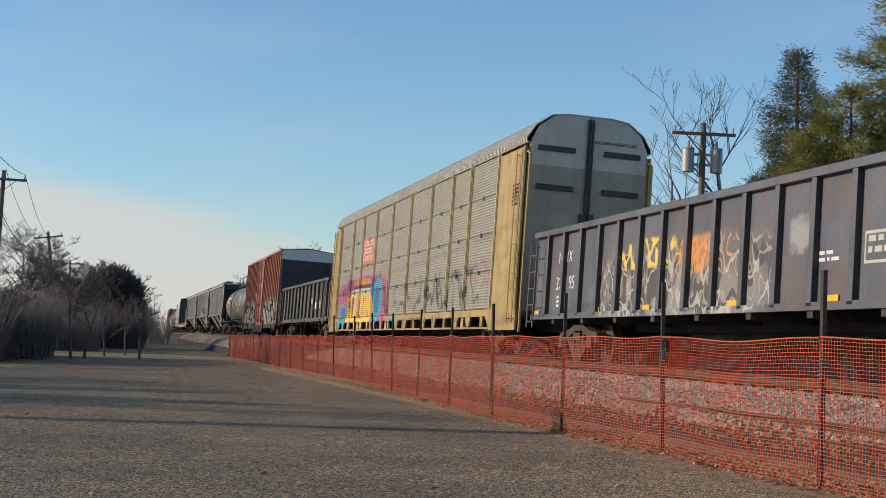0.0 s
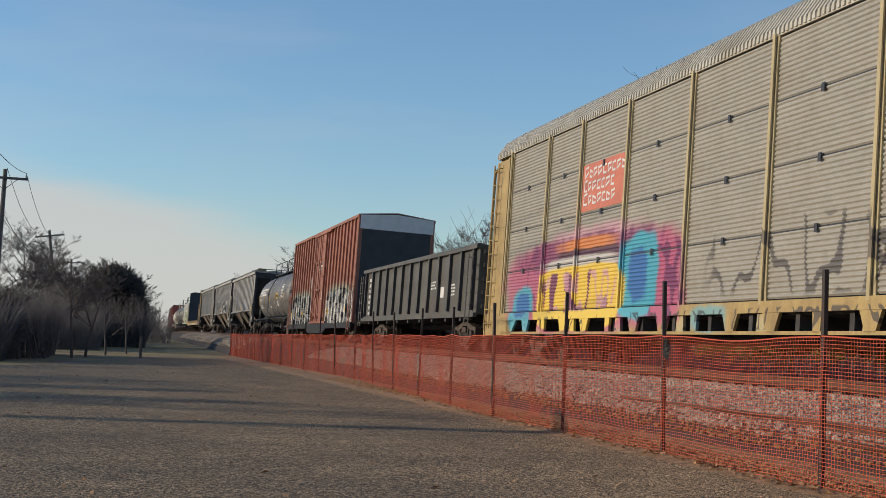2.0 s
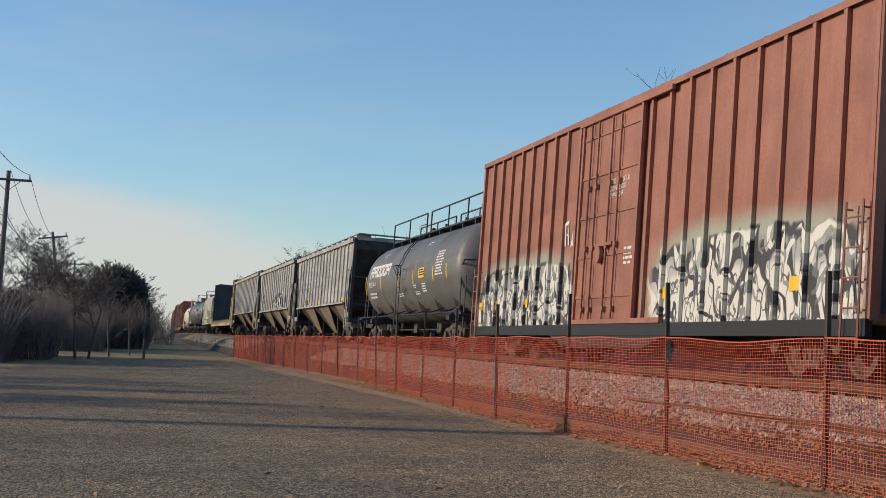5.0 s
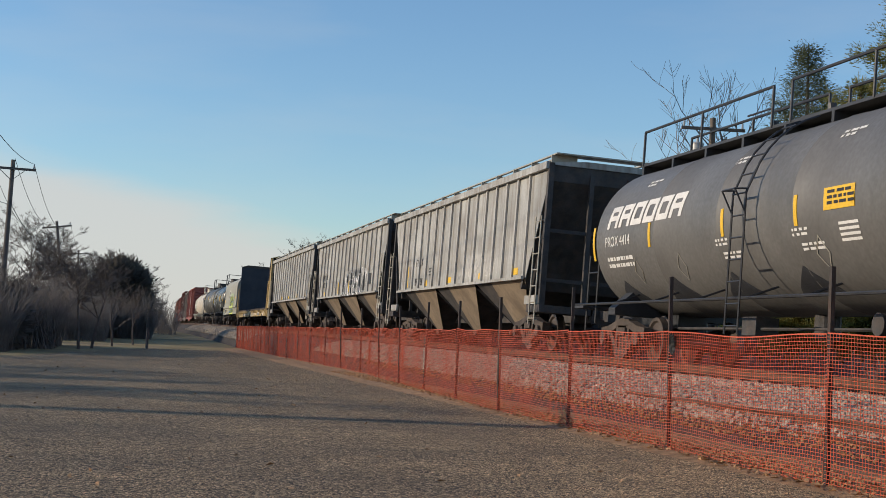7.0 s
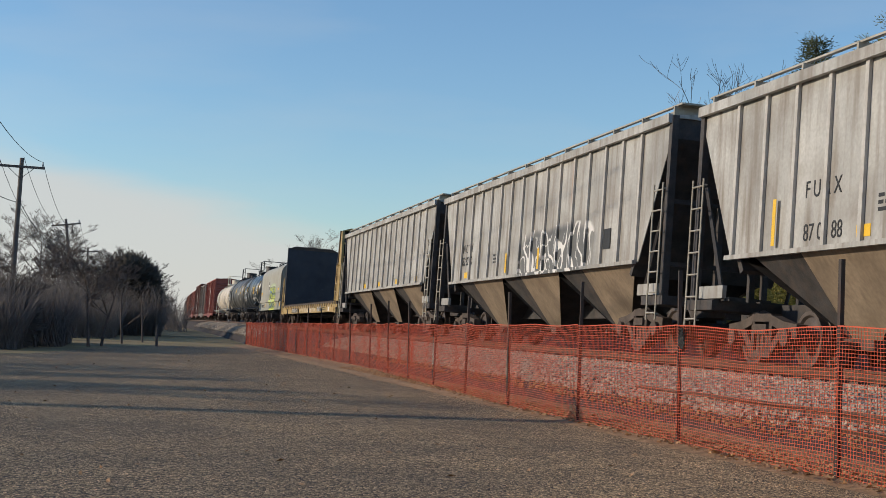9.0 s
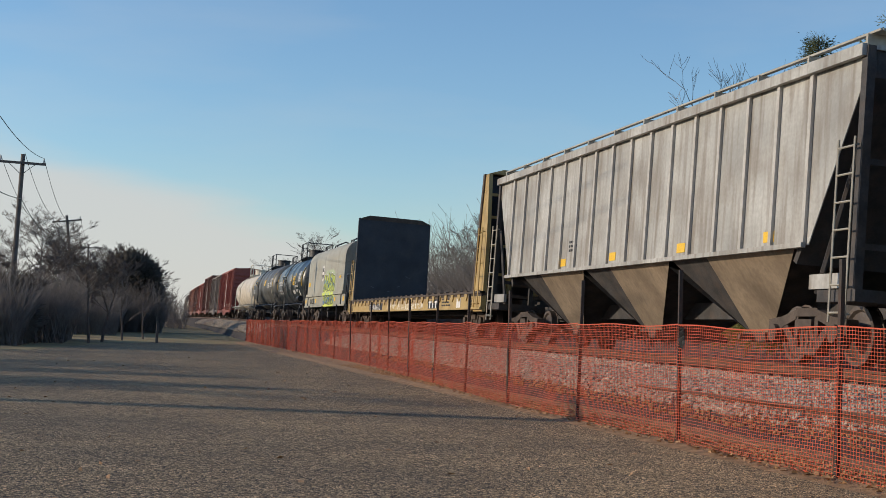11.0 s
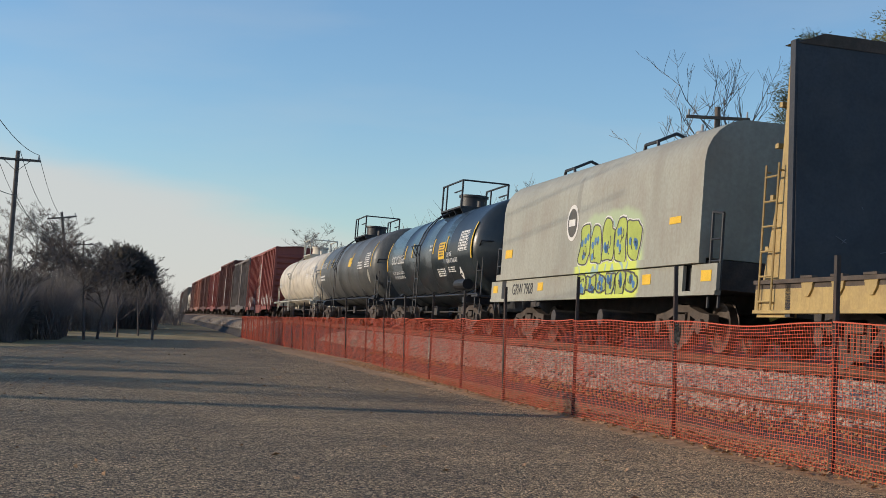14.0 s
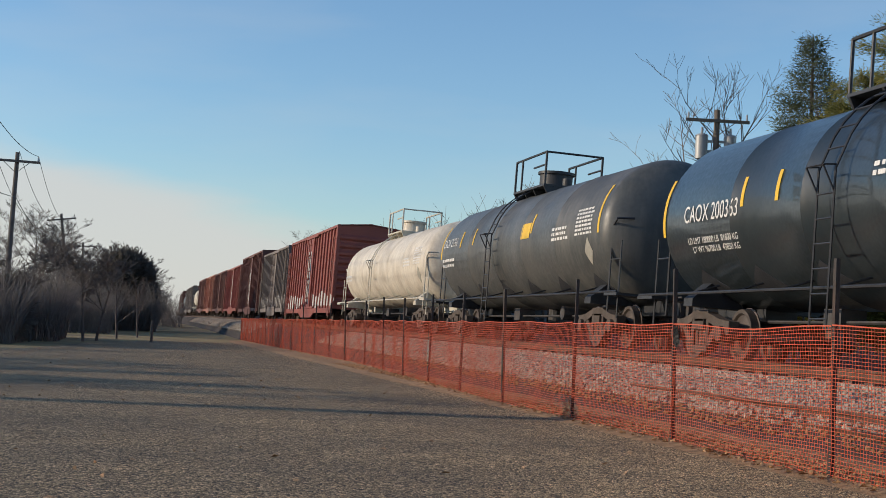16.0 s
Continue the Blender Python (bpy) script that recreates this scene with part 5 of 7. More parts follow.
def bulkhead_flat(label, front, rear):
    car, h = car_at("bulkhead_flat_car", label, "freight car", front, rear)
    w, zd = HALF, 1.16
    bm = bmesh.new()
    box(bm, -w + 0.02, w - 0.02, -h, h, zd - 0.08, zd)
    part("deck", bm, "tie", car)
    for s in (-1, 1):
        bm = bmesh.new()
        box(bm, s * w - 0.03, s * w + 0.03, -h, h, zd - 0.43, zd - 0.10)
        box(bm, s * w - 0.06, s * w + 0.06, -h, h, zd - 0.45, zd - 0.40)
        part("side_sill", bm, "yellow", car)
        bm = bmesh.new()
        box(bm, s * w - 0.03, s * w + 0.03, -h, h, zd - 0.10, zd + 0.02)
        box(bm, s * w - 0.07, s * w + 0.07, -h, h, zd - 0.03, zd + 0.028)
        part("deck_edge", bm, "truck", car, "rusty brown edge of the deck")
        bm = bmesh.new()
        slab(bm, [(-0.17, zd + 0.0), (0.17, zd + 0.0), (0.13, zd - 0.13), (0.04, zd - 0.22), (-0.05, zd - 0.22), (-0.13, zd - 0.13)], 0, 0.06)
        me = mesh_of("stake_pocket", bm, "yellow")
        bm = bmesh.new()
        box(bm, -0.02, 0.07, -0.16, 0.16, zd + 0.03, zd + 0.062)
        lip = mesh_of("pocket_lip", bm, "truck")
        for y in np.linspace(-h + 1.6, h - 1.6, 24):
            pocket = put("stake_pocket", me, car, m=pose(s * (w + 0.06), y, 0, 0, 0, 0 if s < 0 else 180))
            put("pocket_lip", lip, pocket)
    for e, zt in ((-1, 4.45), (1, 4.74)):
        # the bulkhead: braced yellow sides, dark boarded faces
        bm = bmesh.new()
        for s in (-1, 1):
            x = s * (w - 0.06)
            slab(bm, [(e * h, zd - 0.5), (e * (h - 1.04), zd - 0.5), (e * (h - 0.70), zt - 0.14), (e * (h - 0.30 - 0.28 * (e > 0)), zt - 0.14), (e * (h - 0.05 - 0.45 * (e > 0)), zd + 1.5)], x - 0.05, x + 0.05)
        prism(bm, [(-w + 0.02, zt - 0.13), (-w + 0.4, zt), (w - 0.4, zt), (w - 0.02, zt - 0.13)], *sorted((e * (h - 0.32), e * (h - 0.70))))
        bulk = part("bulkhead", bm, "yellow", car)
        for zz in (zd + 0.5, zd + 1.25, zd + 2.0, zd + 2.6):
            bm = bmesh.new()
            k = (zz - zd) / (zt - zd)
            y = e * (h - 0.06 - 0.3 * k)
            box(bm, -w + 0.05, w - 0.05, y - 0.05, y + 0.05, zz - 0.035, zz + 0.035)
            part("cross_beam", bm, "yellow", bulk)
        bm = bmesh.new()
        prism(bm, [(-w + 0.08, zd + 0.02), (w - 0.08, zd + 0.02), (w - 0.08, zt - 0.16), (-w + 0.08, zt - 0.16)], *sorted((e * (h - 0.58), e * (h - 0.64))))
        part("back_plate", bm, "bulkdark", bulk, "dark back of the bulkhead")
        for x in (-0.75, 0.0, 0.75):
            bm = bmesh.new()
            slab(bm, [(e * (h - 0.1), zd + 0.02), (e * (h - 0.62), zd + 0.02), (e * (h - 0.62), zt - 0.18), (e * (h - 0.4), zt - 0.18)], x - 0.05, x + 0.05)
            part("brace", bm, "yellow", bulk)
        bm = bmesh.new()
        prism(bm, [(-w + 0.01, zd + 0.01), (w - 0.01, zd + 0.01), (w - 0.01, zt - 0.14), (w - 0.4, zt - 0.02), (-w + 0.4, zt - 0.02), (-w + 0.01, zt - 0.14)], 0.0, 0.05)
        for v in bm.verts:   # the face leans back towards its top
            v.co.y = e * (h - 1.10 + 0.34 * (v.co.z - zd) / (zt - zd)) + v.co.y * e
        lining = bm
        bm = bmesh.new()
        prism(bm, [(-w + 0.0, zt - 0.17), (w - 0.0, zt - 0.17), (w - 0.4, zt + 0.01), (-w + 0.4, zt + 0.01)], *sorted((e * (h - 0.79), e * (h - 0.66))))
        part("cap", bm, "truck", bulk, "rusty brown cap with cut corners")
        bm = lining
        part("lining", bm, "bulkdark", bulk, "weathered steel face of the bulkhead, darkened for its shade")
        bm = bmesh.new()
        slab(bm, [(e * (h - 1.12), zd - 0.5), (e * (h - 0.96), zd - 0.5), (e * (h - 0.62), zt - 0.12), (e * (h - 0.77), zt - 0.12)], -w - 0.03, -w + 0.04)
        part("flange", bm, "truck" if e < 0 else "bulkdark", bulk, "rusty brown edge flange")
        if e > 0:
            rnd = random.Random(4)
            bm = bmesh.new()
            for i in range(6):
                zz = zd + 0.45 + rnd.uniform(0, 0.9)
                x = rnd.uniform(-0.9, 0.9)
                bars(bm, [(x, h - 1.05, zz), (x + rnd.uniform(-0.3, 0.3), h - 1.05, zz + rnd.uniform(-0.1, 0.1))], 0.006, 4)
            tagged(part("scratches", bm, "gon_grey", bulk), kind="stuff")
        else:
            bm = bmesh.new()
            for i in range(10):
                z = zd + 0.3 + i * 0.3
                rod(bm, (-w - 0.036, -h + 1.0 - 0.1 * i * 0.34, z), (-w - 0.02, -h + 1.0 - 0.1 * i * 0.34, z), 0.025, 8)
            tagged(part("bolt_holes", bm, "black", bulk), kind="stuff")
        ladder(car, "yellow", -w, e * (h - 0.4) - 0.2, zd - 0.4, zd + 1.7, 0.4, -0.08, 0.36)
    bm = bmesh.new()
    box(bm, -0.4, 0.4, -h, h, 0.6, zd - 0.1)
    for y in np.linspace(-h + 1.5, h - 1.5, 14):
        box(bm, -w + 0.06, w - 0.06, y - 0.06, y + 0.06, 0.75, zd - 0.08)
    bars(bm, [(-0.9, -h + 3, 0.62), (-0.9, h - 3, 0.62)], 0.03)
    part("underframe", bm, "under", car)
    running_gear(car, h, spin=True)
    return car, h


def hood_car(label, front, rear):
    """A coil car under one long rounded hood."""
    car, h = car_at("covered_coil_car", label, "freight car", front, rear)
    w, zb, zt = HALF, 1.52, 3.84
    bm = bmesh.new()
    outline = [(-w, zb), (-w, zt - 0.75)] + [(-w + 0.75 - 0.75 * math.cos(a), zt - 0.75 + 0.75 * math.sin(a)) for a in np.linspace(0.3, 1.5, 6)]
    outline += [(-x, z) for x, z in reversed(outline)]
    prism(bm, outline, -h + 0.75, h - 0.75)
    part("hood", bm, "hood", car, smooth=True)
    bm = bmesh.new()
    for s in (-1, 1):
        prism(bm, [(s * (w - 0.06), zb - 0.1), (s * (w + 0.06), zb - 0.1), (s * (w + 0.06), zb + 0.04), (s * (w - 0.06), zb + 0.04)], -h + 0.6, h - 0.6)
    part("hood_rim", bm, "hood", car)
    bm = bmesh.new()
    for s in (-1, 1):
        x = s * (w - 0.03)
        box(bm, x - 0.03, x + 0.03, -h + 1.35, h - 1.35, 0.95, zb - 0.12)
        for e in (-1, 1):
            box(bm, x - 0.03, x + 0.03, *sorted((e * h, e * (h - 1.0))), 0.95, zb - 0.12)
        box(bm, x - 0.05, x + 0.05, -h, h, 0.90, 0.97)
    part("side_sill", bm, "hood", car)
    bm = bmesh.new()
    box(bm, -w + 0.12, w - 0.12, -h + 0.3, h - 0.3, 1.0, zb - 0.05)
    box(bm, -0.3, 0.3, -h, h, 0.68, 1.0)
    for y in (-1.2, 1.8):
        rod(bm, (-w + 0.1, y, 0.55), (0, y, 0.55), 0.16, 12)
    part("underframe", bm, "under", car)
    bm = bmesh.new()
    for y in (-1.0, 4.2):
        for x in (-0.45, 0.45):
            bars(bm, [(x, y - 0.35, zt - 0.05), (x, y - 0.2, zt + 0.28), (x, y + 0.45, zt + 0.28), (x, y + 0.6, zt - 0.05)], 0.035, 6)
        bars(bm, [(-0.45, y - 0.2, zt + 0.28), (0, y - 0.05, zt + 0.5), (0.45, y - 0.2, zt + 0.28)], 0.035, 6)
    part("lifting_frame", bm, "rib_dark", car)
    for e in (-1, 1):
        for x in (-w + 0.1, w - 0.1):
            bm = bmesh.new()
            y = e * (h - 0.3)
            bars(bm, [(x, y - 0.2, 0.7), (x, y - 0.2, 2.2), (x, y + 0.2, 2.25), (x, y + 0.2, 0.7)], 0.025, 6)
            for z in (1.1, 1.45, 1.8):
                rod(bm, (x, y - 0.2, z), (x, y + 0.2, z), 0.018, 5)
            part("handrail", bm, "rib_dark", car)
    running_gear(car, h, spin=True)
    return car, h


# ---- the cars, in the order in which they pass ----
W0 = -HALF

g1, h = gondola("weathered dark grey gondola car with graffiti and side posts darkened for shade", 11.6, 29.25, 0.96, 2.8, "gon_grey", "gon_grey", 16, 1, inset=0.95)
xs = W0 + 0.093
lettering("reporting_mark", "NDYX", "white", g1, 0.34, 7.3, 2.06, xs, stretch=0.9)
lettering("car_number", "3201 95", "white", g1, 0.38, 7.4, 1.5, xs, stretch=0.95)
respray(g1, ("side", "side_sill", "post_face"), [
    ("field", (0.20, 0.165, 0.145), 0.6, 1.2, 1.55, 4.2, 0.75, 0.5, 0.5, 1.3), ("field", CHALK, 0.22, 1.2, 1.2, 4.0, 0.5, 0.7, 0.6, 1.7),
    ("line", SOOT, 0.8, 1.2, 1.5, 4.0, 0.7, 0.4, 0.05, 1.5), ("line", CHALK, 0.6, 1.2, 1.4, 4.1, 0.62, 0.3, 0.022, 1.9), ("line", (0.42, 0.38, 0.3), 0.7, 1.0, 1.5, 3.9, 0.7, 0.3, 0.024, 2.8),
    ("line", SUN_YELLOW, 0.95, 2.6, 2.0, 1.7, 0.3, 0.4, 0.045, 2.2), ("field", WARM, 0.6, 0.2, 1.9, 0.8, 0.3, 0.7, 1.0, 3.0), ("line", WARM, 0.8, 0.0, 1.85, 1.4, 0.35, 0.5, 0.03, 2.4),
    ("field", CHALK, 0.4, -3.2, 1.95, 0.35, 0.3, 0.9, 1.6, 5.0)])
for y in (8.75, 4.95, 2.4, -1.05, -4.0):
    patch(g1, "brightyellow", xs - 0.018, y - 0.34, y, 0.92, 1.08, "reflector", "yellow reflector patch")
patch(g1, "cream", xs, -5.8, -4.9, 1.45, 1.86, "stencil_panel")
patch(g1, "gon_grey", xs - 0.006, -5.76, -4.94, 1.49, 1.82, "stencil_field")
data_lines(g1, "white", xs, 7.3, 1.32, 0.5, 3, seed=4)
data_lines(g1, "white", xs, -3.75, 1.62, 0.4, 2, seed=5)
data_lines(g1, "cream", xs - 0.012, -5.0, 1.72, 0.7, 2, 0.14, seed=6)

a1, h, ys, z0, ze = autorack("tall yellow autorack car with corrugated grey side panels and colourful graffiti", 30.3, 57.6)
xa = W0 + 0.025
patch(a1, "signred", xa - 0.001, ys[-4] + 0.1, ys[-3] - 0.1, 3.0, 3.95, "sign", "faded red company sign with white shapes")
bm = bmesh.new()
for k, wd in ((0, 2.1), (1, 1.55), (2, 1.75)):
    y = ys[-3] - 0.22
    zz = 3.68 - k * 0.27
    rnd = random.Random(k)
    first = True
    while y > ys[-3] - 0.22 - wd:
        d = rnd.uniform(0.17, 0.24)
        top = 0.21 if first else 0.16
        a, b = rnd.choice(((0, 1), (0.5, 1), (0, 0.5)))
        stroke(bm, xa - 0.009, [(y - d * 0.9, zz + top * b), (y - 0.02, zz + top * 0.9), (y - 0.02, zz), (y - d * 0.9, zz + top * a)], 0.05, 0.003)
        first = False
        y -= d + 0.05
part("sign_shape", bm, "white", a1)
yr = ys[-1]


respray(a1, ("side_panel", "side_post", "side_sill", "corner_panel"), [
    ("field", PINK, 0.9, yr - 5.4, 1.55, 5.4, 1.05, 0.35, 0.45, 0.9), ("field", PALE_PINK, 0.7, yr - 6.0, 2.35, 3.2, 0.42, 0.7, 0.8, 1.2), ("field", VIOLET, 0.7, yr - 5.2, 2.2, 4.4, 0.35, 0.6, 0.9, 1.6),
    ("line", VIOLET, 0.75, yr - 5.4, 1.75, 5.2, 0.9, 0.4, 0.03, 0.9), ("field", PINK, 0.8, yr - 9.8, 1.5, 0.9, 0.9, 0.5, 0.6, 1.6), ("line", VIOLET, 0.9, yr - 9.8, 1.5, 0.9, 0.8, 0.4, 0.035, 1.7),
    ("field", WARM, 0.8, yr - 5.6, 2.35, 2.0, 0.16, 0.7, 0.8, 1.6), ("field", SOOT, 0.7, yr - 5.6, 2.16, 2.4, 0.12, 0.6, 0.8, 1.4), ("field", CHALK, 0.95, yr - 5.3, 1.98, 2.7, 0.16, 0.5, 0.6, 1.2),
    ("field", CYAN, 0.95, yr - 8.5, 1.6, 0.95, 0.85, 0.3, 0.6, 1.3), ("field", CYAN, 0.9, yr - 1.5, 1.1, 0.9, 0.55, 0.4, 0.7, 1.5), ("field", BLUE, 0.9, yr - 8.5, 1.65, 0.5, 0.5, 0.5, 1.4, 2.2), ("field", BLUE, 0.85, yr - 1.5, 1.2, 0.5, 0.3, 0.5, 1.4, 2.4),
    ("field", SUN_YELLOW, 1.0, yr - 5.2, 1.28, 2.75, 0.68, 0.12, 0.18, 1.0), ("line", VIOLET, 0.95, yr - 5.2, 1.42, 2.5, 0.45, 0.3, 0.04, 1.15), ("line", PALE_PINK, 0.8, yr - 5.2, 1.42, 2.5, 0.42, 0.3, 0.03, 1.3),
    ("field", CYAN, 0.6, yr - 11.7, 0.8, 0.8, 0.25, 0.6, 0.8, 2.0), ("line", SOOT, 0.8, yr - 12.0, 0.78, 11.0, 0.17, 0.4, 0.03, 2.4), ("line", SOOT, 0.7, yr - 16.0, 1.65, 5.2, 0.6, 0.4, 0.022, 0.9),
    ("line", PINK, 0.7, ys[0] + 1.3, 2.0, 1.2, 0.4, 0.4, 0.03, 1.8), ("line", SOOT, 0.75, ys[1] + 1.5, 1.65, 4.4, 0.6, 0.4, 0.024, 1.2)])
end_text = lettering("end_notice", "EXCESS HEIGHT CAR", "black", a1, 0.11, 0, 0, 0)
end_text.data.transform(Matrix(((0, -1, 0, 0.12), (1, 0, 0, -h - 0.012), (0, 0, 1, 4.98), (0, 0, 0, 1))))
data_lines(a1, "black", W0 - 0.01, -h + 0.95, 3.9, 0.4, 6, seed=8)

g2, h = gondola("dark green-black gondola car with tapered side posts", 59.0, 75.4, 0.94, 2.76, "gon_dark", "gon_dark", 13, 2, True)
xs = W0 + 0.093
patch(g2, "white", xs, -h + 3.75, -h + 4.15, 1.45, 1.75, "stencil_panel")
data_lines(g2, "white", xs, -h + 2.9, 1.75, 0.4, 4, seed=11)
data_lines(g2, "white", xs, h - 0.9, 2.3, 0.5, 7, 0.2, seed=12)
data_lines(g2, "white", xs, -h + 5.4, 1.9, 0.5, 3, seed=13)

b1, h = boxcar("tall oxide red boxcar with a white and mint graffiti band", 77.3, 96.45, 5.0, "red", 10, 1.6, near=True)
xs = W0 + 0.055
sides = [(-(h + 2.0) / 2, (h - 2.0) / 2), ((h + 1.7) / 2, (h - 1.7) / 2)]
respray(b1, ("body", "side_post"), [k for c, r in sides for k in (
    ("field", MINTY, 0.75, c, 1.35, r + 0.3, 1.15, 0.65, 0.22, 0.9), ("field", CHALK, 0.9, c, 1.1, r, 0.9, 0.4, 0.25, 1.0), ("field", STEEL, 0.5, c, 1.7, r, 0.35, 0.7, 0.9, 1.2), ("field", (0.64, 0.62, 0.55), 0.95, c, 0.95, r, 0.7, 0.4, 0.35, 1.4),
    ("line", SOOT, 1.0, c, 1.35, r, 0.82, 0.15, 0.03, 1.0), ("line", (0.66, 0.64, 0.57), 1.0, c, 1.35, r, 0.78, 0.15, 0.055, 1.45), ("line", SOOT, 1.0, c, 1.3, r, 0.78, 0.2, 0.024, 1.7), ("line", STEEL, 0.8, c, 1.25, r - 0.2, 0.7, 0.2, 0.03, 2.4), ("line", SOOT, 0.85, c, 1.1, r - 0.3, 0.5, 0.2, 0.022, 3.2))]
    + [("field", (0.10, 0.05, 0.04), 0.45, 0.3, 1.6, 1.6, 0.7, 0.8, 0.6, 1.5)])
tag_angular(b1, "white", W0 + 0.045, 2.0, 2.7, 2.35, 2.9, 2, 0.06, 47)
for y in (h - 1.6, h - 4.2, -2.7, -h + 2.2, h - 0.3):
    patch(b1, "brightyellow", xs - 0.016, y - 0.3, y, 1.15, 1.35, "reflector", "yellow reflector patch")
lettering("door_notice", "CLOSE AND LOCK\nDOORS BEFORE\nMOVING CAR", "white", b1, 0.135, 0.05, 3.4, W0 - 0.02)
data_lines(b1, "white", W0 - 0.02, -1.0, 2.1, 0.35, 4, seed=17)

t1, h, hl = tank_car("dusty grey tank car with a long top walkway and white lettering", 97.8, 114.2, 1.46, 2.36, "tank_grey", "walkway")
r, zc = 1.46, 2.36
bm = bmesh.new()
bm.free()
bm = bmesh.new()
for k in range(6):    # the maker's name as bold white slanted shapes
    y0, z0, z1 = 6.3 - k * 0.61, zc + 0.12, zc + 0.56
    slant = lambda y, z: (y - 0.18 * (z - z0), z)
    for quad in (((0, z0), (0.13, z0), (0.13, z1), (0, z1)), ((0.40, z0), (0.53, z0), (0.53, z1), (0.40, z1)), ((0.13, z1 - 0.11), (0.40, z1 - 0.11), (0.40, z1), (0.13, z1)),
                 ((0.13, z0), (0.40, z0), (0.40, z0 + 0.11), (0.13, z0 + 0.11)) if k in (2, 3, 4) else ((0.13, z0 + 0.15), (0.40, z0 + 0.15), (0.40, z0 + 0.25), (0.13, z0 + 0.25))):
        slab(bm, [slant(y0 - y, z) for y, z in quad], W0 - 0.003, W0)
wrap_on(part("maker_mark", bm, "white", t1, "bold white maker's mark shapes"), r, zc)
wrap_on(lettering("reporting_mark", "PROX 4414", "white", t1, 0.27, 6.35, zc - 0.22, W0, stretch=0.98), r, zc)
wrap_on(data_lines(t1, "white", W0, 6.3, zc - 0.5, 1.3, 2, 0.13, seed=21), r, zc)
wrap_on(data_lines(t1, "white", W0, -4.4, zc + 0.5, 0.8, 9, 0.085, seed=22), r, zc)
for k, y in enumerate((hl - 0.45, 4.1, 1.05, -1.35, -4.15, -hl + 1.6)):
    bm = bmesh.new()
    tank_strip(bm, y - 0.05, y + 0.05, -18 if k == 0 else -13, 8 if k == 0 else 4, r, zc, 0.008)
    part("yellow_stripe", bm, "brightyellow", t1, "yellow reflective stripe")
wrap_on(patch(t1, "brightyellow", W0, -2.95, -2.15, zc - 0.18, zc + 0.12, "notice", "yellow notice with small dark lines"), r, zc)
wrap_on(data_lines(t1, "black", W0 - 0.012, -2.25, zc + 0.04, 0.55, 3, 0.075, seed=23), r, zc)
for k in range(4):
    wrap_on(patch(t1, "white", W0, -3.0, -2.5, zc - 0.62 + k * 0.075, zc - 0.58 + k * 0.075, "notice_line"), r, zc)
for y in (1.35, -1.2):
    wrap_on(data_lines(t1, "white", W0, y, zc - 0.4, 0.4, 2, 0.07, seed=24), r, zc)
    wrap_on(data_lines(t1, "white", W0, y - 0.2, zc - 0.62, 0.5, 2, 0.07, seed=26), r, zc)
for y in (5.0, 1.3, -2.0):
    wrap_on(data_lines(t1, "white", W0, y, zc + 1.0, 0.4, 2, seed=25), r, zc)
for y in (4.9, 2.9, -1.9):
    bm = bmesh.new()
    stroke(bm, W0, [(y - 0.17, zc - 0.75), (y, zc - 0.5), (y + 0.17, zc - 0.75), (y, zc - 1.0), (y - 0.17, zc - 0.75)], 0.022, 0.012)
    wrap_on(part("placard_holder", bm, "galv", t1, "square placard holder set on its corner"), r, zc)

hops = []
for i, (a, b) in enumerate(((116.2, 133.7), (134.8, 152.6), (153.7, 172.0))):
    c, h = hopper_car("weathered beige covered hopper car with ribbed sides and dark ends", a, b, i)
    hops.append((c, h))
    xs = W0 + 0.06
    for y in ((3.5, 0.4, -3.0, -6.3) if i != 1 else (6.0,)):
        patch(c, "brightyellow", xs, y - 0.35, y, 1.72, 1.88, "reflector", "yellow reflector patch")
    data_lines(c, "black", xs, 3.0, 2.2, 0.4, 3, seed=30 + i)
for c, at, z, mark, num in ((hops[0][0], 4.95, 2.35, "FURX", "870688"), (hops[1][0], 6.3, 2.42, "NCYX", "828230")):
    lettering("reporting_mark", " ".join(mark), "black", c, 0.34, at, z, W0 + 0.058, stretch=0.9)
    lettering("car_number", " ".join((num[:2], num[2:4], num[4:])), "black", c, 0.34, at, z - (0.6 if num[1] == "7" else 0.34), W0 + 0.058, stretch=0.9)
patch(hops[0][0], "brightyellow", W0 - 0.001, 5.7, 5.8, 1.72, 2.4, "yellow_stripe")
c, h = hops[1]
for y in (1.5, -1.25):
    patch(c, "brightyellow", W0 - 0.006, y - 0.06, y + 0.06, 1.72, 2.2, "yellow_stripe")
respray(c, ("side", "side_post", "side_sill"), [
    ("field", (0.11, 0.115, 0.115), 0.95, -2.1, 1.95, 3.0, 0.72, 0.45, 0.3, 1.2), ("line", (0.7, 0.69, 0.66), 1.0, -2.1, 2.1, 2.9, 0.58, 0.15, 0.018, 1.1), ("line", (0.7, 0.69, 0.66), 0.9, -2.1, 2.0, 2.8, 0.5, 0.3, 0.014, 1.9),
    ("field", (0.33, 0.17, 0.10), 0.6, -3.3, 3.4, 0.16, 0.6, 0.8, 0.6, 2.0)])
patch(c, "black", W0 + 0.05, -h + 3.0, -h + 3.4, 1.95, 2.35, "stencil_panel")
respray(hops[0][0], ("side", "side_post"), [("line", STEEL, 0.7, -2.2, 2.05, 2.6, 0.3, 0.4, 0.02, 1.8), ("field", CHALK, 0.35, -3.0, 2.05, 2.4, 0.4, 0.7, 0.5, 1.4), ("line", CHALK, 0.7, -3.2, 2.0, 2.0, 0.25, 0.4, 0.02, 2.6)])

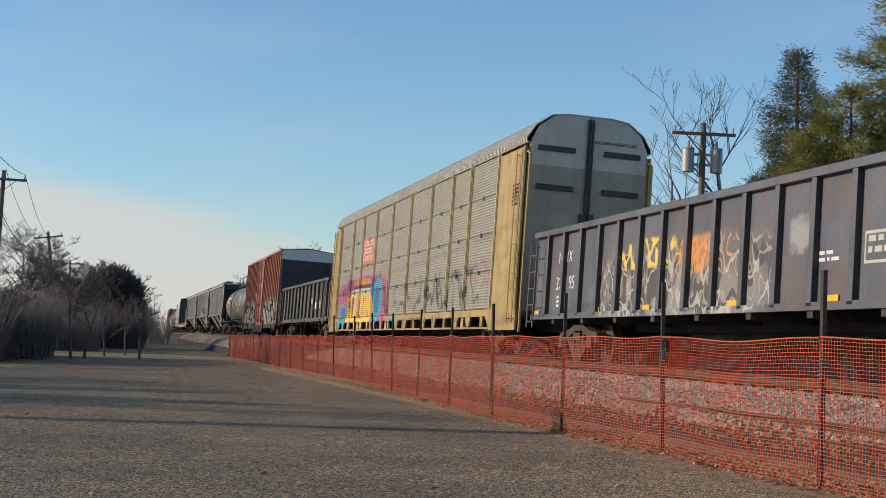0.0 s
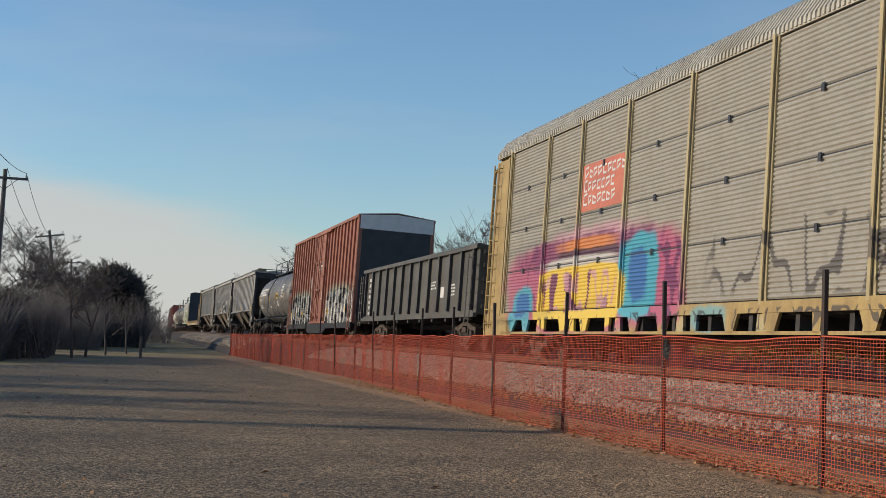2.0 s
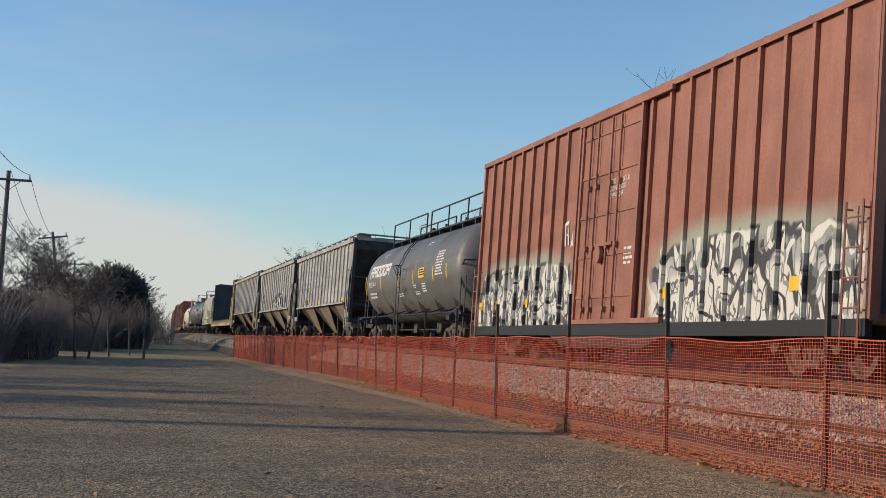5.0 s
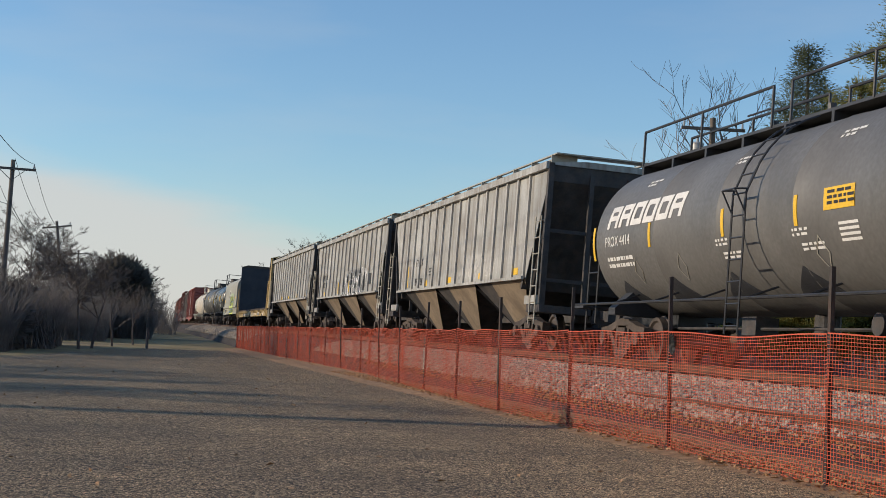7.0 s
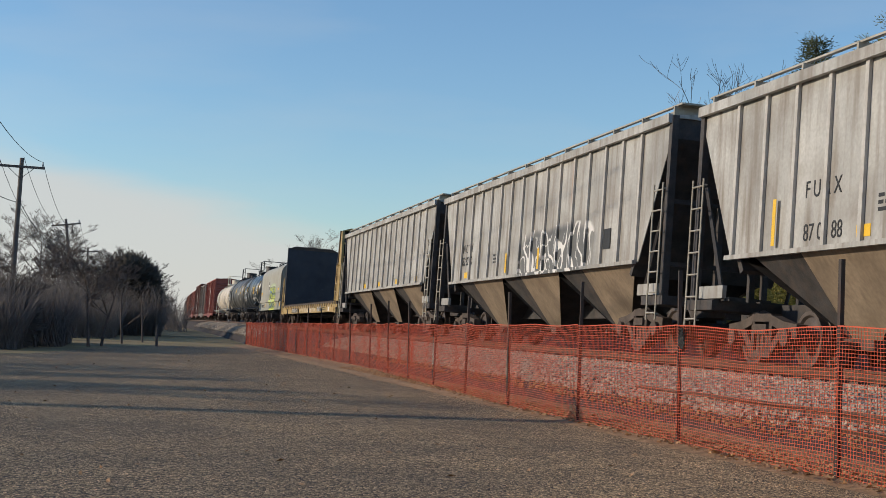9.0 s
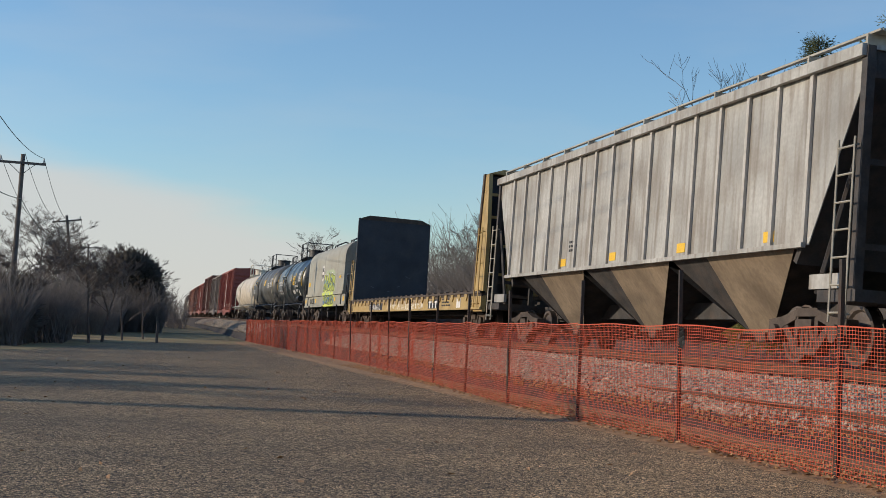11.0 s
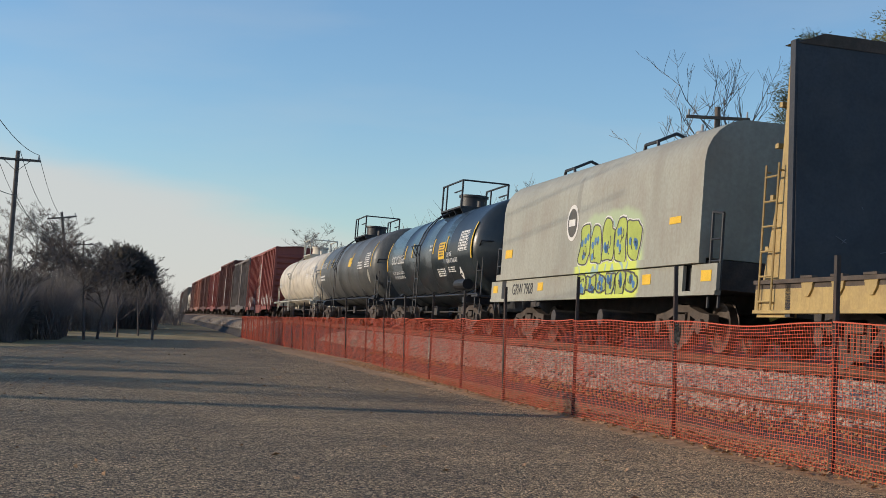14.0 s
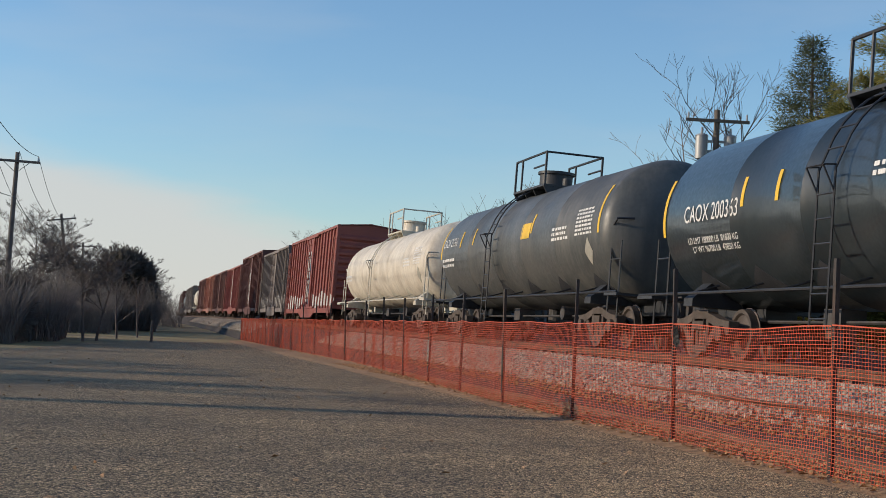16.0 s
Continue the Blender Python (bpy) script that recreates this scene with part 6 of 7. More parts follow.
f1, h = bulkhead_flat("empty yellow bulkhead flat car with dark boarded bulkheads", 172.7, 194.75)
xs = W0 - 0.032
lettering("car_number", "TTPX 806172", "white", f1, 0.28, 5.9, 0.78, xs, stretch=1.4)
patch(f1, "rib_dark", xs + 0.001, 3.25, 5.98, 0.755, 1.01, "number_field", t=0.002)
patch(f1, "rib_dark", xs + 0.001, -6.05, -4.55, 0.755, 1.0, "logo_field", t=0.002)
bm = bmesh.new()
for k in range(3):
    plate(bm, xs - 0.003, -5.00 - k * 0.42, -4.65 - k * 0.42, 0.94, 0.985)
    plate(bm, xs - 0.003, -4.88 - k * 0.42, -4.77 - k * 0.42, 0.77, 0.94)
part("logo_shape", bm, "white", f1)
respray(f1, ("side_sill",), [("line", (0.7, 0.66, 0.55), 0.9, -0.6, 0.9, 3.4, 0.16, 0.3, 0.035, 3.0), ("line", (0.7, 0.66, 0.55), 0.8, -0.8, 0.9, 3.2, 0.15, 0.3, 0.02, 4.5), ("field", (0.24, 0.15, 0.08), 0.6, 1.0, 1.05, 9.0, 0.14, 0.8, 1.2, 2.0)])
patch(f1, "white", xs - 0.002, -h + 2.25, -h + 2.7, 0.75, 1.04, "stencil_panel")
data_lines(f1, "black", xs, -h + 6.0, 1.0, 0.9, 3, seed=41)
data_lines(f1, "black", xs, -h + 4.6, 1.0, 1.0, 3, seed=42)

c1, h = hood_car("beige covered coil car with lime green and blue graffiti", 196.2, 209.75)
xs = W0 - 0.004
lettering("reporting_mark", "GRW 7908", "black", c1, 0.36, 4.85, 1.06, W0 - 0.002, stretch=1.0)
bm = bmesh.new()
rnd = random.Random(3)
blob(bm, xs, 0.6, 2.5, 0.38, 0.38, rnd, 28, 0.0)
part("logo_ring", bm, "white", c1, "round white and dark green badge")
bm = bmesh.new()
blob(bm, xs - 0.005, 0.6, 2.5, 0.30, 0.30, rnd, 28, 0.0)
part("logo_disc", bm, "gon_dark", c1)
bm = bmesh.new()
plate(bm, xs - 0.01, 0.4, 0.8, 2.43, 2.57)
part("logo_bar", bm, "white", c1)
bubble_letters(c1, "lime", "spray_dark", "white", xs, -3.4, 0.05, 1.56, 2.38, 5, 0.028, 71, "bluespray", 1.1)
bubble_letters(c1, "lime", "spray_dark", None, W0 - 0.002, -3.3, 0.0, 0.99, 1.4, 6, 0.035, 75, "bluespray")
respray(c1, ("hood", "side_sill", "hood_rim"), [("field", (0.42, 0.52, 0.30), 0.8, -1.7, 1.75, 1.95, 0.9, 0.3, 0.35, 1.3), ("field", (0.62, 0.70, 0.10), 0.9, -1.7, 1.35, 1.85, 0.62, 0.3, 0.4, 1.6),
                 ("line", (0.30, 0.45, 0.48), 0.9, -1.7, 1.7, 1.8, 0.75, 0.3, 0.03, 1.8), ("field", (0.17, 0.17, 0.15), 0.4, 0.3, 3.1, 0.16, 0.5, 0.8, 0.5, 2.0), ("field", (0.24, 0.22, 0.17), 0.35, -4.0, 2.9, 0.3, 0.9, 0.9, 0.5, 1.0)])
# black plates paint in the shade of gaps in the sill
for y in (h - 1.15, -2.45):
    patch(c1, "black", W0 + 0.002, y - 0.16, y + 0.16, 0.97, 1.4, "sill_gap", "black patch for the shade of a gap in the side sill", 0.004)
for y in (h - 0.2, 2.8, -3.6, -h + 0.6):
    patch(c1, "brightyellow", W0 - 0.002, y - 0.4, y, 1.12, 1.3, "reflector", "yellow reflector patch")
patch(c1, "brightyellow", xs, h - 1.7, h - 1.1, 1.95, 2.15, "notice")
patch(c1, "brightyellow", xs, -5.2, -4.7, 2.13, 2.25, "notice")


def tank_marks(c, h, hl, r, zc, mark, seed, stripes):
    if mark:
        wrap_on(lettering("reporting_mark", mark, "white", c, 0.36, hl - 0.5, zc + 0.22, W0, stretch=0.8), r, zc)
    wrap_on(data_lines(c, "white", W0, hl - 0.6, zc - 0.2, 1.3, 2, 0.15, seed=seed), r, zc)
    wrap_on(data_lines(c, "white", W0, -hl + 2.2, zc + 0.42, 1.0, 7, 0.085, seed=seed + 1), r, zc)
    wrap_on(data_lines(c, "white", W0, -hl + 3.8, zc + 0.1, 1.0, 3, 0.11, seed=seed + 2), r, zc)
    if stripes:
        for k, y in enumerate((hl - 0.4, hl - 2.6, hl - 4.0, -2.0, -hl + 0.75)):
            bm = bmesh.new()
            tank_strip(bm, y - 0.05, y + 0.05, -4 if k in (0, 4) else 6, 36 if k in (0, 4) else 24, r, zc, 0.008)
            part("yellow_stripe", bm, "brightyellow", c, "yellow reflective stripe")
        wrap_on(patch(c, "brightyellow", W0, -1.9, -1.2, zc + 0.05, zc + 0.42, "notice"), r, zc)
    y = -hl + 1.4
    bm = bmesh.new()
    slab(bm, [(y - 0.24, zc - 0.45), (y, zc - 0.15), (y + 0.24, zc - 0.45), (y, zc - 0.75)], W0 - 0.006, W0)
    wrap_on(part("placard_holder", bm, "galv", c, "square placard holder set on its corner"), r, zc)


t2, h, hl = tank_car("glossy black tank car with yellow stripes and white lettering", 211.0, 225.6, 1.48, 2.34, "tank_black", "dome")
r, zc = 1.48, 2.34
wrap_on(lettering("reporting_mark", "CAOX 200363", "white", t2, 0.40, 5.2, zc - 0.12, W0, stretch=0.84), r, zc)
for k, y in enumerate((hl - 0.5, 3.0, 1.85, -1.3, -3.0, -hl + 0.55)):
    bm = bmesh.new()
    tank_strip(bm, y - 0.05, y + 0.05, -12 if k in (0, 5) else 0, 28 if k in (0, 5) else 18, r, zc, 0.008)
    part("yellow_stripe", bm, "brightyellow", t2, "yellow reflective stripe")
wrap_on(patch(t2, "brightyellow", W0, -2.8, -2.05, zc - 0.2, zc + 0.3, "notice", "yellow notice with small dark lines"), r, zc)
wrap_on(data_lines(t2, "gon_dark", W0 - 0.012, -2.15, zc + 0.2, 0.5, 5, 0.08, seed=81), r, zc)
bm = bmesh.new()
for z in np.linspace(zc - 0.06, zc + 0.50, 8):      # ruled test table
    plate(bm, W0, -5.55, -4.5, z, z + 0.012, 0.003)
for y in (-4.5, -4.75, -5.05, -5.3, -5.55):
    plate(bm, W0, y - 0.012, y, zc - 0.06, zc + 0.512, 0.003)
wrap_on(part("ruled_table", bm, "white", t2, "white ruled inspection table"), r, zc)
wrap_on(data_lines(t2, "white", W0, -4.55, zc + 0.455, 0.85, 7, 0.08, seed=82), r, zc)
wrap_on(data_lines(t2, "white", W0, -0.75, zc + 0.22, 0.3, 2, 0.12, seed=83), r, zc)
wrap_on(lettering("hazard_notice", "CHLORINE\nINHALATION HAZARD", "white", t2, 0.19, -3.1, zc - 0.16, W0, stretch=0.66), r, zc)
wrap_on(data_lines(t2, "white", W0, -3.15, zc - 0.5, 0.7, 3, 0.06, seed=84), r, zc)
wrap_on(data_lines(t2, "white", W0, -1.75, zc - 0.52, 0.9, 4, 0.065, seed=85), r, zc)
bm = bmesh.new()
rod(bm, (W0 + 0.1, -hl + 2.0, zc - 1.0), (W0 + 0.1, -hl + 0.9, zc - 1.0), 0.15, 14)
part("air_reservoir", bm, "black", t2, "black air cylinder")
bm = bmesh.new()
slab(bm, [(-4.76, zc - 0.70), (-4.58, zc - 0.47), (-4.40, zc - 0.70), (-4.58, zc - 0.93)], W0 - 0.006, W0)
wrap_on(part("placard", bm, "white", t2, "white hazard placard set on its corner"), r, zc)
wrap_on(lettering("placard_number", "1017", "black", t2, 0.11, -4.46, zc - 0.745, W0 - 0.012, stretch=0.9), r, zc)
wrap_on(lettering("load_limit", "LD LMT 180000 LB  81600 KG\n   LT WT 96700 LB  43850 KG", "white", t2, 0.15, 5.1, 1.86, W0), 1.48, 2.34)
t3, h, hl = tank_car("dusty dark grey tank car with faded lettering", 226.3, 242.7, 1.48, 2.34, "tank_dark", "dome", mid=1.0)
tank_marks(t3, h, hl, 1.48, 2.34, "CAOX 21766", 84, True)
t4, h, hl = tank_car("dirty off-white tank car with a white top platform", 243.3, 261.3, 1.36, 2.28, "tank_white", "white", mid=0.8)
tank_marks(t4, h, hl, 1.36, 2.28, "", 87, False)

far = [("bright red boxcar with a weathered ribbed door", 262.6, 279.6, 4.5, "red2"), ("weathered grey boxcar with faded side", 281.0, 295.0, 4.4, "greybox"),
       ("tall dull maroon weathered boxcar", 296.5, 312.3, 4.75, "maroon"), ("bright red boxcar with pale patches", 314.0, 328.6, 4.3, "red2"),
       ("dull maroon boxcar with rusty streaks", 330.1, 344.6, 4.3, "maroon"), ("dull oxide red weathered boxcar", 346.0, 360.6, 4.3, "red"), ("dull maroon boxcar with dark streaks", 362.0, 376.1, 4.3, "maroon")]
for k, (label, a, b, top, paint) in enumerate(far):
    c, h = boxcar(label, a, b, top, paint, 8, 1.3, seed=k, spin=False)
    if k < 2:
        tag_fill(c, "paleblue", W0 + 0.05, -h + 0.5, h - 0.5, 0.8, 1.5, 7, 91 + k, rough=0.4)
    if k in (0, 2, 3):
        patch(c, "paleblue", W0 - 0.02, -0.5, 0.6, 1.0, 3.6, "faded_door_patch")
tank_car("dirty white tank car far back", 377.7, 392.2, 1.4, 2.3, "tank_white", "white", spin=False)
boxcar("dark grey weathered old boxcar", 393.8, 408.2, 4.1, "greybox", 8, 1.3, spin=False)
boxcar("dark grey weathered old boxcar", 409.8, 424.2, 4.1, "greybox", 8, 1.3, spin=False)
tank_car("plain black weathered tank car", 425.8, 440.8, 1.45, 2.35, "tank_black", "dome", spin=False)
boxcar("dull maroon weathered old boxcar", 442.4, 457.2, 4.3, "maroon", 8, 1.3, spin=False)
for k, (a, b, top, paint, label) in enumerate(((458.8, 473.2, 4.0, "greybox", "grey weathered boxcar near the end"), (474.8, 489.4, 4.3, "maroon", "maroon weathered boxcar near the end"), (491.0, 505.6, 4.0, "hopper", "pale dusty boxcar near the end"), (507.2, 521.8, 4.2, "greybox", "grey weathered boxcar near the end"), (518.2, 532.8, 4.1, "maroon", "maroon weathered boxcar near the end"))):
    boxcar(label, a, b, top, paint, 8, 1.3, spin=False)

# ---- the fence ----
FENCE_Y0, FENCE_Y1, MESH_H = 3.9, 83.6, 1.32


def fence_x(y):
    return 6.0 + 0.8 * min(max((y - 22.0) / 16.0, 0.0), 1.0)


fence = tagged(new("safety_fence"), "orange plastic mesh safety fence on dark steel posts", "fence")
post_ys = [FENCE_Y0 + 3.53 * i for i in range(23)]
bm = bmesh.new()
chan = [(-0.024, -0.024), (0.016, -0.024), (0.016, -0.018), (-0.018, -0.018), (-0.018, 0.018), (0.016, 0.018), (0.016, 0.024), (-0.024, 0.024)]
lower, upper = [[bm.verts.new((x, y, z)) for x, y in chan] for z in (0.0, 1.0)]
for i in range(8):
    bm.faces.new((lower[i], lower[(i + 1) % 8], upper[(i + 1) % 8], upper[i]))
bm.faces.new(upper)
post_mesh = mesh_of("post", bm, "post")
rnd = random.Random(12)
for y in post_ys:
    p = put("post", post_mesh, fence, m=pose(fence_x(y) + 0.03, y, -0.05, rnd.uniform(-1.5, 1.2), rnd.uniform(-1.5, 1.5), rnd.uniform(-10, 10)) @ Matrix.Diagonal((1, 1, 1.95 + rnd.uniform(-0.06, 0.05), 1)))


def mesh_span(y0, y1, seed):
    """Plastic net between two posts: cross strands and upright strands, sagging a little, slack at the foot."""
    rnd = random.Random(seed)
    rows, cw = 40, 0.050
    cols = int(round((y1 - y0) / cw))
    sag, lean = rnd.uniform(0.0, 0.03), rnd.uniform(-0.05, 0.05)
    ph = rnd.uniform(0, 6.28)

    def at(u, v):
        y = y0 + (y1 - y0) * u
        top = MESH_H - sag * math.sin(math.pi * u) + 0.012 * math.sin(9 * u + ph)
        z = 0.02 + (top - 0.02) * v + 0.01 * math.sin(7 * u + 5 * v + ph) * (1 - v)
        x = fence_x(y) + 0.02 * math.sin(11 * u + ph) * (1 - abs(2 * v - 1)) + lean * math.sin(math.pi * u) * math.sin(math.pi * v) - 0.10 * max(0.0, 0.12 - v) * (1 + math.sin(17 * u + ph))
        return x, y + 0.02 * math.sin(6 * v + ph), z

    verts, faces = [], []

    def strand(points, half_y, half_z):
        base = len(verts)
        for x, y, z in points:
            for dx, k in ((-0.0015, -1), (-0.0015, 1), (0.0015, 1), (0.0015, -1)):
                verts.append((x + dx, y + k * half_y, z + k * half_z))
        for i in range(len(points) - 1):
            a, b = base + 4 * i, base + 4 * i + 4
            for j in range(4):
                k = (j + 1) % 4
                faces.append((a + j, a + k, b + k, b + j))

    for i in range(rows + 1):
        v = i / rows
        strand([at(u, v) for u in np.linspace(0, 1, 15)], 0, 0.0022 if 0 < i < rows else 0.006)
    for i in range(cols):
        u = i / cols
        strand([at(u, v) for v in np.linspace(0, 1, 8)], 0.0023, 0)
    return from_lists("net", verts, faces, "orange")


for i in range(len(post_ys) - 1):
    put("net", mesh_span(post_ys[i], post_ys[i + 1], i), fence)

# a scrap of black plastic caught on the net
rnd = random.Random(3)
bm = bmesh.new()
prev = None
for k in range(9):
    v = k / 8
    half = 0.075 * (0.55 + 0.6 * math.sin(math.pi * min(1.0, 0.15 + v * 0.95))) * rnd.uniform(0.8, 1.15)
    mid = 0.02 * math.sin(4 * v)
    row = [bm.verts.new((fence_x(14.34) - 0.012 - 0.012 * math.sin(7 * v + j * 2.2) - 0.01, 14.34 + mid + half * (j / 2 - 1) + rnd.uniform(-0.008, 0.008), 1.295 - 0.235 * v + rnd.uniform(-0.006, 0.006))) for j in range(5)]
    if prev:
        for j in range(4):
            bm.faces.new((prev[j], prev[j + 1], row[j + 1], row[j]))
    prev = row
bmesh.ops.solidify(bm, geom=bm.faces[:], thickness=0.003)
tagged(new("plastic_scrap", mesh_of("plastic_scrap", bm, "black")), "torn scrap of black plastic caught on the orange net", "scrap")

# lengths of old rail left along the foot of the bank behind the fence
bm = bmesh.new()
prism(bm, [(a * 1.15, (b + 0.15) * 1.15) for a, b in RAILSEC], 2.0, 19.5)
spare_mesh = mesh_of("spare_rail", bm, "steel_rail")
for x, z, turn, lean in ((7.32, 0.30, -0.3, 12), (7.08, 0.13, -0.9, -6), (6.92, 0.03, -0.4, 75)):
    spare = tagged(new("spare_rail", spare_mesh), "rusty length of spare rail lying at the foot of the bank", "rail", group="spare rails")
    spare.matrix_basis = pose(x, 0, z, 0, lean, turn)

# loose stones on the bank and the shoulder
rnd = np.random.RandomState(7)


def stones(count, ys, material, size, name, label, dx0, span):
    base = np.array([(1, 0, 0), (-1, 0, 0), (0, 1, 0), (0, -1, 0), (0, 0, 1), (0, 0, -1)], float)
    tri = np.array([(0, 2, 4), (2, 1, 4), (1, 3, 4), (3, 0, 4), (2, 0, 5), (1, 2, 5), (3, 1, 5), (0, 3, 5)])
    u = rnd.rand(count)
    y = ys[0] + (ys[1] - ys[0]) * rnd.rand(count) ** 1.5
    dx = dx0 + span * u
    z = np.interp(dx, [-3.65, -3.3, -2.9, -2.0, -1.42], [0.02, -0.60 + RAIL, -0.32 + RAIL, -0.13 + RAIL, -0.17 + RAIL]) + np.where(dx > -3.4, GRADE * y, 0.0)
    if ys[1] > 100:
        z = z + np.array([track(k)[2] - RAIL - GRADE * k for k in y])
    c = np.stack([CX + dx, y, z + 0.006], 1)
    a, b, g = (rnd.rand(count, 1, 1) * 6.28 for _ in range(3))
    v = base[None] * (size * (0.55 + 0.75 * rnd.rand(count, 6, 1)))
    x1 = v[..., 0:1] * np.cos(a) - v[..., 1:2] * np.sin(a)
    y1 = v[..., 0:1] * np.sin(a) + v[..., 1:2] * np.cos(a)
    y2 = y1 * np.cos(b) - v[..., 2:3] * np.sin(b)
    z2 = y1 * np.sin(b) + v[..., 2:3] * np.cos(b)
    v = np.concatenate([x1, y2, z2], 2) + c[:, None]
    f = tri[None] + (np.arange(count) * 6)[:, None, None]
    me = bpy.data.meshes.new(name)
    me.from_pydata(v.reshape(-1, 3).tolist(), [], f.reshape(-1, 3).tolist())
    me.materials.append(M[material])
    return tagged(new(name, me), label, "ballast", kind="stuff")


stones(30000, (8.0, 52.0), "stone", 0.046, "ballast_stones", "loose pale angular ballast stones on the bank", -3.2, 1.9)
stones(5000, (7.0, 40.0), "leaf", 0.035, "soil_crumbs", "brown stones and soil at the foot of the bank", -4.4, 1.25)
stones(5000, (78.0, 150.0), "stone", 0.085, "far_ballast_stones", "loose ballast stones farther along the bank", -3.6, 2.2)

# dead leaves and twigs along the fence and blown over the asphalt
rl = random.Random(99)
verts, faces = [], []
for i in range(6500):
    y = 7 + 50 * rl.random() ** 1.8
    if i < 6200:
        x, z = fence_x(y) + rl.gauss(0.15, 0.28), 0.03
        if x < fence_x(y) - 0.25:
            continue
    else:
        x, z = rl.uniform(-2, 5.7), 0.006
    k, a, up = rl.uniform(0.015, 0.045), rl.uniform(0, 6.28), rl.uniform(0.0, 0.03)
    c, s = math.cos(a) * k, math.sin(a) * k
    n = len(verts)
    verts += [(x - c, y - s, z), (x + s * 0.5, y - c * 0.5, z + up), (x + c, y + s, z + up * 0.5), (x - s * 0.5, y + c * 0.5, z)]
    faces += [(n, n + 1, n + 2), (n, n + 2, n + 3)]
tagged(new("dead_leaves", from_lists("dead_leaves", verts, faces, "leaf")), "curled brown dead leaves along the fence", "leaves", kind="stuff")

# ---- poles and wires ----


def utility_pole(x, y, height, lean, arm, label, material, cans=False, turn=0.0, arms=1, r=0.16):
    z = rise(y)
    p = tagged(new("utility_pole"), label, "utility pole")
    p.matrix_basis = pose(x, y, z - 0.05, 0, lean, turn)
    bm = bmesh.new()
    rod(bm, (0, 0, 0), (0, 0, height), r, 12, r * 0.7)
    part("pole", bm, material, p, smooth=True)
    for k in range(arms):
        zz = height - 0.45 - k * 1.1
        bm = bmesh.new()
        box(bm, -arm, arm, -0.16, -0.06, zz - 0.06, zz + 0.06)
        bars(bm, [(-arm * 0.55, -0.11, zz - 0.05), (0, -0.11, zz - 0.6), (arm * 0.55, -0.11, zz - 0.05)], 0.02, 4)
        part("crossarm", bm, material, p)
        bm = bmesh.new()
        rod(bm, (-arm + 0.1, -0.11, zz + 0.06), (-arm + 0.1, -0.11, zz + 0.3), 0.045, 8, 0.03)
        part("insulator", bm, "transformer", p)
        bm = bmesh.new()
        rod(bm, (arm - 0.1, -0.11, zz + 0.06), (arm - 0.1, -0.11, zz + 0.3), 0.045, 8, 0.03)
        part("insulator", bm, "transformer", p)
    if cans:
        for s in (-1, 1):
            bm = bmesh.new()
            cx = s * 0.56
            rod(bm, (cx, 0.05, height - 1.95), (cx, 0.05, height - 1.05), 0.24, 18)
            rod(bm, (cx, 0.05, height - 1.05), (cx, 0.05, height - 0.98), 0.26, 18, 0.2)
            rod(bm, (cx, 0.05, height - 0.98), (cx, 0.05, height - 0.7), 0.06, 8, 0.04)
            box(bm, min(0, cx), max(0, cx), 0.0, 0.08, height - 1.7, height - 1.6)
            box(bm, min(0, cx), max(0, cx), 0.0, 0.08, height - 1.3, height - 1.2)
            part("transformer", bm, "transformer", p, "grey transformer can", smooth=True)
        bm = bmesh.new()
        for zz in (-2.2, -2.45, -2.7):
            rod(bm, (0.14, 0, height + zz), (0.26, 0, height + zz), 0.04, 8)
        part("insulator", bm, "transformer", p)
    return p


utility_pole(22.2, 50.2, 10.2, 0.9, 1.25, "weathered wooden utility pole with two grey transformer cans", "pole", True, -12)
line = [(-5.72, 72, 9.2, 1.5), (-3.98, 115, 8.95, -7.5), (-4.55, 163, 8.9, -1), (-3.1, 210, 9.2, 0)]
for x, y, hgt, lean in line:
    utility_pole(x, y, hgt, lean, 1.15, "dark wooden utility pole with a crossarm", "poledark", False, -4, r=0.15)


def wire(p, q, sag, r=0.014):
    p, q = Vector(p), Vector(q)
    pts = [p.lerp(q, i / 14) - Vector((0, 0, sag * 4 * (i / 14) * (1 - i / 14))) for i in range(15)]
    bm = bmesh.new()
    bars(bm, pts, r, 4)
    return tagged(new("overhead_wire", mesh_of("overhead_wire", bm, "wire")), "thin black overhead wire between the poles", "wire")


def tip(k, dx, dz):
    x, y, hgt, lean = line[k]
    return (pose(x, y, rise(y), 0, lean, -4) @ Vector((dx, -0.11, hgt + dz)))


back = (-5.9, 28, 9.2)
for dx in (-1.05, 1.05):
    wire(tip(0, dx, -0.2), tip(1, dx, -0.2), 1.6)
    wire(tip(1, dx, -0.2), tip(2, dx, -0.2), 1.4)
    wire(tip(2, dx, -0.2), tip(3, dx, -0.2), 1.3)
    wire((back[0] + dx, back[1], back[2] - 0.2), tip(0, dx, -0.2), 1.0)
wire(tip(0, 0.1, -2.3), tip(1, 0.1, -2.0), 1.0, 0.02)
wire(tip(0, 0.1, 0.0), tip(1, 0.1, 0.0), 1.5)
wire((back[0], back[1], back[2] - 2.3), tip(0, 0.1, -2.3), 0.8, 0.02)

# ---- trees ----


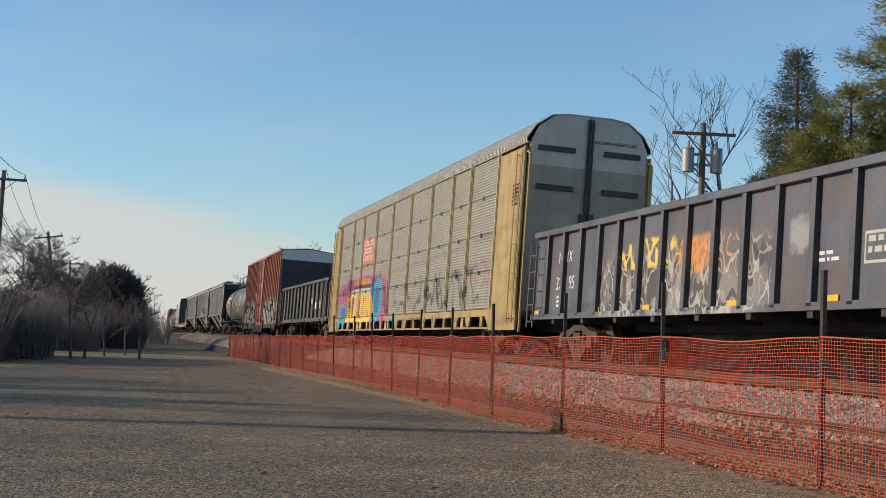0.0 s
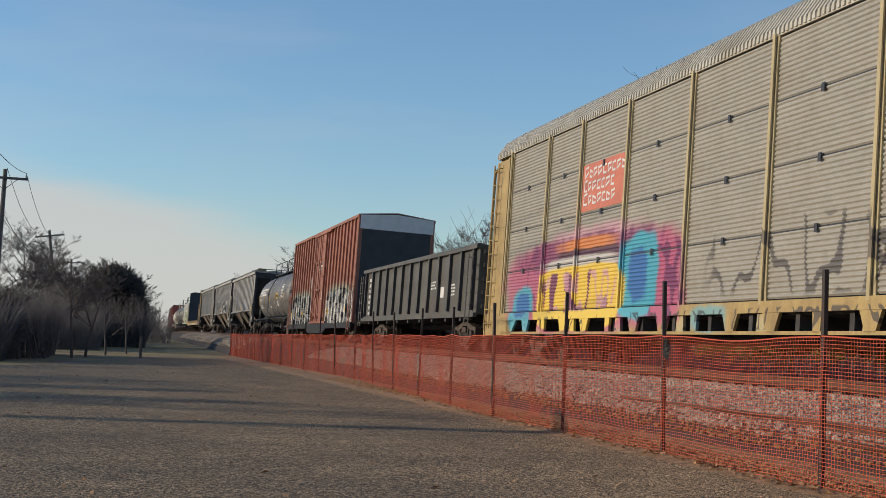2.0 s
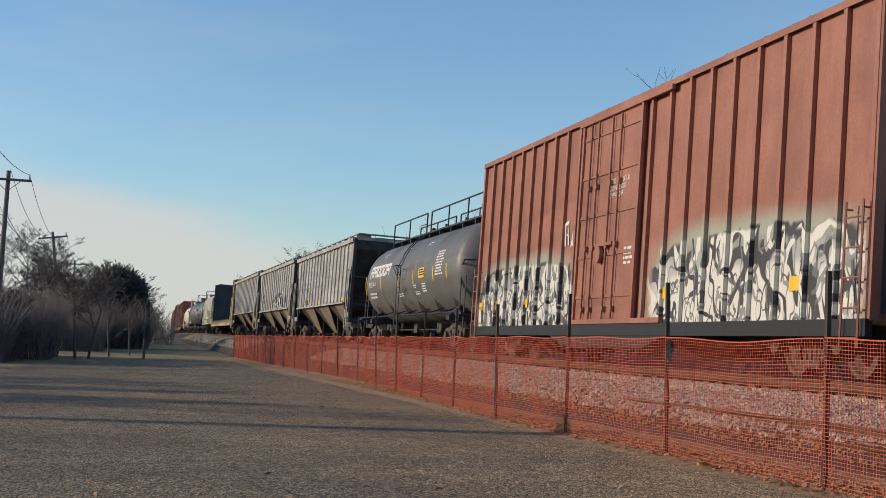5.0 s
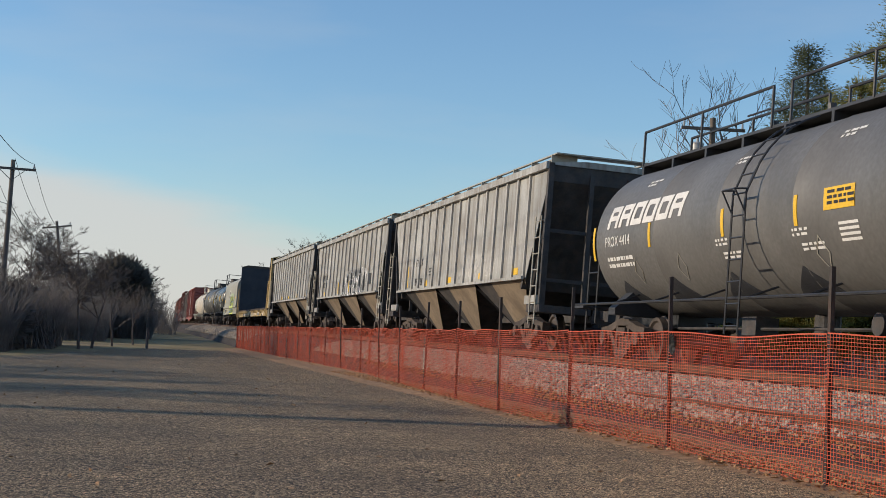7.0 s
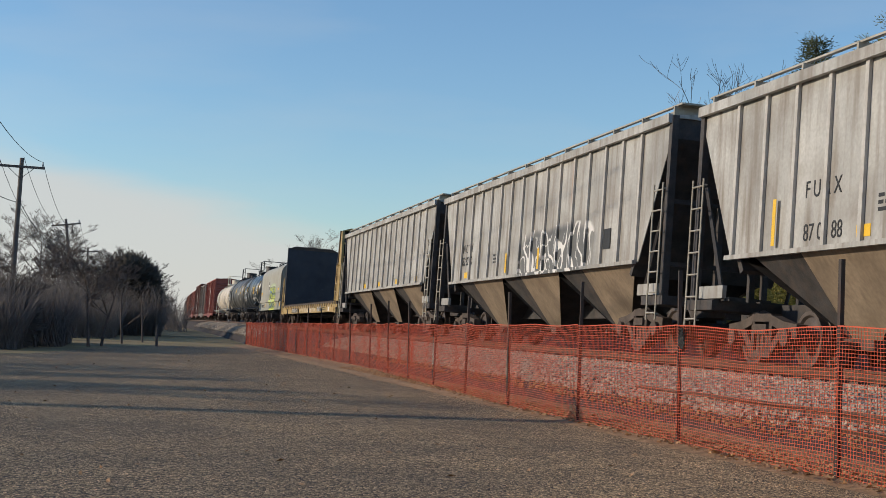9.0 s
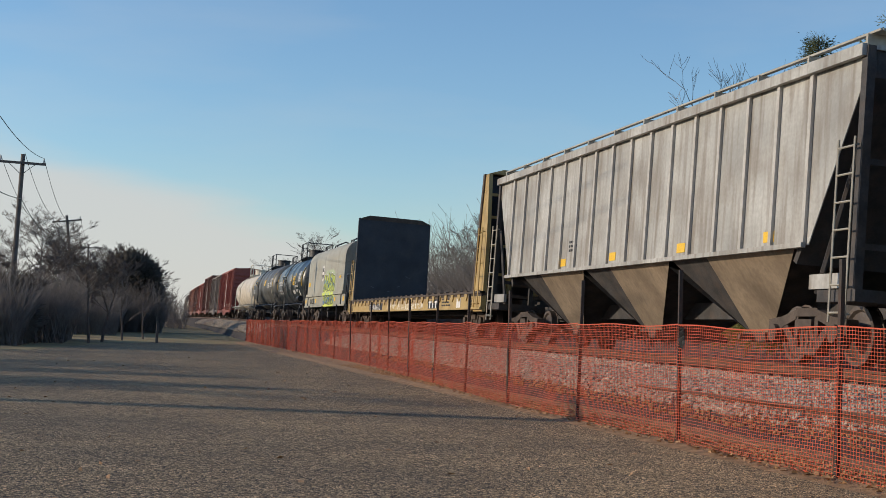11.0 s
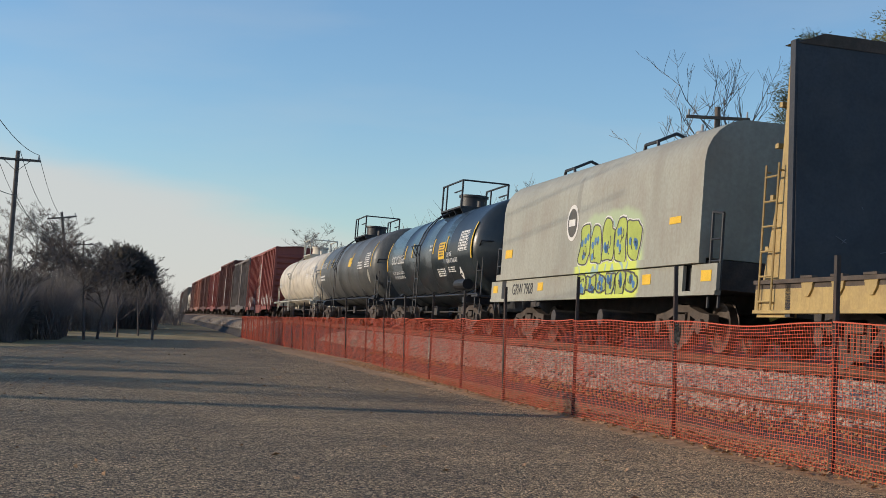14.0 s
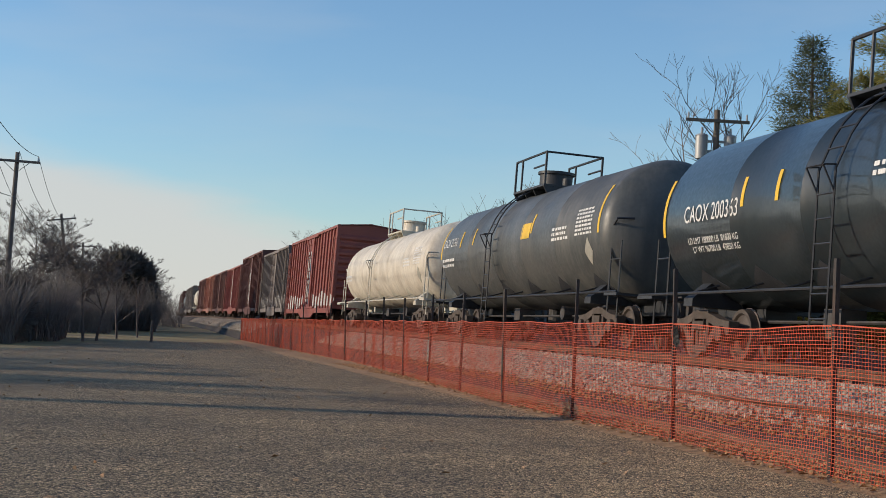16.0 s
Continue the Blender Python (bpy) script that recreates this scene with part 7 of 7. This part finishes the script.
def grow(rnd, height, spread, levels, start=0.25, droop=0.0):
    """Limbs of a bare tree as (p, q, r, r2) segments."""
    segs = []
    kids = (5, 7) if levels > 3 else (4, 6)

    def limb(p, d, length, r, level):
        n = 4 if level < 2 else 3
        pts = [p]
        for i in range(n):
            d = (d + Vector((rnd.uniform(-1, 1), rnd.uniform(-1, 1), rnd.uniform(-0.6, 1) - droop)) * (0.10 + 0.06 * level)).normalized()
            pts.append(pts[-1] + d * length / n)
        for i in range(n):
            segs.append((pts[i], pts[i + 1], r * (1 - 0.8 * i / n), r * (1 - 0.8 * (i + 1) / n), level))
        if level >= levels:
            return
        for k in range(rnd.randint(*kids) + (2 if level == 0 else 0)):
            t = rnd.uniform(start if level == 0 else 0.2, 1.0)
            i = min(n - 1, int(t * n))
            q = pts[i].lerp(pts[i + 1], t * n - i)
            az = rnd.uniform(0, 6.283)
            out = Vector((math.cos(az), math.sin(az), 0))
            nd = (d * rnd.uniform(0.5, 0.9) + out * rnd.uniform(0.5, 1.0) * spread).normalized()
            limb(q, nd, length * rnd.uniform(0.38, 0.62) * (1.15 - 0.4 * t), r * (1 - 0.75 * t) * 0.62 + 0.004, level + 1)
    limb(Vector((0, 0, -0.1)), Vector((0, 0, 1)), height * 0.8, height * 0.017, 0)
    return segs


def seg_mesh(name, segs, material):
    verts, faces = [], []
    for p, q, r, r2, level in segs:
        d = (q - p).normalized()
        a = d.orthogonal().normalized()
        b = d.cross(a)
        n = 6 if level == 0 else 3
        base = len(verts)
        for c, rr in ((p, r), (q, r2)):
            rr = max(rr, 0.008)
            for i in range(n):
                k = 6.28318 * i / n
                verts.append(tuple(c + (a * math.cos(k) + b * math.sin(k)) * rr))
        for i in range(n):
            j = (i + 1) % n
            faces.append((base + i, base + j, base + n + j, base + n + i))
    return from_lists(name, verts, faces, material)


@shared
def bare_meshes(seed, height, spread, levels, start, droop, material):
    segs = grow(random.Random(seed), height, spread, levels, start, droop)
    return (seg_mesh("trunk", [s for s in segs if s[4] == 0], material), seg_mesh("crown", [s for s in segs if s[4] > 0], material))


def bare_tree(x, y, seed, height, spread=0.9, levels=3, start=0.25, droop=0.0, material="bark", turn=0, label="bare leafless deciduous tree"):
    trunk, crown = bare_meshes(seed, height, spread, levels, start, droop, material)
    t = tagged(new("tree"), label, "tree")
    t.matrix_basis = pose(x, y, rise(y), 0, 0, turn)
    put("trunk", trunk, t)
    put("crown", crown, t)
    return t


def needles(rnd, centres, per, size, material, name="crown"):
    """Sprays of needles: many small slim blades round each twig end."""
    verts, faces = [], []
    for c, d, s in centres:
        for _ in range(per):
            o = Vector((rnd.gauss(0, 1), rnd.gauss(0, 1), rnd.gauss(0, 0.8)))
            p = c + o * s * 0.5
            k = (o.normalized() * 0.7 + d * 0.8 + Vector((0, 0, rnd.uniform(-0.2, 0.5)))).normalized() * size * rnd.uniform(0.6, 1.4)
            side = k.orthogonal().normalized() * size * 0.22
            i = len(verts)
            verts += [tuple(p - side), tuple(p + side), tuple(p + k)]
            faces.append((i, i + 1, i + 2))
    return from_lists(name, verts, faces, material)


def conifer(x, y, seed, height, radius, material, tiers, per, label, bare_top=0.0, size=0.16):
    rnd = random.Random(seed)
    t = tagged(new("tree"), label, "tree")
    t.matrix_basis = pose(x, y, rise(y))
    segs = [(Vector((0, 0, -0.1)), Vector((0, 0, height)), height * 0.018, 0.03, 0)]
    centres = []
    for i in range(tiers):
        k = i / (tiers - 1)
        z = height * (0.12 + 0.87 * k)
        reach = radius * (1 - k) ** (0.55 if material == "pine" else 0.75) * rnd.uniform(0.75, 1.15) + 0.25
        n = max(4, int(9 * (1 - k) + 4))
        for j in range(n):
            az = 6.283 * j / n + rnd.uniform(-0.4, 0.4)
            r = reach * rnd.uniform(0.6, 1.15)
            d = Vector((math.cos(az), math.sin(az), rnd.uniform(-0.15, 0.25)))
            p = Vector((0, 0, z))
            q = p + d * r
            segs.append((p, q, 0.035 * (1 - k) + 0.012, 0.008, 1))
            m = max(2, int(r / 0.34))
            for a in range(m):
                f = 0.25 + 0.75 * (a + 1) / m
                c = p.lerp(q, f)
                wdt = 0.30 * r * (1 - f) + 0.16
                centres.append((c + Vector((rnd.uniform(-wdt, wdt), rnd.uniform(-wdt, wdt), rnd.uniform(-0.1, 0.1))), d, 0.32))
                centres.append((c + Vector((rnd.uniform(-wdt, wdt), rnd.uniform(-wdt, wdt), rnd.uniform(-0.2, 0.05))), d, 0.30))
    put("trunk", seg_mesh("trunk", segs, "barkdark"), t)
    put("crown", needles(rnd, centres, per, size, material), t)
    return t


def bush(x, y, seed, rx, ry, rz, material, clumps, per, label, size=0.2, name="bush"):
    """A dense evergreen: sprays filling a rounded form with an uneven skin."""
    rnd = random.Random(seed)
    t = tagged(new(name), label, "bush")
    t.matrix_basis = pose(x, y, rise(y))
    centres = []
    while len(centres) < clumps:
        d = Vector((rnd.gauss(0, 1), rnd.gauss(0, 1), rnd.gauss(0, 1))).normalized()
        k = rnd.uniform(0.72, 1.0) * (1 + 0.13 * noise.noise(d * 2.5 + Vector((seed, 0, 0))))
        z = rz * (0.98 + d.z * k)
        if z < 0.05:
            continue
        shrink = 1.0 if z > rz * 0.5 else 0.75 + 0.5 * z / rz
        centres.append((Vector((d.x * rx * k * shrink, d.y * ry * k * shrink, z)), d, 0.45))
    segs = [(Vector((0, 0, 0)), Vector((0, 0, rz * 1.6)), 0.12, 0.03, 0)]
    for c, d, s in centres[::6]:
        segs.append((Vector((0, 0, c.z * 0.5)), c, 0.03, 0.01, 1))
    put("trunk", seg_mesh("trunk", segs, "barkdark"), t)
    put("crown", needles(rnd, centres, per, size, material), t)
    return t


def thicket(x0, x1, y0, y1, tall, count, seed, material, label):
    """Brush: thin upright stems that fork, each leaning its own way."""
    rnd = random.Random(seed)
    segs = []
    for _ in range(count):
        x, y = rnd.uniform(x0, x1), rnd.uniform(y0, y1)
        p = Vector((x, y, rise(y) - 0.05))
        hgt = tall * rnd.uniform(0.35, 1.0) * (0.75 + 0.35 * noise.noise((x * 0.35, y * 0.35, seed)))
        d = Vector((rnd.uniform(-0.35, 0.35), rnd.uniform(-0.35, 0.35), 1))
        q = p + d * hgt * 0.5
        segs.append((p, q, 0.022, 0.014, 1))
        for _ in range(4):
            e = (d + Vector((rnd.uniform(-0.8, 0.8), rnd.uniform(-0.8, 0.8), rnd.uniform(-0.3, 0.3)))).normalized()
            m = q + e * hgt * rnd.uniform(0.2, 0.45)
            segs.append((p.lerp(q, rnd.uniform(0.4, 1)), m, 0.012, 0.008, 1))
            f = (e + Vector((rnd.uniform(-0.8, 0.8), rnd.uniform(-0.8, 0.8), rnd.uniform(-0.2, 0.5)))).normalized()
            segs.append((m, m + f * hgt * 0.2, 0.008, 0.006, 1))
    return tagged(new("brush", seg_mesh("brush", segs, material)), label, "brush", kind="stuff")


# behind the train
thicket(16.0, 20, 8, 64, 1.6, 2600, 35, "scrub", "low leafless brush along the far side of the track")
thicket(17.0, 26, 95, 270, 4.2, 2600, 36, "scrub", "leafless brush along the far side of the track")
thicket(17.5, 52, 66, 90, 9.6, 8000, 31, "scrub", "leafless brush behind the track")
thicket(-9.5, 1.0, 106, 132, 4.4, 2000, 32, "scrub", "leafless brush beyond the grass")
thicket(-8.5, -3.9, 53.0, 60, 3.3, 1900, 33, "scrub", "leafless brush at the edge of the car park")
thicket(-9.0, -0.6, 84, 104, 4.4, 2200, 38, "scrub", "dense leafless brush beside the evergreen bush")
thicket(-7.5, -2.6, 60, 72, 4.6, 1200, 39, "scrub", "dense leafless brush at the edge of the grass")
thicket(-1.8, 2.3, 96, 103, 4.0, 900, 40, "scrub", "leafless brush grown through the evergreen bush")
thicket(1.5, 5.2, 120, 200, 4.0, 700, 34, "scrub", "leafless brush along the line")
bare_tree(24.6, 52.5, 5, 12.2, 0.8, 3, 0.08, -0.3, "bark", 40, "tall bare tree with upswept branches beside the pole")
bare_tree(22.8, 54.0, 8, 10.6, 0.85, 3, 0.08, -0.25, "bark", 100, "tall bare tree with upswept branches beside the pole")
bare_tree(26.2, 54.0, 9, 12.0, 0.75, 3, 0.08, -0.3, "bark", 10, "tall bare tree with upswept branches beside the pole")
conifer(24.2, 46.0, 3, 12.3, 2.8, "spruce", 36, 50, "dark green spruce tree with hanging cones", size=0.11)
conifer(23.3, 43.4, 4, 8.3, 3.1, "pine", 26, 60, "yellow-green pine tree behind the train", size=0.12)
conifer(25.0, 43.6, 7, 10.6, 4.1, "pine", 32, 56, "yellow-green pine tree behind the train", size=0.13)
conifer(28.0, 43.0, 6, 17.5, 4.0, "pine", 34, 52, "tall olive green pine tree", size=0.13)
for x, y, s, hgt in ((20.5, 66, 11, 7.5), (24.0, 72, 12, 8.5), (27.5, 70, 13, 8.0), (31, 76, 11, 8.8), (22, 84, 12, 8.0), (36, 80, 13, 9), (40, 66, 12, 9), (18.5, 92, 13, 8), (26, 95, 11, 9)):
    bare_tree(x, y, s, hgt, 0.95, 4, 0.12, 0.0, "bark", s * 37 + x * 9, "bare tree in the brush behind the track")
for x, y, s, hgt in ((25.8, 68, 13, 8.6), (28.5, 74, 11, 8.6), (30.0, 68, 12, 8.6), (33.0, 72, 13, 8.6), (28.4, 79, 13, 8.6)):
    bare_tree(x, y, s, hgt, 0.95, 4, 0.12, 0.0, "bark", s * 61 + x * 7, "tall bare tree in the brush behind the track")
bush(25.0, 64.5, 3, 1.7, 1.7, 3.1, "cedar", 1300, 14, "dark evergreen bush in the brush")
for x, y, s, hgt in ((19.5, 150, 11, 10), (22, 163, 12, 10.5), (17.5, 178, 13, 9), (24, 190, 11, 10), (21, 215, 12, 10), (27, 140, 13, 9.5)):
    bare_tree(x, y, s, hgt, 0.95, 4, 0.12, 0.0, "bark", s * 53 + y, "bare tree far along the line")

# left of the track
bush(0.1, 100, 1, 2.0, 2.0, 2.75, "cedar", 2600, 16, "large rounded dark evergreen bush", 0.26)
bush(-5.3, 57.5, 2, 1.5, 2.2, 1.2, "cedar", 900, 16, "dark tangled evergreen bush at the edge of the car park", 0.22)
for x, y, s, hgt, lv in ((-1.6, 63, 21, 4.6, 4), (-1.1, 66, 22, 4.3, 4), (-0.2, 73, 23, 3.6, 3), (0.9, 78, 24, 3.6, 3), (-3.6, 59, 25, 4.2, 4), (-2.9, 84, 21, 5.2, 4), (-5.0, 90, 22, 6.4, 4)):
    bare_tree(x, y, s, hgt, 1.0, lv, 0.3, 0.05, "barkdark", s * 31 + y, "small bare tree on the grass")
for x, y, s, hgt in ((-6.8, 110, 11, 8.6), (-5.6, 125, 12, 8.6), (-3.2, 140, 13, 8.2), (-8.0, 100, 12, 7.6), (-6.5, 150, 11, 9), (-0.4, 138, 13, 6.6), (1.6, 124, 12, 5.6), (2.4, 138, 11, 5.6), (3.0, 150, 13, 5.6), (-1.8, 165, 12, 8.5), (3.6, 175, 11, 6), (5.5, 210, 12, 6.5), (-3.5, 112, 13, 6.6), (-5.0, 108, 11, 7)):
    bare_tree(x, y, s, hgt, 0.95, 4, 0.12, 0.0, "bark", s * 41 + y, "bare tree in the thicket")
bm = bmesh.new()
rod(bm, (0, 0, -0.05), (0, 0, 1.0), 0.07, 9, 0.065)
tagged(new("bollard", mesh_of("bollard", bm, "poledark")), "short dark wooden post at the edge of the grass", "post").matrix_basis = pose(1.45, 68.5, 0)
# out-of-view trees beside the car park for its shadows; the spruces only deepen them
conifer(-18.0, 29.5, 14, 6.6, 3.2, "spruce", 22, 18, "unseen spruce tree added to shade the car park")
conifer(-20.0, 34.5, 15, 7.0, 3.4, "spruce", 22, 18, "unseen spruce tree added to shade the car park")
conifer(-23.0, 40.5, 16, 7.8, 3.4, "spruce", 22, 18, "unseen spruce tree added to shade the car park")
for x, y, s, hgt in ((-17, 27, 11, 7), (-22, 37, 12, 8), (-15, 36, 13, 6.2), (-26, 44, 11, 8.4), (-19, 47, 12, 7), (-12.5, 50, 13, 6)):
    bare_tree(x, y, s, hgt, 0.95, 4, 0.12, 0.0, "bark", s * 17 + y, "bare tree beside the car park")
# out-of-view post, added and sized only for its shadow line
bm = bmesh.new()
rod(bm, (0, 0, -0.05), (0, 0, 3.72), 0.34, 14, 0.31)
rod(bm, (0, 0, 3.72), (0, 0, 3.79), 0.31, 14, 0.2)
tagged(new("thick_post", mesh_of("thick_post", bm, "poledark", True)), "unseen thick post added to cast the shadow line on the asphalt", "post").matrix_basis = pose(-5.0, 20.45, 0)


def motions():
    """The whole train rolls towards the camera, hardly gathering pace."""
    times = [0.5 * i for i in range(33)]
    for car, q in CARS:
        walk(car, [(t, on_track(q - run(t))) for t in times])
    step = 1 / 30
    for wheel, y in WHEELS:
        z = wheel.matrix_basis.translation.z
        walk(wheel, [(k * step, pose(0, y, z, math.degrees(run(k * step) / 0.42) % 360)) for k in range(481)])


motions()
